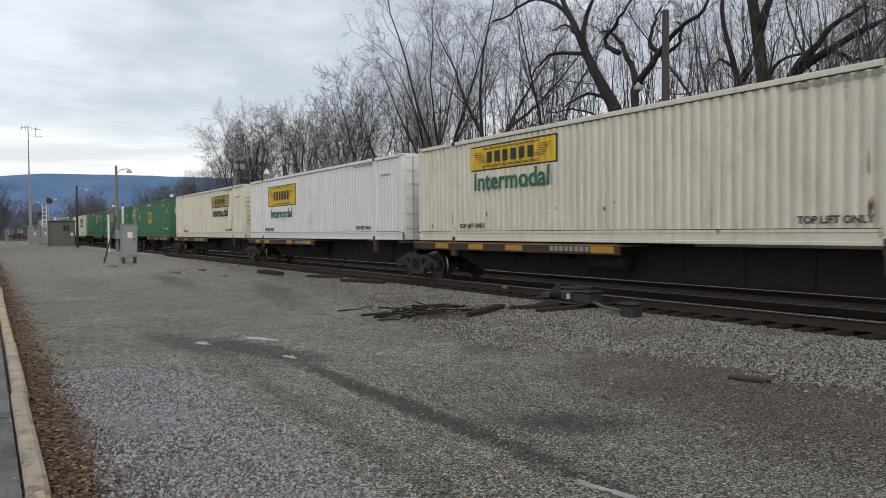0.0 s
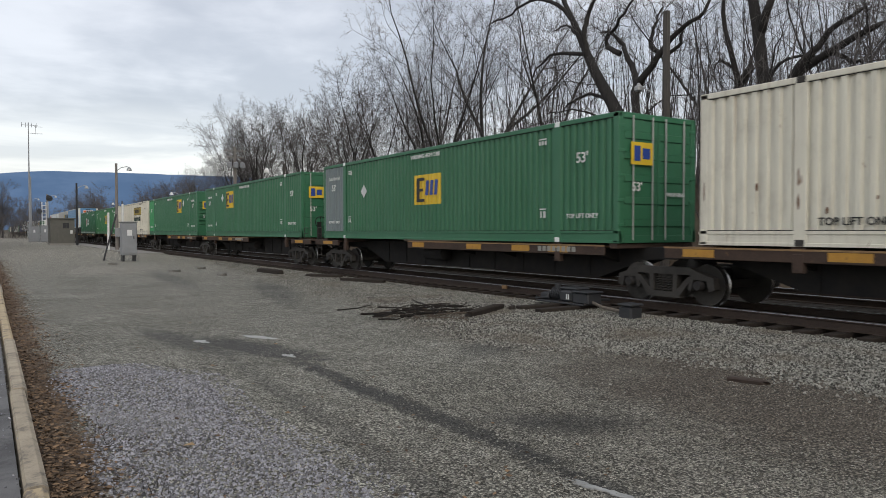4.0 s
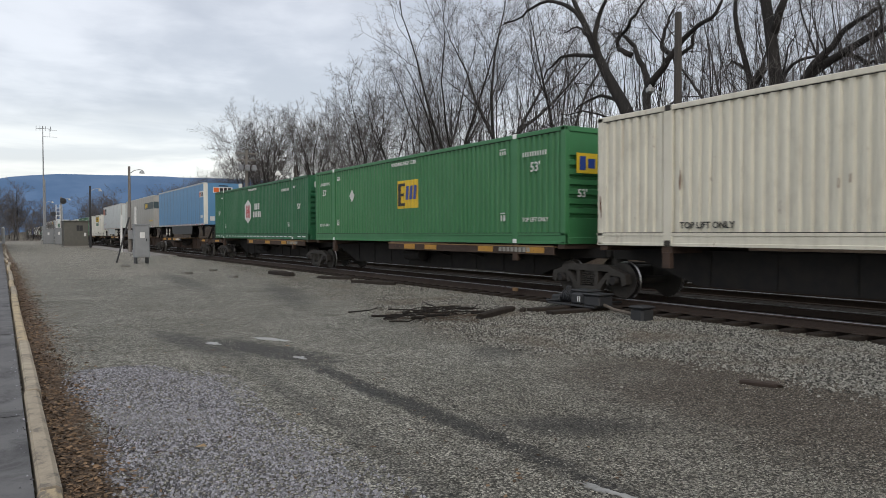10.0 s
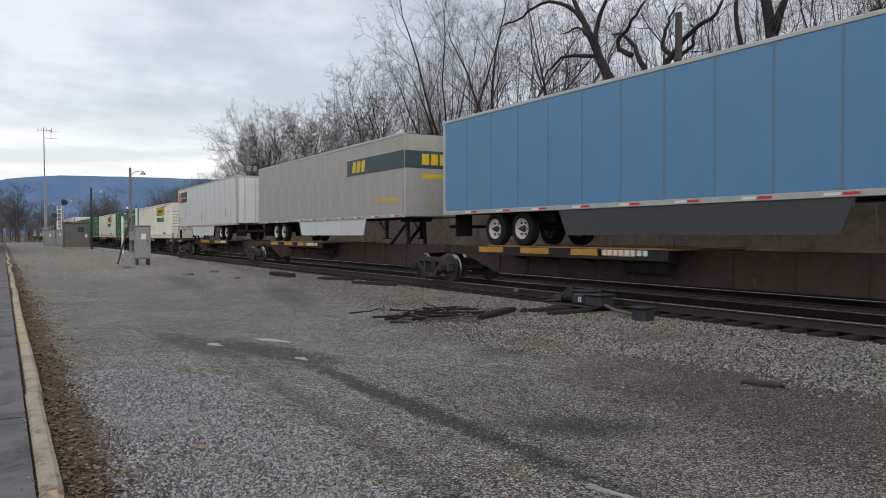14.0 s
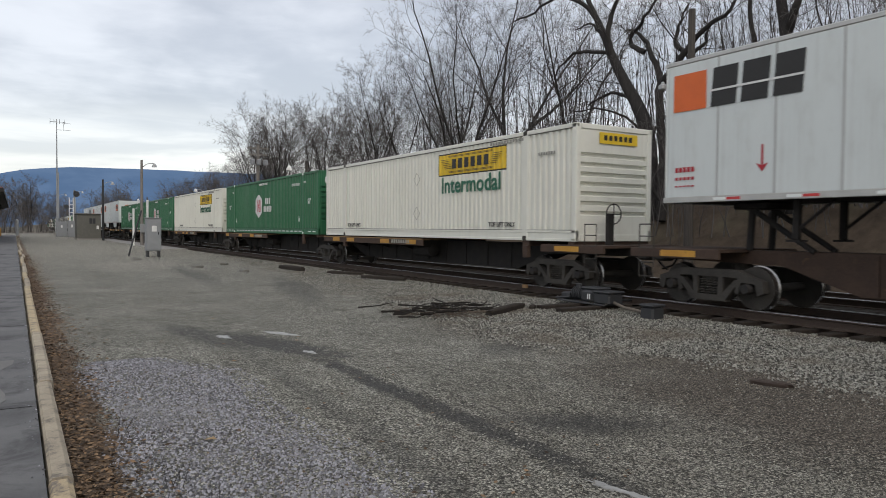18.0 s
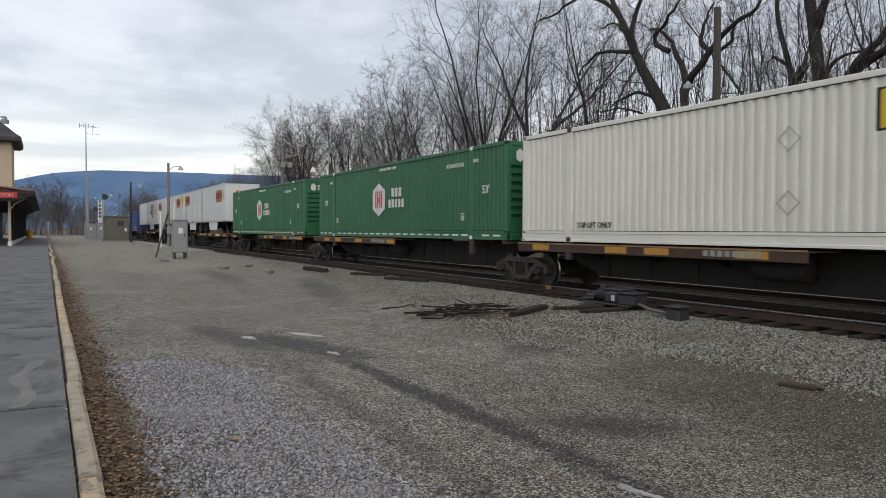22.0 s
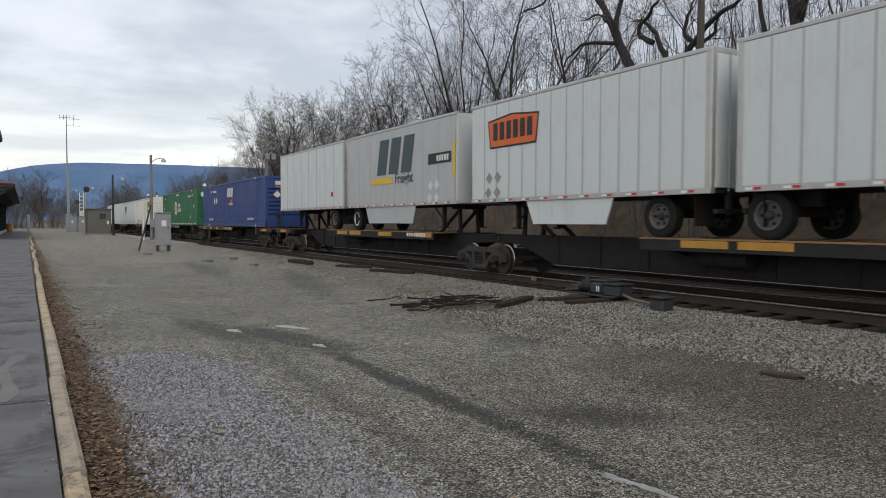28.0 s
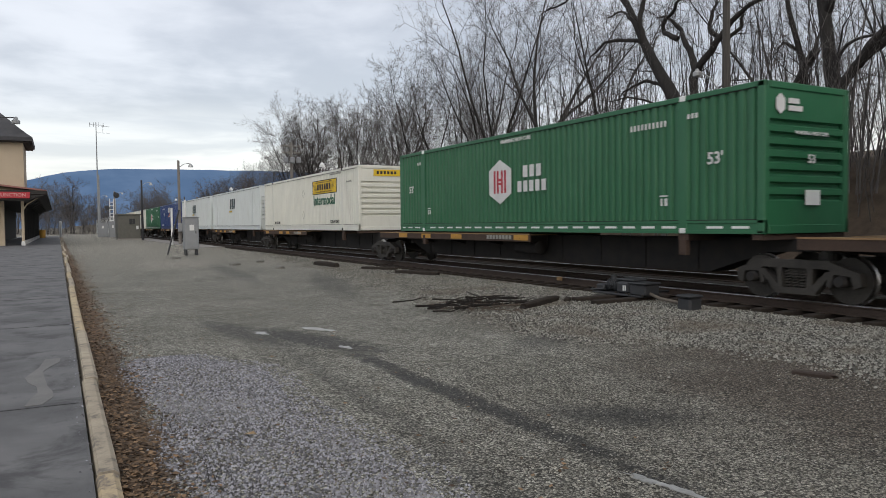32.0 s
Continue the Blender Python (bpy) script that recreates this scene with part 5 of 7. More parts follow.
def ground_material():
    m = bpy.data.materials.new("gravel_lot")
    m.use_nodes = True
    n = Nodes(m.node_tree)
    at = n.add("ShaderNodeTexCoord").outputs["Object"]
    xyz = n.add("ShaderNodeSeparateXYZ", None, Vector=at)
    x, y = xyz.outputs[0], xyz.outputs[1]
    cells = n.add("ShaderNodeTexVoronoi", {"feature": "F1"}, Vector=at, Scale=50.0, Randomness=1.0)
    grain = n.add("ShaderNodeSeparateColor", None, Color=cells.outputs["Color"]).outputs[0]
    fines = n.noise(at, 120.0, 4.0, 0.7)
    patchy = n.noise(at, 0.55, 5.0, 0.6)
    mid = n.noise(at, 4.0, 6.0, 0.65)
    # crushed grey stone in tan-grey fines
    small = n.add("ShaderNodeTexVoronoi", {"feature": "F1"}, Vector=at, Scale=110.0, Randomness=1.0)
    grain2 = n.add("ShaderNodeSeparateColor", None, Color=small.outputs["Color"]).outputs[0]
    col = n.mix(n.remap(patchy, 0.35, 0.65), (0.262, 0.259, 0.219), (0.352, 0.347, 0.299))
    col = n.mix(n.math("MULTIPLY", n.remap(mid, 0.42, 0.72), 0.5), col, (0.155, 0.148, 0.122))
    clump = n.noise(n.vec("MULTIPLY", at, (1, 0.45, 1)), 9.0, 5.0, 0.7)
    col = n.mix(n.math("MULTIPLY", n.remap(clump, 0.50, 0.66), 0.6), col, (0.115, 0.110, 0.090))
    col = n.mix(n.math("MULTIPLY", n.remap(clump, 0.48, 0.34), 0.45), col, (0.40, 0.39, 0.35))
    # pale sand far down the lot
    col = n.mix(n.math("MULTIPLY", blob(n, at, 4.6, 34.5, 1.9, 4.0, -8, 0.5, 1.0, 0.8), 0.7), col, (0.38, 0.36, 0.31))
    # brown earth towards the ballast
    earth = n.math("MULTIPLY", blob(n, at, 7.2, 4.2, 2.3, 3.2, -10, 0.5, 0.9, 1.1), 0.9)
    earth = n.math("MAXIMUM", earth, n.math("MULTIPLY", blob(n, at, 5.4, 3.4, 2.6, 2.6, 0, 0.7, 0.8, 0.9), 0.35))
    earth = n.math("MAXIMUM", earth, n.math("MULTIPLY", blob(n, at, 7.5, 10.8, 1.3, 2.6, -12, 0.5, 0.9, 1.1), 0.6))
    earth = n.math("MAXIMUM", earth, n.math("MULTIPLY", n.remap(n.noise(at, 0.9, 4.0, 0.6), 0.55, 0.72), 0.45))
    col = n.mix(earth, col, (0.120, 0.101, 0.080))
    # paler and more tan with distance along the track
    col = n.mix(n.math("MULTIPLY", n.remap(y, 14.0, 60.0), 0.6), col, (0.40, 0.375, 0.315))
    # wheel ruts and damp hollows
    damp = n.math("MULTIPLY", blob(n, at, 3.44, 6.3, 0.15, 3.4, 0, 0.4, 1.9, 5.0), 1.0)
    damp = n.math("MAXIMUM", damp, n.math("MULTIPLY", blob(n, at, 3.3, 10.2, 0.34, 1.5, 16, 0.4, 1.7, 4.0), 0.95))
    damp = n.math("MAXIMUM", damp, n.math("MULTIPLY", blob(n, at, 4.32, 4.75, 0.70, 0.30, -41, 0.6, 0.5), 0.85))
    damp = n.math("MAXIMUM", damp, n.math("MULTIPLY", blob(n, at, 2.55, 6.0, 0.12, 4.5, -3, 0.6, 1.8, 3.0), 0.45))
    damp = n.math("MAXIMUM", damp, n.math("MULTIPLY", blob(n, at, 2.55, 11.3, 0.30, 1.6, 10, 0.5, 1.2, 2.6), 0.8))
    damp = n.math("MAXIMUM", damp, n.math("MULTIPLY", blob(n, at, 6.3, 8.4, 0.35, 0.9, -55, 0.6, 0.8), 0.7))
    damp = n.math("MAXIMUM", damp, n.math("MULTIPLY", blob(n, at, 7.0, 20.0, 0.5, 4.0, -14, 0.5, 1.2, 1.5), 0.6))
    damp = n.math("MAXIMUM", damp, n.math("MULTIPLY", blob(n, at, 5.6, 27.0, 0.4, 5.0, -4, 0.5, 1.2, 1.5), 0.5))
    col = n.mix(n.math("MULTIPLY", damp, 0.9), col, (0.042, 0.040, 0.036))
    # shade between the ballast stones, painted into the ground colour
    toe = n.math("ADD", n.math("MULTIPLY_ADD", n.math("MAXIMUM", n.math("SUBTRACT", 9.0, y), 0.0), 0.22, 7.2), n.math("MULTIPLY", n.math("MAXIMUM", n.math("SUBTRACT", y, 12.0), 0.0), 0.13))
    under = n.remap(n.math("SUBTRACT", x, toe), 0.0, 0.7)
    col = n.mix(n.math("MULTIPLY", under, 0.7), col, (0.060, 0.058, 0.050))
    # single stones at two sizes, with the shade in their gaps painted dark
    tone = n.math("MULTIPLY_ADD", grain, 1.15, 0.38)
    tone = n.math("MULTIPLY", tone, n.math("MULTIPLY_ADD", grain2, 0.9, 0.50))
    tone = n.math("MULTIPLY", tone, n.remap(cells.outputs["Distance"], 0.70, 0.36, 0.30, 1.12))
    tone = n.math("MULTIPLY", tone, n.remap(fines, 0.42, 0.66, 1.25, 0.5))
    tone = n.add("ShaderNodeCombineXYZ", None, X=tone, Y=tone, Z=tone).outputs[0]
    col = n.mix(1.0, col, tone, "MULTIPLY")
    # leaf mould along the kerb
    wob = n.math("ADD", x, n.math("MULTIPLY", n.math("SUBTRACT", n.noise(at, 1.2, 5.0, 0.6), 0.5), 0.9))
    strip = n.math("MULTIPLY", n.remap(wob, 0.80, 0.52), n.remap(x, 0.1, 0.3))
    col = n.mix(n.math("MULTIPLY", strip, 0.85), col, n.mix(n.remap(n.noise(at, 30.0, 4.0), 0.35, 0.65), (0.085, 0.055, 0.035), (0.15, 0.095, 0.055)))
    # near-black band of ground under and behind the track
    track_dark = n.math("MULTIPLY", n.remap(x, 11.3, 12.0), n.remap(x, 19.0, 18.2))
    col = n.mix(n.math("MULTIPLY", track_dark, 0.9), col, (0.035, 0.032, 0.028))
    # leaf litter and dead grass on the bank
    wood = n.remap(x, 18.4, 19.6)
    litter = n.mix(n.remap(n.noise(at, 1.5, 8.0, 0.7), 0.3, 0.7), (0.055, 0.040, 0.029), (0.105, 0.080, 0.056))
    litter = n.mix(n.math("MULTIPLY", n.remap(n.noise(at, 0.4, 4.0), 0.5, 0.7), 0.6), litter, (0.14, 0.125, 0.08))
    col = n.mix(wood, col, litter)
    far = n.remap(y, 150.0, 260.0)
    col = n.mix(n.math("MULTIPLY", far, 0.8), col, (0.10, 0.085, 0.06))
    height = n.math("ADD", n.math("MULTIPLY", cells.outputs["Distance"], -0.5), n.math("MULTIPLY", fines, 0.4))
    bm = n.add("ShaderNodeBump", None, Strength=0.9, Distance=0.03, Height=height)
    rough = n.math("SUBTRACT", 0.92, n.math("MULTIPLY", damp, 0.30))
    p = n.add("ShaderNodeBsdfPrincipled", None, Base_Color=col, Roughness=rough, Normal=bm.outputs[0], Specular_IOR_Level=0.3)
    n.add("ShaderNodeOutputMaterial", None, Surface=p.outputs[0])
    return m


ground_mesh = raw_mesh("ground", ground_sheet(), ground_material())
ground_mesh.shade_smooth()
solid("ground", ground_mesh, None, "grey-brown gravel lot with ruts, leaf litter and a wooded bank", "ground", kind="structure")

ASPHALT = surface("old_asphalt", (0.075, 0.076, 0.078), (0.165, 0.165, 0.166), rough=0.85, fine=120, coarse=1.2, vary=0.5, bump=0.35, stain=(0.060, 0.060, 0.062), stain_amount=0.18, stain_scale=1.3)
KERBSTONE = surface("kerb_concrete", (0.38, 0.325, 0.24), (0.23, 0.20, 0.155), rough=0.9, fine=50, coarse=5, vary=0.5, bump=0.35, stain=(0.11, 0.10, 0.085), stain_amount=0.15, stain_scale=5.0, by_object=0.25)
KERBYELLOW = surface("kerb_worn_yellow", (0.49, 0.385, 0.235), (0.32, 0.265, 0.18), rough=0.9, fine=50, coarse=5, vary=0.5, bump=0.35, stain=(0.15, 0.13, 0.11), stain_amount=0.16, stain_scale=5.0)
SEALANT = surface("crack_filler", (0.016, 0.016, 0.017), rough=0.6)
PATCHGREY = surface("mortar_stain", (0.185, 0.183, 0.175), (0.12, 0.12, 0.118), rough=0.9, vary=0.4)
WATER = surface("frozen_puddle", (0.38, 0.385, 0.38), (0.20, 0.20, 0.19), rough=0.35, fine=25, coarse=6, vary=0.5, bump=0.3)
STONE = surface("ballast_stone", (0.24, 0.235, 0.215), (0.13, 0.127, 0.115), rough=0.9, fine=60, coarse=9, vary=0.5, bump=0.2)
TIMBER = surface("creosoted_timber", (0.042, 0.034, 0.028), (0.024, 0.021, 0.019), rough=0.9, fine=30, coarse=4, vary=0.5, bump=0.4, stretch=(3, 0.4, 3), stain=(0.085, 0.07, 0.055), stain_amount=0.02, spec=0.2)
RAILSIDE = surface("rusty_rail", (0.045, 0.030, 0.022), (0.03, 0.021, 0.017), rough=0.85, vary=0.45)
RAILTOP = surface("bright_railhead", (0.62, 0.63, 0.65), rough=0.33, metal=1.0, vary=0.15)
GALV = surface("galvanised_steel", (0.40, 0.41, 0.41), (0.30, 0.31, 0.315), rough=0.5, metal=0.5, vary=0.4, fine=30)
GREYBOX = surface("grey_cabinet_paint", (0.25, 0.265, 0.28), (0.20, 0.21, 0.22), rough=0.55, vary=0.4)
POLEWOOD = surface("weathered_pole", (0.155, 0.13, 0.105), (0.10, 0.085, 0.07), rough=0.9, vary=0.5, stretch=(6, 6, 0.5), fine=20)
DARKMETAL = surface("dark_metal", (0.03, 0.032, 0.036), rough=0.55, vary=0.3)


def platform():
    """The asphalt platform beside the lot, edged with concrete kerb lengths."""
    s = Shape().box(-60, -40, -0.6, 0.155, 155, 0.0)
    plat = solid("platform", s, ASPHALT, "dark worn asphalt station platform", "platform", kind="structure")
    random.seed(5)
    for yc, slope in ((7.25, 0.0), (13.25, 0.02), (18.4, 0.01), (25.7, 0.06), (35.0, 0.02), (47.0, 0.0), (4.2, 0.01)):
        for k in range(12):
            a = 0.12 - k * 0.9
            yy = yc + slope * k + random.uniform(-0.03, 0.03)
            y2 = yy + random.uniform(-0.05, 0.05)
            part("crack", Shape().prism([(a, yy - 0.012), (a, yy + 0.016), (a - 0.9, y2 + 0.014), (a - 0.9, y2 - 0.012)], 0.0, 0.004, "z"), SEALANT, plat)
    blot = []
    for k in range(10):
        blot.append((-0.24 + 0.07 * math.sin(k * 0.9) + 0.008 * k, 7.35 + k * 0.28, 0.07 + 0.025 * math.sin(k * 1.7)))
    pts = [(x - w, y) for x, y, w in blot] + [(x + w, y) for x, y, w in reversed(blot)]
    part("repair_smear", Shape().prism(pts, 0.0, 0.004, "z"), PATCHGREY, plat, "pale mortar smear")
    kerb = tagged(new("kerb"), "worn concrete kerb in lengths, partly yellow", "kerb", kind="structure")
    edges = [-6.0, -2.0, 1.6, 5.05, 8.3, 12.2, 18.3, 21.8, 25.3]
    while edges[-1] < 150:
        edges.append(edges[-1] + random.uniform(2.6, 4.2))
    me = {}
    for i, (a, b) in enumerate(zip(edges, edges[1:])):
        off = random.uniform(-0.012, 0.012) + 0.16 + 0.0016 * max(0, min(a, 60))
        w = 0.155
        s = Shape()
        steps = max(2, int((b - a) / 0.6))
        rings = []
        for k in range(steps + 1):
            y = a + 0.012 + (b - a - 0.024) * k / steps
            j = 0.006 * noise.noise(Vector((i, y * 2, 0)))
            e = 0.02
            rings.append([(0, y, -0.16), (0.012, y, -0.012 + j), (0.03, y, 0.012 + j), (w - 0.04, y, 0.014 + j), (w - 0.008, y, -0.01 + j), (w + 0.006, y, -0.16)])
        s.loft(rings)
        ob = part("kerb_stone", s, KERBYELLOW if i in (2, 5, 6, 8, 11, 14) else KERBSTONE, kerb)
        ob.matrix_basis = pose(off, 0, random.uniform(-0.006, 0.01), 0, 0, random.uniform(-0.1, 0.1))
    return plat


platform()


def pebble(s, x, y, z, r, rng):
    """One broken stone of eight faces."""
    k = len(s.v)
    a = rng.uniform(0, 6.28)
    c, d = math.cos(a), math.sin(a)
    for px, py, pz in ((1, 0, -0.35), (0.1, 1, -0.35), (-1, 0.2, -0.35), (-0.1, -1, -0.35), (0.35, 0.25, 0.62), (-0.35, -0.30, 0.5)):
        q = rng.uniform(0.65, 1.2) * r
        px, py = px * 1.15, py * 0.8
        s.v.append((x + (px * c - py * d) * q, y + (px * d + py * c) * q, z + pz * q))
    s.f += [tuple(k + i for i in t) for t in ((0, 1, 4), (1, 2, 5, 4), (2, 3, 5), (3, 0, 4, 5))]


def stone_material(name, dark, light, warm):
    m = bpy.data.materials.new(name)
    m.use_nodes = True
    n = Nodes(m.node_tree)
    at = n.add("ShaderNodeTexCoord").outputs["Object"]
    rnd = n.add("ShaderNodeNewGeometry").outputs["Random Per Island"]
    col = n.mix(n.math("POWER", rnd, 1.35), dark, light)
    col = n.mix(n.math("MULTIPLY", n.remap(n.noise(at, 0.8, 4.0), 0.45, 0.7), 0.6), col, warm)
    fine = n.noise(at, 90.0, 3.0)
    bm = n.add("ShaderNodeBump", None, Strength=0.3, Distance=0.01, Height=fine)
    p = n.add("ShaderNodeBsdfPrincipled", None, Base_Color=col, Roughness=0.88, Normal=bm.outputs[0], Specular_IOR_Level=0.3)
    n.add("ShaderNodeOutputMaterial", None, Surface=p.outputs[0])
    return m


BALLAST = stone_material("ballast_stones", (0.030, 0.030, 0.027), (0.36, 0.358, 0.32), (0.115, 0.095, 0.072))
BLUESTONE = stone_material("blue_grey_stones", (0.06, 0.06, 0.064), (0.42, 0.425, 0.465), (0.26, 0.262, 0.275))
TANSTONE = stone_material("lot_stones", (0.030, 0.029, 0.026), (0.38, 0.375, 0.33), (0.15, 0.142, 0.115))


def ballast():
    rng = random.Random(11)
    s = Shape()
    count = 0
    while count < 100000:
        y = 3.0 + 55 * rng.random() ** 1.7
        x = rng.uniform(6.2, 12.1)
        edge = 7.0 - 0.55 * math.exp(-((y - 9.5) / 2.0) ** 2) + 0.2 * math.sin(y * 1.3) + max(0, (y - 12)) * 0.13 + max(0, 9 - y) * 0.22
        if x < edge and rng.random() > math.exp(-(edge - x) * 5):
            continue
        if x < edge + 0.6 and rng.random() < 0.3:
            continue
        pebble(s, x, y, ground_height(x, y) + 0.008, rng.uniform(0.012, 0.027), rng)
        count += 1
    solid("ballast", raw_mesh("ballast", s, BALLAST), None, "grey crushed-stone track ballast", "ballast", kind="stuff")
    s = Shape()
    for _ in range(26000):
        y = 2.6 + 7.2 * rng.random()
        left = 0.70 + 0.08 * math.sin(y * 2)
        right = 2.02 + 0.08 * math.sin(y * 1.7)
        if y > 8.6:
            right -= (y - 8.6) * 0.5
        x = rng.uniform(left - 0.1, right + 0.25)
        if (x > right or x < left) and rng.random() < 0.75:
            continue
        pebble(s, x, y, ground_height(x, y) + 0.003, rng.uniform(0.008, 0.019), rng)
    for _ in range(350):
        y = 2.5 + 40 * rng.random() ** 1.8
        x = 0.13 + rng.gauss(0, 0.03) + 0.0008 * y
        pebble(s, x, y, 0.003, rng.uniform(0.004, 0.012), rng)
    solid("loose_stones", raw_mesh("loose_stones", s, BLUESTONE), None, "fresh blue-grey crushed stone patch", "gravel", kind="stuff")
    s = Shape()
    for _ in range(72000):
        y = 2.4 + 18 * rng.random() ** 1.6
        x = rng.uniform(0.9, 8.2)
        if x > 5 and rng.random() < 0.5:
            continue
        pebble(s, x, y, ground_height(x, y) - 0.001, rng.uniform(0.005, 0.013) * (1.7 if rng.random() < 0.04 else 1), rng)
    solid("lot_gravel", raw_mesh("lot_gravel", s, TANSTONE), None, "loose grey gravel pressed into the lot", "gravel", kind="stuff")


ballast()


def rail_profile(x):
    return [(x - 0.075, 0.068), (x + 0.075, 0.068), (x + 0.07, 0.082), (x + 0.012, 0.1), (x + 0.01, 0.2), (x + 0.036, 0.212), (x + 0.036, 0.24), (x + 0.028, 0.2485), (x - 0.028, 0.2485), (x - 0.036, 0.24), (x - 0.036, 0.212), (x - 0.01, 0.2), (x - 0.012, 0.1), (x - 0.07, 0.082)]


def railway():
    track = tagged(new("railway_track"), "straight railway track on timber sleepers", "railway track", kind="structure")
    track.matrix_basis = pose(0, 0, RAIL_Z - 0.25)
    for x in (TRACK_X - 0.753, TRACK_X + 0.753):
        part("rail", Shape().prism(rail_profile(x), -60, 420, "y"), RAILSIDE, track, "rusty steel rail")
        part("railhead", Shape().prism([(x - 0.037, 0.236), (x + 0.037, 0.236), (x + 0.034, 0.243), (x + 0.024, 0.2500), (x - 0.024, 0.2500), (x - 0.034, 0.243)], -60, 420, "y"), RAILTOP, track, "polished railhead")
    random.seed(21)
    tie = [Shape().box(-1.3, -0.115, -0.11, 1.3, 0.115, 0.066, 0.012).mesh("sleeper", TIMBER) for _ in range(2)]
    plate = Shape().box(-0.19, -0.1, 0.066, 0.19, 0.1, 0.08, 0.005).mesh("tie_plate", RAILSIDE)
    rest = Shape()
    y, k = 2.0, 0
    while y < 220:
        if k < 130:
            ob = part("sleeper", tie[k % 2], TIMBER, track)
            ob.matrix_basis = pose(TRACK_X + random.uniform(-0.06, 0.04), y, random.uniform(-0.008, 0.004), 0, 0, random.uniform(-0.8, 0.8))
            for x in (-0.753, 0.753):
                part("tie_plate", plate, RAILSIDE, track).matrix_basis = pose(TRACK_X + x, y, 0)
        else:
            rest.box(TRACK_X - 1.3, y - 0.115, -0.11, TRACK_X + 1.3, y + 0.115, 0.062)
        y += 0.545 + random.uniform(-0.02, 0.02)
        k += 1
    part("far_sleepers", rest, TIMBER, track)
    tagged(track.children[-1], kind="stuff")
    second = tagged(new("second_track"), "second railway track behind the train", "railway track", kind="structure")
    second.matrix_basis = pose(0, 0, RAIL_Z - 0.25)
    x2 = TRACK_X + 4.1
    for x in (x2 - 0.753, x2 + 0.753):
        part("rail", Shape().prism(rail_profile(x), -60, 420, "y"), RAILSIDE, second, "rusty steel rail")
        part("railhead", Shape().prism([(x - 0.037, 0.236), (x + 0.037, 0.236), (x + 0.034, 0.243), (x + 0.024, 0.2500), (x - 0.024, 0.2500), (x - 0.034, 0.243)], -60, 420, "y"), RAILTOP, second, "polished railhead")
    rest = Shape()
    for i in range(300):
        rest.box(x2 - 1.3, i * 0.55 - 0.115, -0.11, x2 + 1.3, i * 0.55 + 0.115, 0.062)
    tagged(part("sleepers", rest, TIMBER, second), kind="stuff")
    return track


railway()

# ---------------------------------------------------------------- trackside things


def puddle(cx, cy, rx, ry, turn, seed):
    rng = random.Random(seed)
    pts = []
    for i in range(22):
        a = 2 * math.pi * i / 22
        r = rng.uniform(0.45, 1.15)
        x, y = rx * r * math.cos(a), ry * r * math.sin(a)
        c, s = math.cos(radians(turn)), math.sin(radians(turn))
        pts.append((cx + x * c - y * s, cy + x * s + y * c))
    z = ground_height(cx, cy) + 0.006
    solid("puddle", Shape().prism(pts, z - 0.03, z, "z"), WATER, "small pale frozen puddle in a rut", "puddle", "puddles in the lot", "structure")


for k, (cx, cy, rx, ry, turn) in enumerate(((3.65, 11.2, 0.10, 0.42, 25), (2.76, 11.15, 0.10, 0.2, 10), (3.48, 9.33, 0.07, 0.16, 15), (3.34, 3.45, 0.05, 0.16, 5), (3.40, 3.18, 0.05, 0.22, 5))):
    puddle(cx, cy, rx, ry, turn, k)


def leaves():
    rng = random.Random(3)
    s = Shape()
    for _ in range(11000):
        y = 3.5 + 45 * rng.random() ** 2.0
        x = 0.33 + abs(rng.gauss(0, 0.21 + 0.004 * y))
        if rng.random() < 0.04:
            x = rng.uniform(0.4, 4)
        a, l, w = rng.uniform(0, 6.28), rng.uniform(0.012, 0.034), rng.uniform(0.005, 0.016)
        c, d, tz = math.cos(a), math.sin(a), rng.uniform(-0.012, 0.016)
        z = ground_height(x, y) + rng.uniform(0.006, 0.02)
        k = len(s.v)
        for px, py, pz in ((-l, 0, 0), (0, -w, tz), (l, 0, tz * 0.4), (0, w, -tz * 0.2)):
            s.v.append((x + px * c - py * d, y + px * d + py * c, z + pz))
        s.f += [(k, k + 1, k + 2), (k, k + 2, k + 3)]
    m = stone_material("dead_leaves", (0.036, 0.027, 0.020), (0.28, 0.185, 0.11), (0.12, 0.082, 0.055))
    solid("fallen_leaves", raw_mesh("fallen_leaves", s, m), None, "brown dead leaves drifted along the kerb", "leaves", kind="stuff")


leaves()


def lump(name, label, category, x, y, l, w, h, turn, mat, seed):
    """A rough old timber offcut lying on the stones."""
    rng = random.Random(seed)
    rings = []
    for i in range(6):
        t = -l / 2 + l * i / 5
        e = 0.75 if i in (0, 5) else 1
        rings.append([(t + rng.uniform(-0.03, 0.03), a * w / 2 * e * rng.uniform(0.85, 1.1), h * (0.5 + b / 2 * e * rng.uniform(0.8, 1.1))) for a, b in ((-1, -0.9), (1, -0.9), (1.05, 0.6), (0.7, 1), (-0.7, 1), (-1.05, 0.6))])
    solid(name, Shape().loft(rings), mat, label, category, m=pose(x, y, ground_height(x, y) - 0.01, 0, 0, turn))


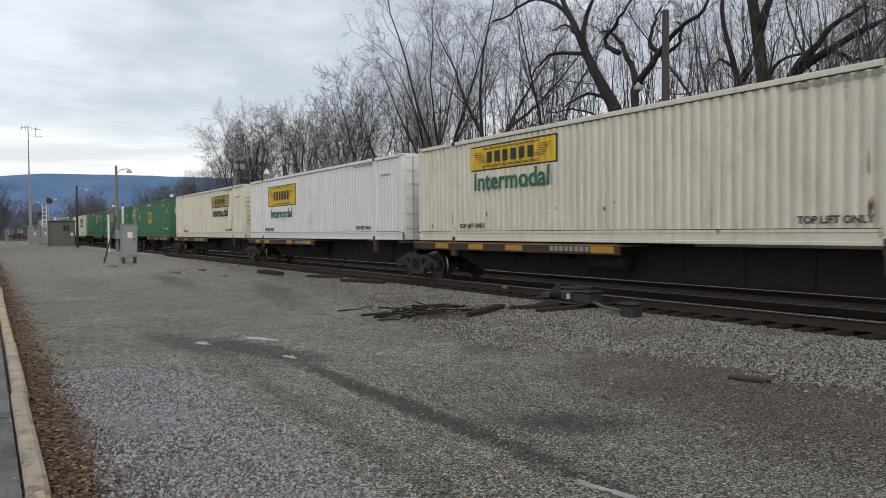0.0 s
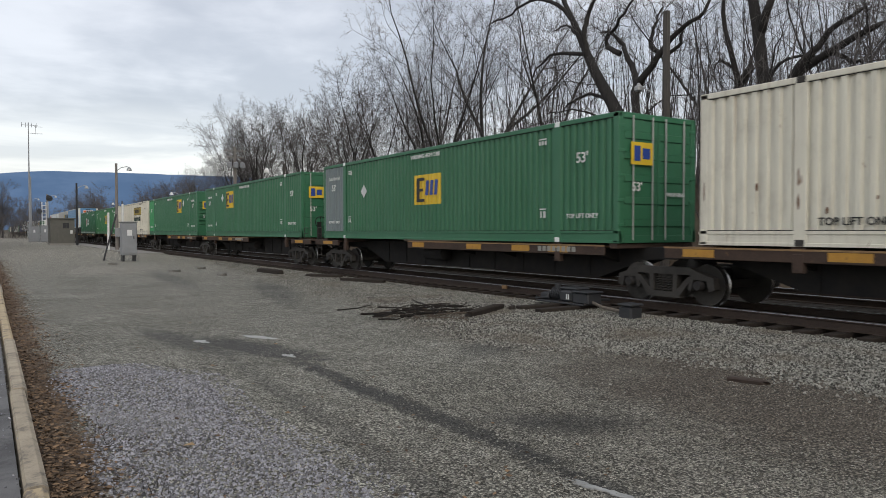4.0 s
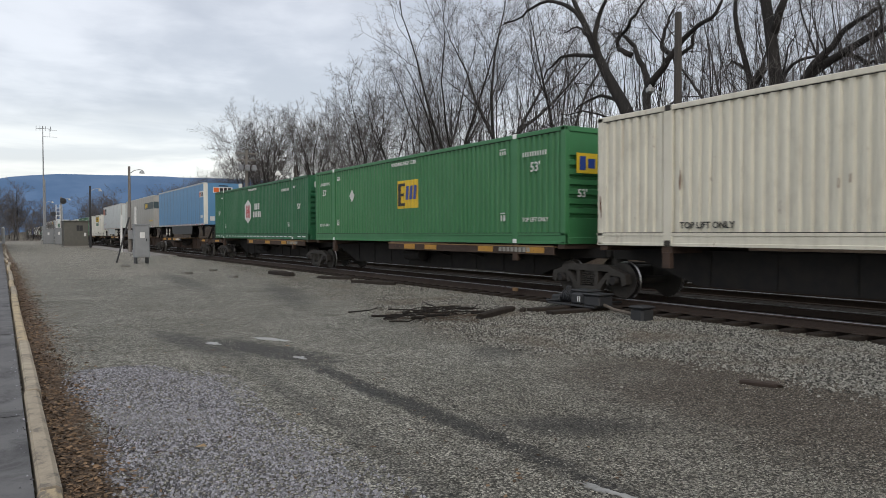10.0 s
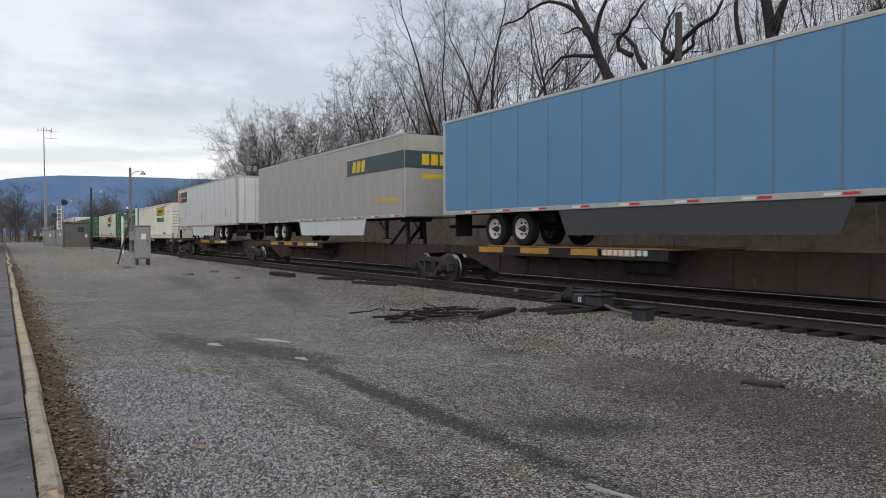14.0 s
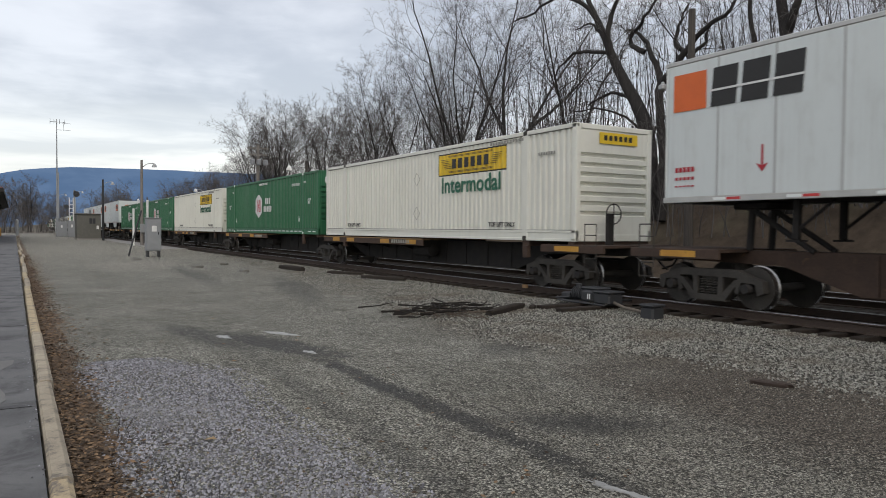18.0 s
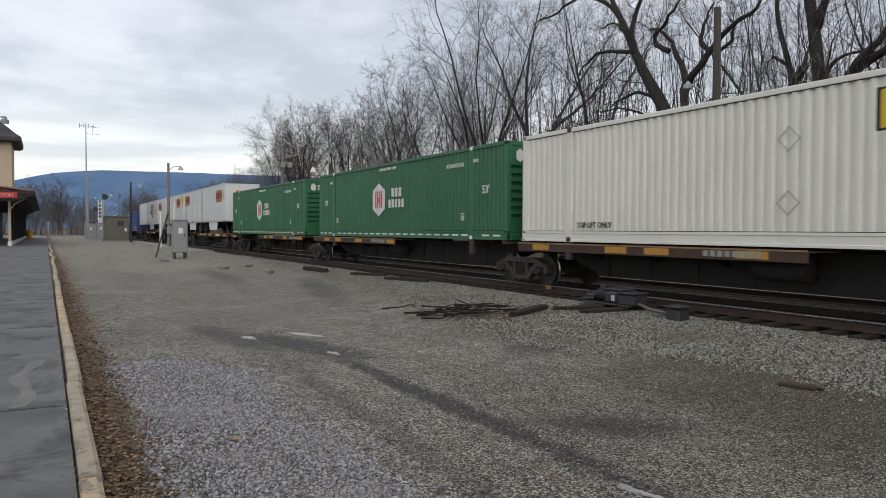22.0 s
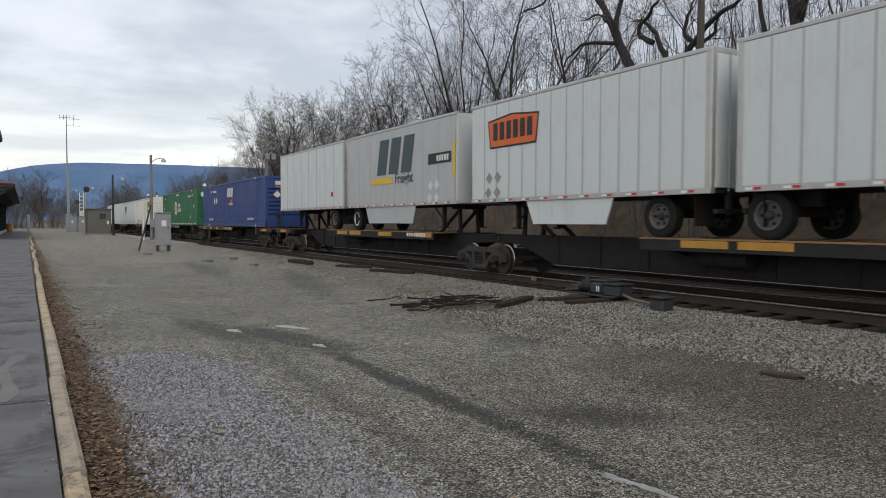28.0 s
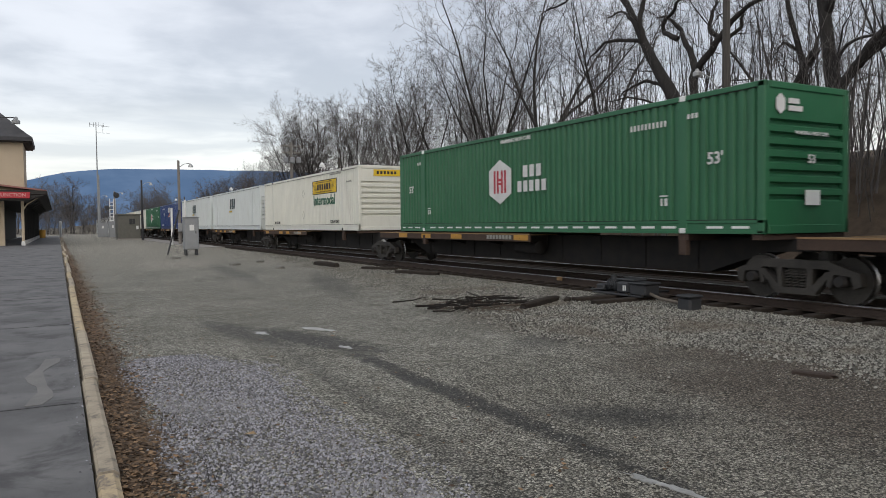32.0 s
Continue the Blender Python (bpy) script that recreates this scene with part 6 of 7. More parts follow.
lump("old_timber", "rotten dark timber sleeper end on the ballast", "timber", 9.65, 28.0, 2.2, 0.26, 0.2, -86, TIMBER, 1)
lump("old_timber", "split dark timber lying on stones", "timber", 8.75, 11.95, 1.75, 0.17, 0.14, 31, TIMBER, 2)
lump("timber_block", "small dark wood block on stones", "timber", 9.6, 12.15, 0.3, 0.12, 0.1, 40, TIMBER, 3)
lump("steel_plate", "rusty scrap plate half sunk in gravel", "scrap", 7.2, 4.85, 0.40, 0.16, 0.06, -70, RAILSIDE, 4)
lump("old_timber", "splintered sleeper piece by the rail", "timber", 10.6, 21.5, 2.0, 0.2, 0.14, -70, TIMBER, 5)
lump("old_timber", "splintered sleeper piece by the rail", "timber", 10.5, 24.5, 1.6, 0.22, 0.12, -60, TIMBER, 6)
for k, (x, y) in enumerate(((5.4, 39.5), (6.6, 31.0), (8.2, 33.0), (7.6, 27.5))):
    lump("broken_stone", "pale lump of broken stone on gravel", "stone", x, y, 0.45, 0.3, 0.12, 30 * k, STONE, 20 + k)


def brush_pile():
    """Dead branches dragged into a low heap, the longest ones bowed and dark."""
    rng = random.Random(8)
    pile = thing("brush_pile", "heap of dead dark branches on the ballast", "brush")
    for k in range(95):
        u, v = rng.gauss(0, 0.42), rng.gauss(0, 0.36)
        x, y = 7.55 + u * 1.0 + v * 0.3, 12.25 + u * 0.5 - v * 1.1
        big = k < 26
        a, l = (rng.gauss(0.35, 0.45), rng.uniform(0.6, 1.35)) if big else (rng.uniform(0, 3.14), rng.uniform(0.15, 0.6))
        z = ground_height(x, y) + rng.uniform(0.02, 0.17 if big else 0.08)
        c, d, bow = math.cos(a), math.sin(a), rng.uniform(-0.16, 0.16) if big else rng.uniform(-0.04, 0.04)
        p = [(x + c * l * t - d * bow * (1 - 4 * t * t), y + d * l * t + c * bow * (1 - 4 * t * t), z + rng.uniform(-0.02, 0.03) + (0.06 * abs(t) if big else 0)) for t in (-0.5, -0.25, 0.0, 0.25, 0.5)]
        r = rng.uniform(0.014, 0.026) if big else rng.uniform(0.006, 0.012)
        part("branch" if big else "stick", Shape().tube(p, [r, r * 0.9, r * 0.75, r * 0.6, r * 0.35], 5), BRANCHDARK if big else DEADWOOD, pile)


BRANCHDARK = surface("dark_dead_branch", (0.030, 0.026, 0.023), (0.018, 0.016, 0.015), rough=0.95, vary=0.5, fine=20, spec=0.2)
BARK = surface("grey_brown_bark", (0.048, 0.045, 0.043), (0.026, 0.024, 0.023), spec=0.2, rough=0.95, fine=40, coarse=4, vary=0.5, bump=0.5, stretch=(2, 2, 0.5))
DEADWOOD = surface("dead_sticks", (0.105, 0.082, 0.064), (0.05, 0.04, 0.033), rough=0.95, vary=0.5, fine=20, spec=0.2, by_object=0.6)
TWIG = surface("twig_bark", (0.135, 0.125, 0.121), (0.080, 0.074, 0.071), rough=0.95, vary=0.4, bump=0.0, spec=0.2)
brush_pile()


def switch_machine():
    """The dark cast point motor: a squat gear case, a finned motor and a contact box between rods, on two long sleepers."""
    m = thing("switch_machine", "dark cast-iron point motor bolted to long sleepers", "switch machine")
    z = -0.02
    for y in (11.43, 12.08):
        part("long_sleeper", Shape().box(9.72, y - 0.11, z - 0.25, 11.75, y + 0.11, z - 0.005, 0.015), TIMBER, m)
    part("base_plate", Shape().box(10.78, 11.2, z, 11.36, 12.75, z + 0.035, 0.008), DARKMETAL, m)
    part("contact_box", Shape().box(10.84, 11.12, z + 0.03, 11.26, 11.60, z + 0.27, 0.03), DARKMETAL, m)
    part("contact_lid", Shape().box(10.81, 11.09, z + 0.27, 11.29, 11.63, z + 0.31, 0.015), DARKMETAL, m)
    part("gear_case", Shape().box(10.88, 11.66, z + 0.03, 11.28, 12.08, z + 0.30, 0.05), DARKMETAL, m)
    part("gear_cover", Shape().box(10.92, 11.55, z + 0.31, 11.34, 12.12, z + 0.36, 0.02), DARKMETAL, m)
    part("motor", Shape().turned([(12.12, 0.10), (12.14, 0.13), (12.46, 0.13), (12.50, 0.09)], "y", (11.08, 0, z + 0.19), 16), DARKMETAL, m)
    for k in range(5):
        part("motor_fin", Shape().turned([(12.17 + k * 0.06, 0.148), (12.19 + k * 0.06, 0.148)], "y", (11.08, 0, z + 0.19), 16), DARKMETAL, m)
    part("end_case", Shape().box(10.92, 12.5, z + 0.03, 11.22, 12.78, z + 0.20, 0.03), DARKMETAL, m)
    part("hand_crank_cap", Shape().turned([(z + 0.30, 0.07), (z + 0.40, 0.07), (z + 0.42, 0.03)], "z", (11.05, 12.30, 0), 12), DARKMETAL, m)
    for y in (11.74, 11.80):
        part("lid_handle", Shape().box(10.868, y, z + 0.10, 10.876, y + 0.035, z + 0.22), LOGOWHITE, m, "white reflective tag")
    for y, x in ((11.16, 10.83), (11.56, 10.83), (11.16, 11.27), (11.56, 11.27), (11.7, 10.87), (12.02, 10.87)):
        part("bolt", Shape().turned([(z + 0.03, 0.022), (z + 0.065, 0.022), (z + 0.07, 0.01)], "z", (x - 0.03, y, 0), 6), CASTSTEEL, m)
    part("throw_rod", Shape().tube([(11.2, 11.8, z + 0.07), (12.2, 11.8, z + 0.02)], 0.03, 8), DARKMETAL, m)
    part("detector_rod", Shape().tube([(11.2, 12.35, z + 0.07), (12.2, 12.3, z + 0.02)], 0.025, 8), DARKMETAL, m)
    part("crank_rod", Shape().tube([(10.9, 12.45, z + 0.10), (10.8, 12.8, z + 0.06), (11.1, 13.1, z + 0.05)], 0.022, 8), DARKMETAL, m)
    part("conduit", Shape().tube([(11.0, 11.15, z + 0.08), (10.86, 10.7, z + 0.02), (10.68, 9.9, z + 0.0)], 0.035, 8), POLEWOOD, m)
    j = thing("junction_box", "small dark metal junction box beside the track", "junction box", pose(0.1, -0.02, -0.13))
    part("case", Shape().box(10.36, 9.58, -0.04, 10.70, 9.92, 0.26, 0.04), DARKMETAL, j)
    part("lid", Shape().box(10.34, 9.56, 0.26, 10.72, 9.94, 0.31, 0.02), DARKMETAL, j)


switch_machine()
solid("rail_joint_tag", Shape().box(12.06, 15.55, 0.0, 12.12, 15.75, 0.10, 0.01), DECKTAN, "small tan tag clipped to the rail", "tag")
solid("crossing_slab", Shape().box(9.6, 58, -0.3, 11.62, 112, -0.07), surface("pale_concrete", (0.30, 0.29, 0.275), rough=0.9, fine=30, vary=0.4, bump=0.3), "pale concrete service strip beside the track", "pavement", kind="structure")


POLEGREY = surface("silvered_pole", (0.21, 0.195, 0.18), (0.14, 0.13, 0.12), rough=0.9, vary=0.4, stretch=(6, 6, 0.5))


def street_light(x, y, h, arm, toward, wood=True, label="weathered wooden pole with a small arm lamp"):
    p = thing("lamp_pole", label, "lamp pole", pose(x, y, ground_height(x, y)))
    part("pole", Shape().tube([(0, 0, -0.1), (0, 0, h)], [0.16, 0.11], 10), POLEGREY if wood else GALV, p)
    a = [(0, 0, h - 0.7), (arm * 0.4 * toward, 0, h - 0.35), (arm * 0.8 * toward, 0, h - 0.25), (arm * toward, 0, h - 0.3)]
    bracket = part("arm", Shape().tube(a, 0.035, 6), GALV, p)
    part("lamp_head", Shape().turned([(h - 0.62, 0.06), (h - 0.6, 0.24), (h - 0.45, 0.2), (h - 0.3, 0.08), (h - 0.25, 0.05)], "z", (arm * toward, 0, 0), 12), GALV, bracket)
    return p


lamp_a = street_light(10.1, 70.9, 7.9, 1.1, 1)
part("meter_box", Shape().box(-0.2, -0.4, 1.2, 0.2, -0.2, 2.0, 0.03), GREYBOX, lamp_a)
for dx in (-0.75, 0.45):
    part("conduit", Shape().tube([(dx, -0.3, 0), (dx, -0.3, 3.4 if dx < 0 else 4.2)], 0.10, 8), LOGOWHITE, lamp_a, "white conduit post")
solid("leaning_brace", Shape().tube([(5.75, 45.5, -0.1), (6.5, 45.8, 2.6)], 0.05, 8), DARKMETAL, "dark leaning steel brace", "brace")
second_lamp = street_light(9.44, 97.8, 7.6, 1.1, 1)
for piece in second_lamp.children:
    if piece.name.startswith("pole"):
        piece.data.materials[0] = DARKMETAL
street_light(9.6, 150, 8.6, 1.4, 1)
street_light(8.2, 175, 9.0, 1.4, 1)


def cabinet(name, label, x, y, w, d, h, legs=0.0, paint=None):
    paint = paint or GREYBOX
    c = thing(name, label, "cabinet", pose(x, y, ground_height(x, y)))
    part("case", Shape().box(-w / 2, -d / 2, legs, w / 2, d / 2, legs + h, 0.03), paint, c)
    part("lid", Shape().box(-w / 2 - 0.04, -d / 2 - 0.04, legs + h, w / 2 + 0.04, d / 2 + 0.04, legs + h + 0.06, 0.02), paint, c)
    door = part("door", Shape().box(-w / 2 + 0.06, -d / 2 - 0.025, legs + 0.1, w / 2 - 0.06, -d / 2, legs + h - 0.1, 0.01), paint, c)
    part("handle", Shape().box(w / 2 - 0.2, -d / 2 - 0.06, legs + h * 0.5, w / 2 - 0.15, -d / 2 - 0.02, legs + h * 0.5 + 0.16, 0.01), DARKMETAL, door)
    part("notice", Shape().box(-0.12, -d / 2 - 0.03, legs + h * 0.6, 0.14, -d / 2 - 0.026, legs + h * 0.78), LOGOWHITE, door)
    if legs:
        for dx in (-w / 2 + 0.1, w / 2 - 0.1):
            part("leg", Shape().box(dx - 0.05, -d / 2 + 0.05, -0.05, dx + 0.05, d / 2 - 0.05, legs), DARKMETAL, c)
    return c


cabinet("signal_cabinet", "tall grey steel trackside signal cabinet on legs", 6.85, 43.9, 0.80, 0.75, 1.85, 0.35)
for k, (x, y, w, h) in enumerate(((6.75, 136, 1.6, 2.5), (8.0, 131, 1.2, 2.6))):
    cabinet("equipment_cabinet", "grey trackside equipment cabinet with a white notice", x, y, w, 1.2, h)


def relay_house():
    h = thing("relay_house", "olive-grey metal relay house with a flat roof", "hut", pose(8.35, 106, 0) @ Matrix.Diagonal((0.8, 1, 1, 1)))
    hut = surface("olive_grey_metal", (0.135, 0.132, 0.115), (0.10, 0.10, 0.088), rough=0.7, vary=0.4)
    part("wall", Shape().box(-1.75, -2.2, -0.1, 1.75, 2.2, 3.2, 0.03), hut, h)
    part("roof", Shape().box(-1.9, -2.35, 3.2, 1.9, 2.35, 3.34, 0.03), hut, h)
    win = part("window", Shape().box(0.05, -2.24, 2.0, 0.95, -2.2, 2.7, 0.01), DARKMETAL, h, "dark barred window")
    part("window_frame", Shape().box(0.0, -2.26, 1.94, 1.0, -2.24, 2.0).box(0.0, -2.26, 2.7, 1.0, -2.24, 2.76).box(0.48, -2.26, 2.0, 0.52, -2.24, 2.7), hut, win)
    part("door", Shape().box(-1.5, -2.25, 0.0, -0.6, -2.2, 2.1, 0.01), hut, h)
    part("notice", Shape().box(1.1, -2.24, 1.3, 1.45, -2.2, 1.75), LOGOWHITE, h)
    part("base", Shape().box(-1.9, -2.4, -0.2, 1.9, 2.4, 0.05), surface("hut_base", (0.3, 0.29, 0.27), rough=0.9), h)


relay_house()


def radio_mast():
    m = thing("radio_mast", "tall slender galvanised radio mast with aerials", "mast", pose(7.05, 156, 0))
    part("pole", Shape().tube([(0, 0, 0), (0, 0, 11), (0, 0, 22.2)], [0.17, 0.13, 0.07], 10), GREYBOX, m)
    part("lower_sleeve", Shape().tube([(0.22, 0, 0), (0.22, 0, 12)], [0.16, 0.12], 8), GREYBOX, m)
    part("crossbar", Shape().tube([(-1.1, 0, 21.7), (1.5, 0, 21.7)], 0.035, 6), DARKMETAL, m)
    for x in (-1.1, -0.45, 0.5, 1.3):
        part("aerial", Shape().tube([(x, 0, 21.3), (x, 0, 22.2)], 0.035, 6), DARKMETAL, m)
    part("side_array", Shape().tube([(1.2, 0, 21.7), (1.2, 0, 20.1)], 0.035, 6).tube([(0.9, 0, 20.2), (2.4, 0, 20.2)], 0.03, 6).tube([(0.9, 0, 21.5), (2.4, 0, 21.5)], 0.03, 6), GREYBOX, m)
    part("dipole", Shape().tube([(0.05, 0, 20.2), (1.2, 0, 20.2)], 0.03, 6), GREYBOX, m)


radio_mast()


def rail_signal():
    s = thing("rail_signal", "trackside signal mast with a round dark head", "signal", pose(8.95, 138, 0))
    part("mast", Shape().tube([(0, 0, 0), (0, 0, 6.6)], 0.09, 8), GALV, s)
    lad = Shape()
    for dx in (-0.9, -0.3):
        lad.tube([(dx, -0.15, 0.3), (dx, -0.15, 6.6)], 0.07, 6)
    for i in range(9):
        lad.tube([(-0.9, -0.15, 0.8 + i * 0.65), (-0.3, -0.15, 0.8 + i * 0.65)], 0.055, 6)
    part("ladder", lad, LOGOWHITE, s, "white access ladder")
    for z, y in ((7.2, -0.1),):
        head = part("signal_head", Shape().turned([(-0.12, 0.05), (-0.12, 0.50), (0.02, 0.50), (0.1, 0.3)], "y", (0.2, -0.2, z), 20), DARKMETAL, s, "round black signal head")
        part("hood", Shape().turned([(-0.55, 0.27), (-0.12, 0.3)], "y", (0, -0.2, z + 0.28), 12), DARKMETAL, head)
    part("second_head", Shape().turned([(-0.12, 0.05), (-0.12, 0.4), (0.02, 0.4)], "y", (-1.3, -0.2, 5.0), 18), DARKMETAL, s)


rail_signal()


def utility_pole():
    u = thing("utility_pole", "grey utility pole with crossarms and transformers", "utility pole", pose(20.0, 67.65, ground_height(20.0, 67.65) - 0.2) @ Matrix.Scale(1.13, 4))
    part("pole", Shape().tube([(0, 0, -0.2), (0, 0, 8.6)], [0.17, 0.12], 10), POLEGREY, u)
    for z, w in ((8.3, 0.9), (7.75, 0.8)):
        arm = part("crossarm", Shape().box(-w, -0.06, z - 0.06, w, 0.06, z + 0.06, 0.01), POLEGREY, u)
        for x in (-w + 0.1, -0.45, 0.45, w - 0.1):
            part("insulator", Shape().turned([(z + 0.06, 0.03), (z + 0.12, 0.06), (z + 0.2, 0.03)], "z", (x, 0, 0), 8), GREYBOX, arm)
    for x in (-0.55, 0.0, 0.55):
        part("transformer", Shape().turned([(6.85, 0.16), (6.9, 0.2), (7.25, 0.2), (7.3, 0.14), (7.34, 0.05)], "z", (x, -0.3, 0), 16), GREYBOX, u)


utility_pole()


POLEDARK = surface("dark_weathered_pole", (0.085, 0.076, 0.068), (0.05, 0.046, 0.042), rough=0.9, vary=0.5, stretch=(6, 6, 0.5), fine=20)


def yard_light(x, y, zbase, h, arm, label="arm lamp on a wooden pole behind the track"):
    p = thing("yard_light", label, "lamp pole", pose(x, y, zbase))
    part("pole", Shape().tube([(0, 0, -0.2), (0, 0, h)], [0.17, 0.12], 10), POLEDARK, p)
    return p


tall_pole = yard_light(20.2, 16.9, ground_height(20.2, 16.9), 9.3 - ground_height(20.2, 16.9), 0, "dark wooden pole with a floodlight among trees")
lamp_arm = part("arm", Shape().tube([(0, 0, 5.3), (-0.55, 0.22, 6.1), (-0.95, 0.34, 6.3)], 0.03, 6), GALV, tall_pole)
part("floodlight", Shape().box(-1.16, 0.2, 6.08, -0.92, 0.44, 6.28, 0.04).turned([(6.28, 0.07), (6.34, 0.06), (6.37, 0.03)], "z", (-1.04, 0.32, 0), 10), GALV, lamp_arm, "grey floodlight head")
for (x, y, zl) in ((20.5, 60.1, 6.95), (20.4, 97.0, 6.6), (20.6, 149.0, 7.0)):
    p = yard_light(x + 1.6, y, ground_height(x + 1.6, y), zl - 1.2, 0)
    z0 = zl - ground_height(x + 1.6, y)
    arm = part("arm", Shape().tube([(0, 0, z0 - 1.4), (-0.5, 0, z0 - 0.3), (-1.1, 0, z0 + 0.05), (-1.6, 0, z0)], 0.035, 6), GALV, p)
    part("lamp_head", Shape().turned([(z0 - 0.3, 0.05), (z0 - 0.28, 0.26), (z0 - 0.1, 0.22), (z0 + 0.12, 0.06)], "z", (-1.6, 0, 0), 12), LOGOWHITE, arm, "pale lamp head")


def station():
    """The station: a cream tower with a flared slate roof, over a platform canopy on posts."""
    st = thing("station_building", "cream station building with a flared grey roof and platform canopy", "building", pose(-0.75, 75.6, 0))
    stucco = surface("cream_stucco", (0.46, 0.385, 0.285), (0.39, 0.325, 0.245), rough=0.9, fine=30, coarse=0.8, vary=0.35)
    slate = surface("slate_roof", (0.045, 0.047, 0.052), (0.065, 0.065, 0.07), rough=0.8, fine=12, vary=0.5)
    trim = surface("maroon_trim", (0.16, 0.045, 0.04), rough=0.6, vary=0.3)
    redtin = surface("red_tin_roof", (0.28, 0.12, 0.10), (0.22, 0.10, 0.09), rough=0.7, vary=0.4)
    # near-black of fascia and window, also painted for shade under eaves and canopy
    dark = surface("canopy_shade_black", (0.03, 0.028, 0.026), rough=0.9)
    part("tower_wall", Shape().box(-10.0, 0.0, 5.0, -1.9, 7, 9.4), stucco, st)
    part("corner_board", Shape().box(-2.0, -0.02, 5.0, -1.88, 0.12, 9.35), stucco, st)
    def ring(e, z):
        return [(-10 - e, 0 - e, z), (-1.9 + e, 0 - e, z), (-1.9 + e, 7 + e, z), (-10 - e, 7 + e, z)]
    part("roof", Shape().loft([ring(0.75, 9.5), ring(0.8, 9.85), ring(0.35, 10.2), ring(-0.4, 10.9), ring(-1.5, 12.0), ring(-3.0, 13.3)]), slate, st, "flared dark slate roof")
    part("eave_soffit", Shape().box(-10.6, -0.6, 9.38, -1.3, 7.6, 9.5), dark, st)
    win = part("window", Shape().box(-5.1, -0.04, 6.4, -4.1, 0.0, 8.4), dark, st, "tall dark window")
    part("window_frame", Shape().box(-5.25, -0.08, 8.4, -3.95, 0.0, 8.6).box(-5.25, -0.07, 6.3, -5.1, 0, 8.4).box(-4.1, -0.07, 6.3, -3.95, 0, 8.4).box(-5.25, -0.09, 6.2, -3.95, 0, 6.32), trim, win)
    part("canopy_roof", Shape().prism([(-12, 5.95), (-4.5, 5.62), (-0.09, 5.05), (-0.09, 4.93), (-4.5, 5.45), (-12, 5.8)], -1.5, 62, "y"), redtin, st, "pale red tin canopy roof")
    part("canopy_fascia", Shape().box(-12, -1.55, 4.65, -0.11, -1.5, 5.0), dark, st)
    part("canopy_side", Shape().prism([(-0.15, 4.95), (-0.05, 4.95), (-0.05, 4.6), (-0.15, 4.6)], -1.5, 62, "y"), dark, st)
    part("canopy_soffit", Shape().prism([(-12, 4.4), (-1.8, 4.05), (-0.15, 4.62), (-12, 4.62)], -1.5, 62, "y"), dark, st)
    part("lower_wall", Shape().box(-12, 3.0, 0.0, -5.4, 60, 5.0), dark, st)
    part("wall_pier", Shape().box(-4.6, 1.0, 0.0, -3.6, 2.0, 5.0), stucco, st)
    part("waiting_room_front", Shape().box(-5.42, 2.0, 0.0, -5.3, 60, 4.4), dark, st, "dark glazed front")
    for i in range(10):
        y = 0.0 + i * 6.2
        # posts past the first are painted dark for the canopy's shade
        post = part("canopy_post", Shape().box(-2.2, y - 0.1, 0.35, -1.97, y + 0.1, 4.3, 0.02), stucco if i == 0 else dark, st)
        part("post_foot", Shape().box(-2.25, y - 0.15, 0.0, -1.92, y + 0.15, 0.4, 0.02), LOGOWHITE, post, "white-painted foot")
        part("brace", Shape().tube([(-2.09, y, 3.2), (-1.7, y, 3.8), (-0.8, y, 4.4)], 0.06, 6), stucco if i == 0 else dark, post)
    part("sign_board", Shape().box(-6.5, -1.62, 4.28, -1.41, -1.56, 4.84, 0.01), LOGORED, st, "red name board with pale lettering")
    letters_on_end("sign_word", "JUNCTION", 0.42, surface("sign_pink", (0.55, 0.3, 0.3), rough=0.6), st, -2.75, -1.63, 4.56)
    lamp = part("roof_lamp_arm", Shape().tube([(-6.0, 0.6, 11.0), (-4.0, -0.5, 11.5), (-2.4, -0.7, 11.55)], 0.05, 6), DARKMETAL, st)
    part("roof_lamp", Shape().turned([(11.0, 0.34), (11.28, 0.34), (11.36, 0.2), (11.55, 0.16), (11.64, 0.06)], "z", (-2.35, -0.7, 0), 12), GREYBOX, lamp)


station()


def litter_bin(x, y):
    b = thing("litter_bin", "yellow platform litter drum", "bin", pose(x, y, 0))
    part("drum", Shape().turned([(0, 0.42), (0.05, 0.45), (1.15, 0.47), (1.2, 0.44)], "z", (0, 0, 0), 16), SILLYELLOW, b)
    part("rim", Shape().turned([(1.18, 0.47), (1.26, 0.47)], "z", (0, 0, 0), 16), SILLYELLOW, b)


litter_bin(-2.3, 132)
solid("bollard", Shape().turned([(0, 0.22), (2.6, 0.22), (2.75, 0.12)], "z", (0.35, 138, 0), 12), GALV, "pale grey steel bollard on the platform end", "bollard")


def far_hut(x, y, w, h, label):
    h0 = thing("far_shed", label, "shed", pose(x, y, 0))
    part("wall", Shape().box(-w / 2, 0, -0.2, w / 2, 9, h), VANWHITE, h0)
    part("roof", Shape().prism([(-w / 2 - 0.3, h), (w / 2 + 0.3, h), (0, h + 1.3)], -0.3, 9.3, "y"), surface("shed_roof", (0.3, 0.32, 0.33), rough=0.7), h0)


far_hut(14.0, 215, 9, 3.6, "small white shed with a pale roof")
far_hut(24.0, 240, 12, 4.2, "long white shed with a pale roof")


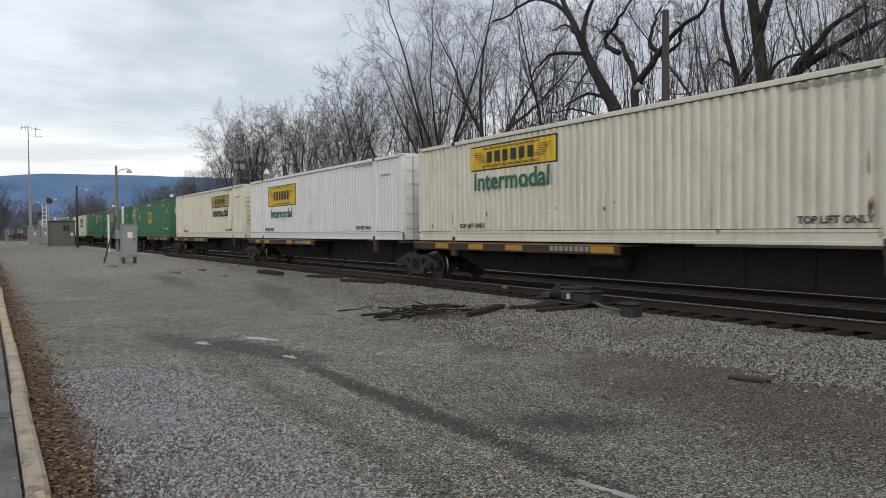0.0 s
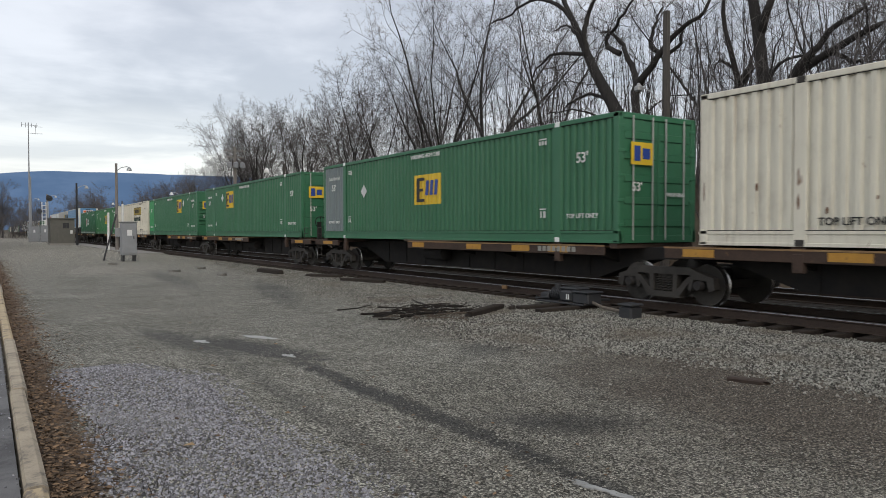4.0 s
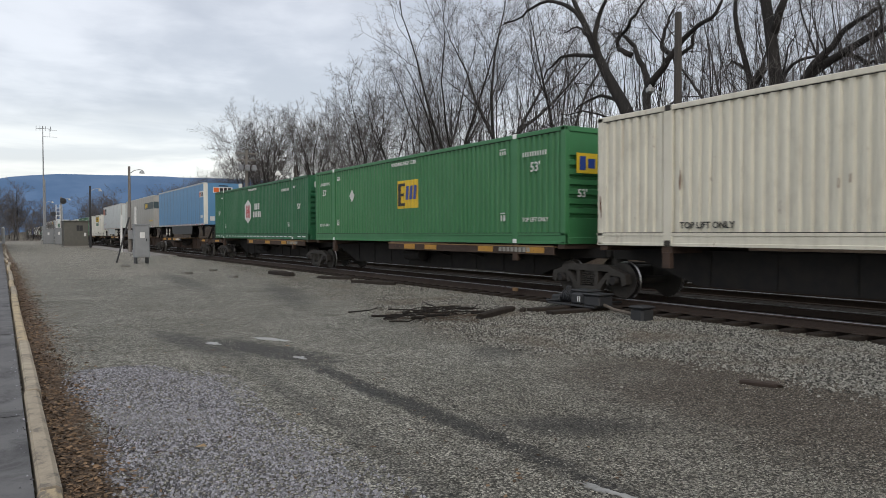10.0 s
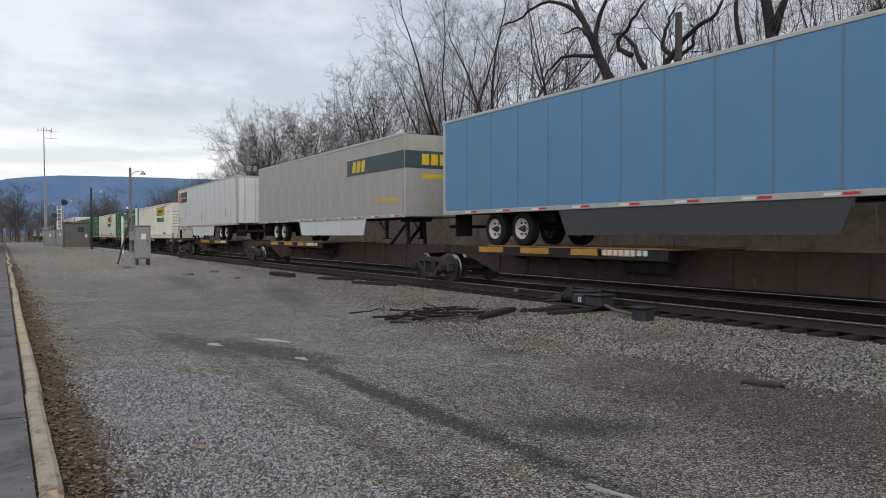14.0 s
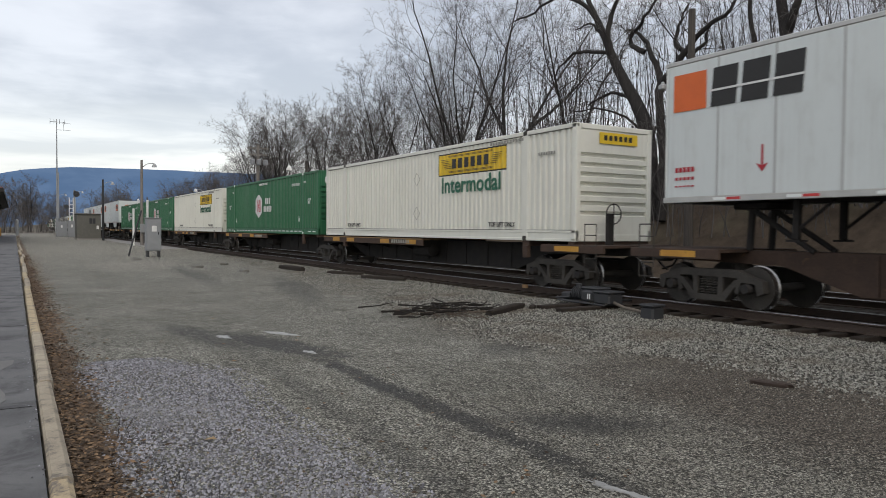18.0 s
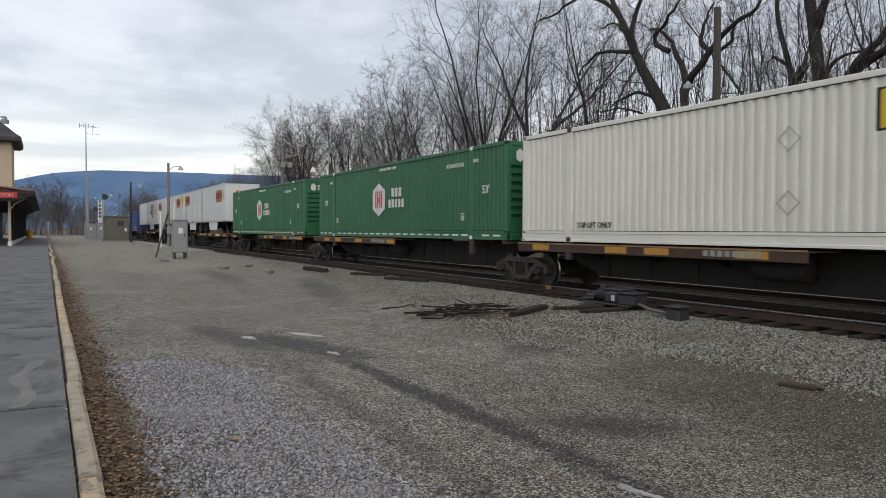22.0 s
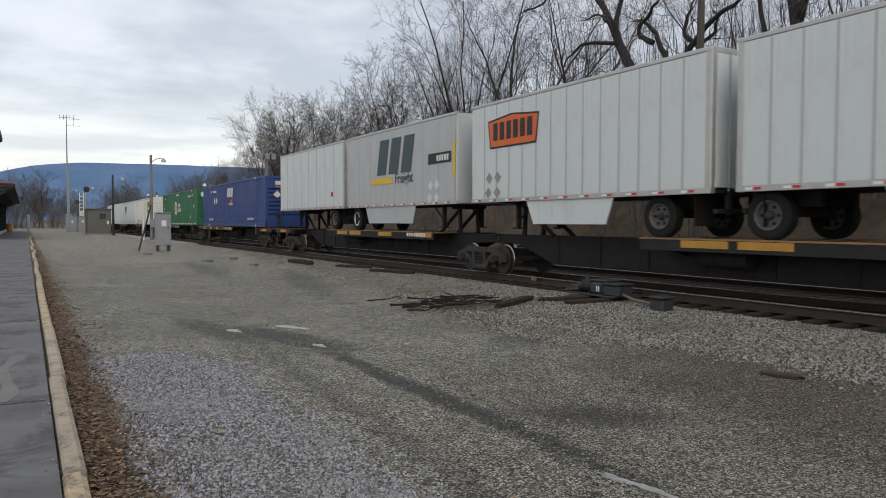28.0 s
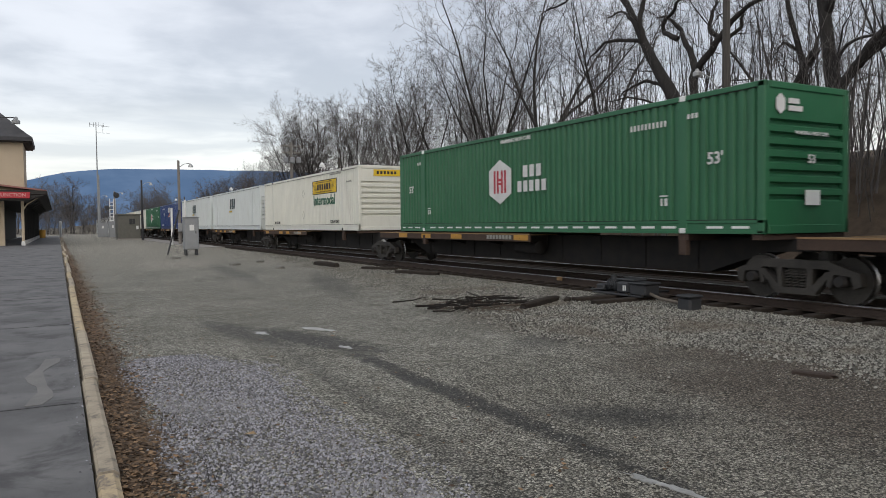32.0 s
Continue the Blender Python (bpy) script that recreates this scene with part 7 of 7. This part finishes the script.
def weeds():
    rng = random.Random(41)
    s = Shape()
    for x0, y0 in ((0.95, 4.1), (0.9, 4.9), (0.75, 6.2), (0.6, 9.8), (0.55, 30), (0.7, 52), (0.5, 38)):
        for _ in range(6):
            h = rng.uniform(0.08, 0.26)
            p = Vector((x0 + rng.gauss(0, 0.05), y0 + rng.gauss(0, 0.08), ground_height(x0, y0)))
            q = p + Vector((rng.gauss(0, 0.05), rng.gauss(0, 0.05), h))
            s.tube([p, p.lerp(q, 0.5) + Vector((rng.gauss(0, 0.012), 0, 0)), q], [0.003, 0.002, 0.001], 4, caps=False)
    solid("dry_weeds", raw_mesh("dry_weeds", s, BARK), None, "thin dry weed stems in the gravel", "weeds", kind="stuff")
    leaf = Shape().face((-0.05, 0, 0.012), (-0.02, -0.035, 0.02), (0.05, -0.01, 0.006), (0.03, 0.035, 0.02), (-0.02, 0.04, 0.008))
    solid("fallen_leaf", leaf, surface("amber_leaf", (0.36, 0.25, 0.13), (0.26, 0.17, 0.08), rough=0.8), "single amber leaf lying on pale stones", "leaf", m=pose(1.32, 5.75, ground_height(1.32, 5.75) + 0.01))


weeds()

# ---------------------------------------------------------------- trees and distance


def unit(v):
    return v / np.maximum(np.linalg.norm(v, axis=-1, keepdims=True), 1e-9)


def boughs(rng, start, way, length, radius, segs, wob, lift, taper):
    """Bent branches grown side by side: their points (n, segs + 1, 3) and radii (n, segs + 1)."""
    pts, d = np.empty((len(start), segs + 1, 3)), way
    pts[:, 0] = start
    for i in range(segs):
        d = d + rng.normal(0, wob, d.shape)
        d[:, 2] += lift
        d = unit(d)
        pts[:, i + 1] = pts[:, i] + d * (length / segs)[:, None]
    return pts, radius[:, None] * (1 - np.linspace(0, 1, segs + 1) * taper)


def shoots(rng, pts, radii, length, kids, first, angle, ratio, share, thinnest):
    """Where the side branches of such branches start: places, ways, lengths and radii."""
    n, segs = len(pts), pts.shape[1] - 1
    t = np.minimum(first + (1 - first) * (np.arange(kids) + rng.random((n, kids))) / kids, 0.999)
    i = (t * segs).astype(int)
    f = t * segs - i
    row = np.arange(n)[:, None]
    a, b = pts[row, i], pts[row, i + 1]
    axis = unit(b - a)
    u = unit(np.cross(axis, (0.31, 0.87, 0.38)))
    spin = 2.4 * np.arange(kids) + rng.uniform(0, 6.28, (n, 1)) + rng.uniform(-0.6, 0.6, (n, kids))
    side = u * np.cos(spin)[..., None] + np.cross(axis, u) * np.sin(spin)[..., None]
    ang = rng.uniform(*angle, (n, kids))[..., None]
    size = length[:, None] * rng.uniform(*ratio, (n, kids)) * (1.1 - 0.5 * t)
    here = radii[row, i] * (1 - f) + radii[row, i + 1] * f
    thick = np.maximum(here * rng.uniform(*share, (n, kids)), thinnest)
    return (a + (b - a) * f[..., None]).reshape(-1, 3), (axis * np.cos(ang) + side * np.sin(ang)).reshape(-1, 3), size.ravel(), thick.ravel()


def bark_tubes(pts, radii, sides):
    """Round bars about such points, drawn out to a tip: vertices and triangles."""
    n, m = pts.shape[:2]
    d = unit(np.gradient(pts, axis=1))
    u = unit(np.cross(d, (0.53, 0.24, 0.81)))
    w = np.cross(d, u)
    turn = 2 * np.pi * np.arange(sides) / sides
    ring = pts[:, :-1, None] + (u[:, :-1, None] * np.cos(turn)[:, None] + w[:, :-1, None] * np.sin(turn)[:, None]) * radii[:, :-1, None, None]
    per = (m - 1) * sides + 1
    verts = np.concatenate([ring.reshape(n, -1, 3), pts[:, -1:]], axis=1).reshape(-1, 3)
    j = np.arange(sides)
    k = (j + 1) % sides
    one = []
    for r in range(m - 2):
        lo, hi = r * sides, (r + 1) * sides
        one += [np.stack([lo + j, lo + k, hi + k], 1), np.stack([lo + j, hi + k, hi + j], 1)]
    one.append(np.stack([(m - 2) * sides + j, (m - 2) * sides + k, np.full(sides, per - 1)], 1))
    one = np.concatenate(one)
    return verts, (one[None] + (np.arange(n) * per)[:, None, None]).reshape(-1, 3)


def bark_mesh(name, pieces, material, scale=1.0):
    verts, faces, at = [], [], 0
    for v, f in pieces:
        verts.append(v)
        faces.append(f + at)
        at += len(v)
    verts, faces = np.concatenate(verts) * scale, np.concatenate(faces)
    me = bpy.data.meshes.new(name)
    me.vertices.add(len(verts))
    me.vertices.foreach_set("co", verts.astype(np.float32).ravel())
    me.loops.add(faces.size)
    me.loops.foreach_set("vertex_index", faces.astype(np.int32).ravel())
    me.polygons.add(len(faces))
    me.polygons.foreach_set("loop_start", np.arange(0, faces.size, 3, dtype=np.int32))
    me.update(calc_edges=True)
    me.shade_smooth()
    me.materials.append(material)
    return me


def twiggery(rng, limbs, limb_r, limb_len, kids, thin, bough_ratio, share=(0.28, 0.5), wob=0.11, lift=0.035):
    """Boughs, branches, twigs and twiglets on given limbs."""
    wood, fine = [], []
    start = shoots(rng, limbs, limb_r, limb_len, kids[0], 0.12, (0.45, 1.0), bough_ratio, share, 0.016)
    pts, radii = boughs(rng, *start, 6, wob, lift, 0.75)
    wood.append(bark_tubes(pts, radii, 4))
    start = shoots(rng, pts, radii, start[2], kids[1], 0.12, (0.45, 1.05), (0.3, 0.52), (0.3, 0.5), thin * 1.8)
    pts, radii = boughs(rng, *start, 3, 0.13, 0.04, 0.7)
    fine.append(bark_tubes(pts, radii, 3))
    start = shoots(rng, pts, radii, start[2], kids[2], 0.1, (0.4, 1.0), (0.35, 0.62), (0.4, 0.65), thin)
    pts, radii = boughs(rng, *start, 2 if kids[3] else 1, 0.10, 0.04, 0.5)
    fine.append(bark_tubes(pts, radii, 3))
    if kids[3]:
        start = shoots(rng, pts, radii, start[2], kids[3], 0.15, (0.35, 0.8), (0.4, 0.75), (0.6, 0.9), thin * 0.8)
        fine.append(bark_tubes(*boughs(rng, *start, 1, 0.0, 0.0, 0.5), 3))
    return wood, fine


def tree_model(seed, height, limbs=4, kids=(10, 9, 7, 3), trunk_r=0.24, stem=0.2, thin=0.0055, open_by=(0.18, 0.7), label="bare grey-brown broadleaf tree in winter"):
    """A bare tree whose short trunk forks into a fan of leaders with lacy, dome-shaped twigs."""
    rng = np.random.default_rng(seed)
    trunk, trunk_rad = boughs(rng, np.array([[0.0, 0, -0.4]]), np.array([[rng.normal(0, 0.06), rng.normal(0, 0.06), 1.0]]), np.array([height * stem]), np.array([trunk_r]), 4, 0.05, 0.0, 0.15)
    start = shoots(rng, trunk, trunk_rad, np.array([height]), limbs, 0.6, open_by, (0.9, 1.25), (0.45, 0.7), 0.05)
    lead, lead_r = boughs(rng, *start, 9, 0.09, 0.03, 0.93)
    wood, fine = twiggery(rng, lead, lead_r, start[2], kids, thin, (0.30, 0.50))
    wood = [bark_tubes(trunk, trunk_rad, 8), bark_tubes(lead, lead_r, 6), *wood]
    k = height / np.percentile(fine[-1][0][:, 2], 98.5)
    t = thing("tree", label, "tree", group="bare trees behind the track")
    part("trunk", bark_mesh("trunk", wood, BARK, k), BARK, t)
    part("crown", bark_mesh("crown", fine, TWIG, k), TWIG, t, "crown of fine bare twigs")
    return t


def old_tree(label, x, y, seed, limbs):
    """A gnarled tree: limbs of a thickness and a few bends (along the track from its foot, height over the lot)."""
    rng = np.random.default_rng(seed)
    foot = ground_height(x, y)
    lines, rads, lens = [], [], []
    for thick, thin, bends in limbs:
        p = np.array([(0.0, a, h - foot) for a, h in bends])
        far = np.concatenate([[0], np.cumsum(np.linalg.norm(np.diff(p, axis=0), axis=1))])
        at = np.linspace(0, far[-1], 15)
        q = np.stack([np.interp(at, far, p[:, c]) for c in range(3)], 1)
        q[1:-1] = (q[:-2] + q[1:-1] * 2 + q[2:]) / 4
        q[1:] += np.cumsum(rng.normal(0, (0.07, 0.025, 0.025), (14, 3)), axis=0) * (0.3 if thick > 0.25 else 1)
        lines.append(q)
        rads.append(np.linspace(thick, thin, 15))
        lens.append(2.2 + 0.35 * far[-1])
    lines, rads = np.stack(lines), np.stack(rads)
    wood, fine = twiggery(rng, lines, rads, np.array(lens), (6, 7, 6, 2), 0.0045, (0.3, 0.7), (0.12, 0.3), 0.24, 0.04)
    t = thing("tree", label, "tree", pose(x, y, foot), group="bare trees behind the track")
    part("trunk", bark_mesh("trunk", [bark_tubes(lines, rads, 8), *wood], BARK), BARK, t)
    part("crown", bark_mesh("crown", fine, TWIG), TWIG, t, "crown of fine bare twigs")
    return t


def skyline(y):
    """How tall the wood stands at a place along the track."""
    marks = ((0, 16.0), (40, 14.5), (47, 11.6), (53, 10.8), (60, 10.6), (70, 10.8), (76, 11.6), (82, 12.4), (88, 11.5), (94, 8.6), (112, 7.0), (130, 6.2), (160, 6.2), (300, 6.2))
    return float(np.interp(y, [a for a, _ in marks], [b for _, b in marks]))


def plant_old_trees():
    old_tree("thick leaning old tree with crooked bare limbs", 23, 21.67, 5, [
        (0.42, 0.07, [(-0.6, 2.0), (-0.4, 4.5), (0.0, 6.6), (1.1, 8.1), (1.8, 9.2), (2.3, 10.2), (2.7, 11.1), (3.5, 12.2), (4.0, 13.5)]),
        (0.16, 0.05, [(1.9, 9.3), (2.0, 10.5), (1.7, 11.4), (0.9, 12.4)]), (0.10, 0.03, [(2.0, 9.6), (3.5, 10.0), (4.7, 10.1), (5.7, 9.8), (6.4, 9.3)]),
        (0.11, 0.03, [(0.2, 7.0), (1.0, 7.5), (2.0, 7.8), (3.1, 7.7), (4.1, 7.3)]), (0.11, 0.03, [(2.7, 11.0), (3.4, 12.1), (4.7, 12.7), (5.9, 12.7), (7.3, 12.4), (9.0, 12.4)]),
        (0.09, 0.03, [(2.3, 10.2), (3.1, 11.0), (3.9, 11.5), (4.9, 11.4)])])
    old_tree("old tree forking low into two winding limbs", 22.4, 20.02, 6, [
        (0.21, 0.17, [(0.1, 2.0), (0.0, 5.0), (0.0, 6.3), (0.1, 7.7)]), (0.15, 0.04, [(0.1, 7.5), (1.0, 8.9), (1.5, 9.6), (2.0, 10.1), (2.6, 10.2)]),
        (0.12, 0.04, [(1.1, 9.0), (2.1, 9.6), (1.9, 10.1), (0.8, 10.4), (-0.1, 11.2)]), (0.16, 0.05, [(0.1, 7.5), (-0.6, 8.1), (-1.2, 8.6), (-1.5, 9.0), (-2.3, 9.2), (-3.1, 9.3), (-3.5, 10.1)]),
        (0.09, 0.03, [(-1.2, 8.3), (-1.9, 8.6), (-2.0, 9.0), (-1.7, 9.5)]), (0.10, 0.03, [(-0.9, 8.6), (-0.4, 9.0), (-0.6, 9.7), (-0.8, 10.5)])])
    old_tree("stout upright old tree with a second stem", 23, 14.86, 7, [
        (0.33, 0.14, [(-0.1, 2.0), (0.0, 6.3), (0.2, 7.3), (0.3, 8.0), (0.3, 8.7), (0.5, 9.3), (0.6, 10.3), (0.5, 11.8)]), (0.17, 0.05, [(0.3, 8.5), (-0.1, 8.9), (-0.4, 9.3), (-0.6, 9.9), (-1.0, 11.0)]),
        (0.17, 0.14, [(1.6, 2.2), (1.4, 5.0), (1.2, 6.5), (0.7, 7.0), (0.3, 7.6)]), (0.18, 0.06, [(1.2, 2.2), (1.1, 6.5), (1.3, 7.8), (1.6, 8.4), (1.7, 9.3), (1.9, 10.7)]), (0.07, 0.02, [(1.4, 7.6), (1.9, 7.9), (2.3, 7.6)])])
    old_tree("old tree with long limbs leaning along the track", 22.6, 14.3, 8, [
        (0.26, 0.08, [(0.9, 2.0), (0.4, 5.0), (0.0, 6.1), (-0.7, 6.8), (-1.4, 7.1), (-2.0, 7.3), (-2.6, 7.6), (-3.7, 7.9)]), (0.16, 0.05, [(-0.5, 6.5), (-1.1, 7.2), (-1.6, 7.9), (-2.2, 8.2), (-3.0, 8.4)]),
        (0.09, 0.03, [(0.3, 5.4), (0.3, 7.0), (-0.2, 7.4), (-0.9, 7.5), (-1.5, 7.3)]), (0.08, 0.03, [(-2.0, 7.2), (-2.5, 6.9), (-3.1, 6.7)])])


def plant_trees():
    plant_old_trees()
    full = [tree_model(s, 16, 4, (11, 9, 7, 3), 0.20) for s in (1, 2, 3)]
    thin = [tree_model(s, 12, 5, (10, 8, 6, 2), 0.14, 0.26, 0.007, (0.12, 0.6)) for s in (21, 22, 23, 24)]
    tiny = [tree_model(s, 12, 4, (8, 7, 6, 0), 0.12, 0.22, 0.018, (0.15, 0.65)) for s in (25, 26, 27)]
    rng = random.Random(77)
    spots = [(full[0], 24.6, 38.4, 16.4, 0), (full[1], 25.1, 34.9, 17.0, 90), (full[2], 27.0, 46.5, 10.4, 250), (full[0], 25.2, 41.0, 14.0, 200), (full[2], 27.0, 31.5, 14.0, 20), (full[0], 23.5, 9.0, 15.0, 150), (full[1], 24.5, 5.5, 14.0, 60)]
    for k in range(4):
        spots.append((rng.choice(full), rng.uniform(29, 34), 2 + 7.5 * k + rng.uniform(-1, 1), rng.uniform(12, 15), rng.uniform(0, 360)))
    for k in range(31):
        y = 50 + 3.0 * k
        spots.append((rng.choice(thin), rng.uniform(24, 29), y + rng.uniform(-1.5, 1.5), skyline(y) * rng.uniform(0.84, 1.08), rng.uniform(0, 360)))
    for k in range(13):
        y = 50 + 7.0 * k
        spots.append((rng.choice(thin if y < 90 else tiny), rng.uniform(31, 40), y + rng.uniform(-2, 2), skyline(y) * rng.uniform(0.8, 1.0), rng.uniform(0, 360)))
    for k in range(24):
        spots.append((rng.choice(tiny), rng.uniform(24, 39), 160 + 5.5 * k, rng.uniform(5.8, 7.6), rng.uniform(0, 360)))
    for k in range(22):
        spots.append((rng.choice(tiny), rng.uniform(-16, 5), 190 + rng.uniform(0, 60), rng.uniform(13, 20) - k * 0.3, rng.uniform(0, 360)))
    for k in range(26):
        spots.append((rng.choice(tiny), rng.uniform(2, 32), 225 + rng.uniform(0, 70), rng.uniform(8, 14), rng.uniform(0, 360)))
    size = {**{m.name: 16 for m in full}, **{m.name: 12 for m in thin + tiny}}
    for m, x, y, tall, turn in spots:
        copy_thing(m, pose(x, y, ground_height(x, y) - 0.1, 0, 0, turn) @ Matrix.Scale(tall / size[m.name], 4))
    for m in full + thin + tiny:
        for o in (*m.children_recursive, m):
            bpy.data.objects.remove(o)


plant_trees()


def thicket_mesh(seed, count, tall, reach, thick):
    """Saplings or brush crowded on a strip of the bank."""
    rng = np.random.default_rng(seed)
    start = np.stack([rng.uniform(-2.5, 2.5, count), rng.uniform(-4.5, 4.5, count), np.full(count, -0.3)], 1)
    way = unit(np.stack([rng.normal(0, 0.10, count), rng.normal(0, 0.10, count), np.ones(count)], 1))
    length, radius = tall * rng.uniform(0.5, 1.0, count), thick * rng.uniform(0.45, 1.0, count)
    pts, radii = boughs(rng, start, way, length, radius, 6, 0.06, 0.03, 0.85)
    pieces = [bark_tubes(pts, radii, 4)]
    start = shoots(rng, pts, radii, length, 9, 0.15, (0.35, 0.8), reach, (0.3, 0.5), 0.008)
    pts, radii = boughs(rng, *start, 3, 0.12, 0.10, 0.7)
    pieces.append(bark_tubes(pts, radii, 3))
    start = shoots(rng, pts, radii, start[2], 5, 0.2, (0.35, 0.8), (0.3, 0.6), (0.5, 0.7), 0.0045)
    pieces.append(bark_tubes(*boughs(rng, *start, 1, 0.0, 0.0, 0.5), 3))
    return bark_mesh("thicket", pieces, BARK if tall > 6 else TWIG)


def plant_thickets():
    low = [thicket_mesh(31, 46, 5.2, (0.2, 0.42), 0.03), thicket_mesh(32, 46, 4.4, (0.2, 0.42), 0.03)]
    high = [thicket_mesh(33, 26, 13.0, (0.12, 0.26), 0.055), thicket_mesh(34, 30, 11.0, (0.12, 0.26), 0.045), thicket_mesh(35, 30, 12.0, (0.12, 0.26), 0.04)]
    rng = random.Random(9)
    for y in range(-6, 200, 7):
        for x, kinds in ((22.2, low), (26.0, low), (27.0, high), (31.5, high)):
            if (y > 60 and x > 23) or (kinds is high and y > 48):
                continue
            ob = solid("thicket", rng.choice(kinds), None, "dense bare brush and saplings on the bank", "brush", "undergrowth of the bank", "stuff")
            xx, yy = x + rng.uniform(-0.8, 0.8), y + rng.uniform(-1.5, 1.5)
            ob.matrix_basis = pose(xx, yy, ground_height(xx, yy), 0, 0, rng.choice((0, 180)) + rng.uniform(-15, 15))
    for k in range(9):
        ob = solid("thicket", low[k % 2], None, "dense brown brush on the near bank", "brush", "undergrowth of the bank", "stuff")
        xx, yy = 23.5 + 2.2 * (k % 3) + rng.uniform(-0.5, 0.5), 2.0 + 4.4 * (k // 3) + rng.uniform(-1, 1)
        ob.matrix_basis = pose(xx, yy, ground_height(xx, yy) - 0.1, 0, 0, rng.uniform(0, 360)) @ Matrix.Scale(1.35, 4)
    for k in range(12):
        ob = solid("thicket", rng.choice(low), None, "dense bare brush at the far end of the lot", "brush", "undergrowth of the bank", "stuff")
        xx, yy = -24 + 4.6 * k, 205 + rng.uniform(-8, 8)
        ob.matrix_basis = pose(xx, yy, -0.2, 0, 0, 90 + rng.uniform(-15, 15)) @ Matrix.Scale(1.5, 4)
    for k in range(14):
        ob = solid("thicket", high[k % 3], None, "tall slim saplings among the far trees", "brush", "undergrowth of the bank", "stuff")
        xx, yy = 27.5 + rng.uniform(-1, 1), 48 + 4.2 * k
        ob.matrix_basis = pose(xx, yy, ground_height(xx, yy) - 0.4, 0, 0, rng.choice((0, 180)) + rng.uniform(-15, 15)) @ Matrix.Scale(skyline(yy) / 19.0, 4)


plant_thickets()


def distant_ridge():
    s = Shape()
    n = 120
    marks = ((-60, 40), (-12, 60), (-4, 116), (-1.75, 146), (0.7, 170), (2.5, 180), (3.3, 183), (7.5, 185), (12, 184), (20, 178), (60, 120))
    for i in range(n):
        az = -60 + 120 * i / (n - 1)
        h = float(np.interp(az, [a for a, _ in marks], [b for _, b in marks])) + 3 * noise.noise(Vector((az * 0.9, 0, 5)))
        for f, r in ((0.0, 1.0), (0.5, 1.02), (1.0, 1.06)):
            s.v.append((2450 * r * math.sin(radians(az)), 2450 * r * math.cos(radians(az)), -5 + (h * r + 5) * f))
    for i in range(n - 1):
        for k in range(2):
            a = i * 3 + k
            s.f.append((a, a + 3, a + 4, a + 1))
    m = bpy.data.materials.new("painted_haze_ridge")
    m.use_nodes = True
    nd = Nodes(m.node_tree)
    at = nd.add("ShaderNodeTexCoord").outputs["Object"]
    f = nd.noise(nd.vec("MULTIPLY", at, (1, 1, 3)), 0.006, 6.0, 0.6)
    # distance haze is painted as blue, and the ridge glows with it
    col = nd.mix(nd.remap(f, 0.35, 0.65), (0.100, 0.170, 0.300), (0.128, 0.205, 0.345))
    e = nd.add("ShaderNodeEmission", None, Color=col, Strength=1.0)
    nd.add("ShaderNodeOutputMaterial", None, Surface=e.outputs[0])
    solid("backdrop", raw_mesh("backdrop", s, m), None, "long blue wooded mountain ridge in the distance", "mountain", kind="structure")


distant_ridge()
put_train()

motions()
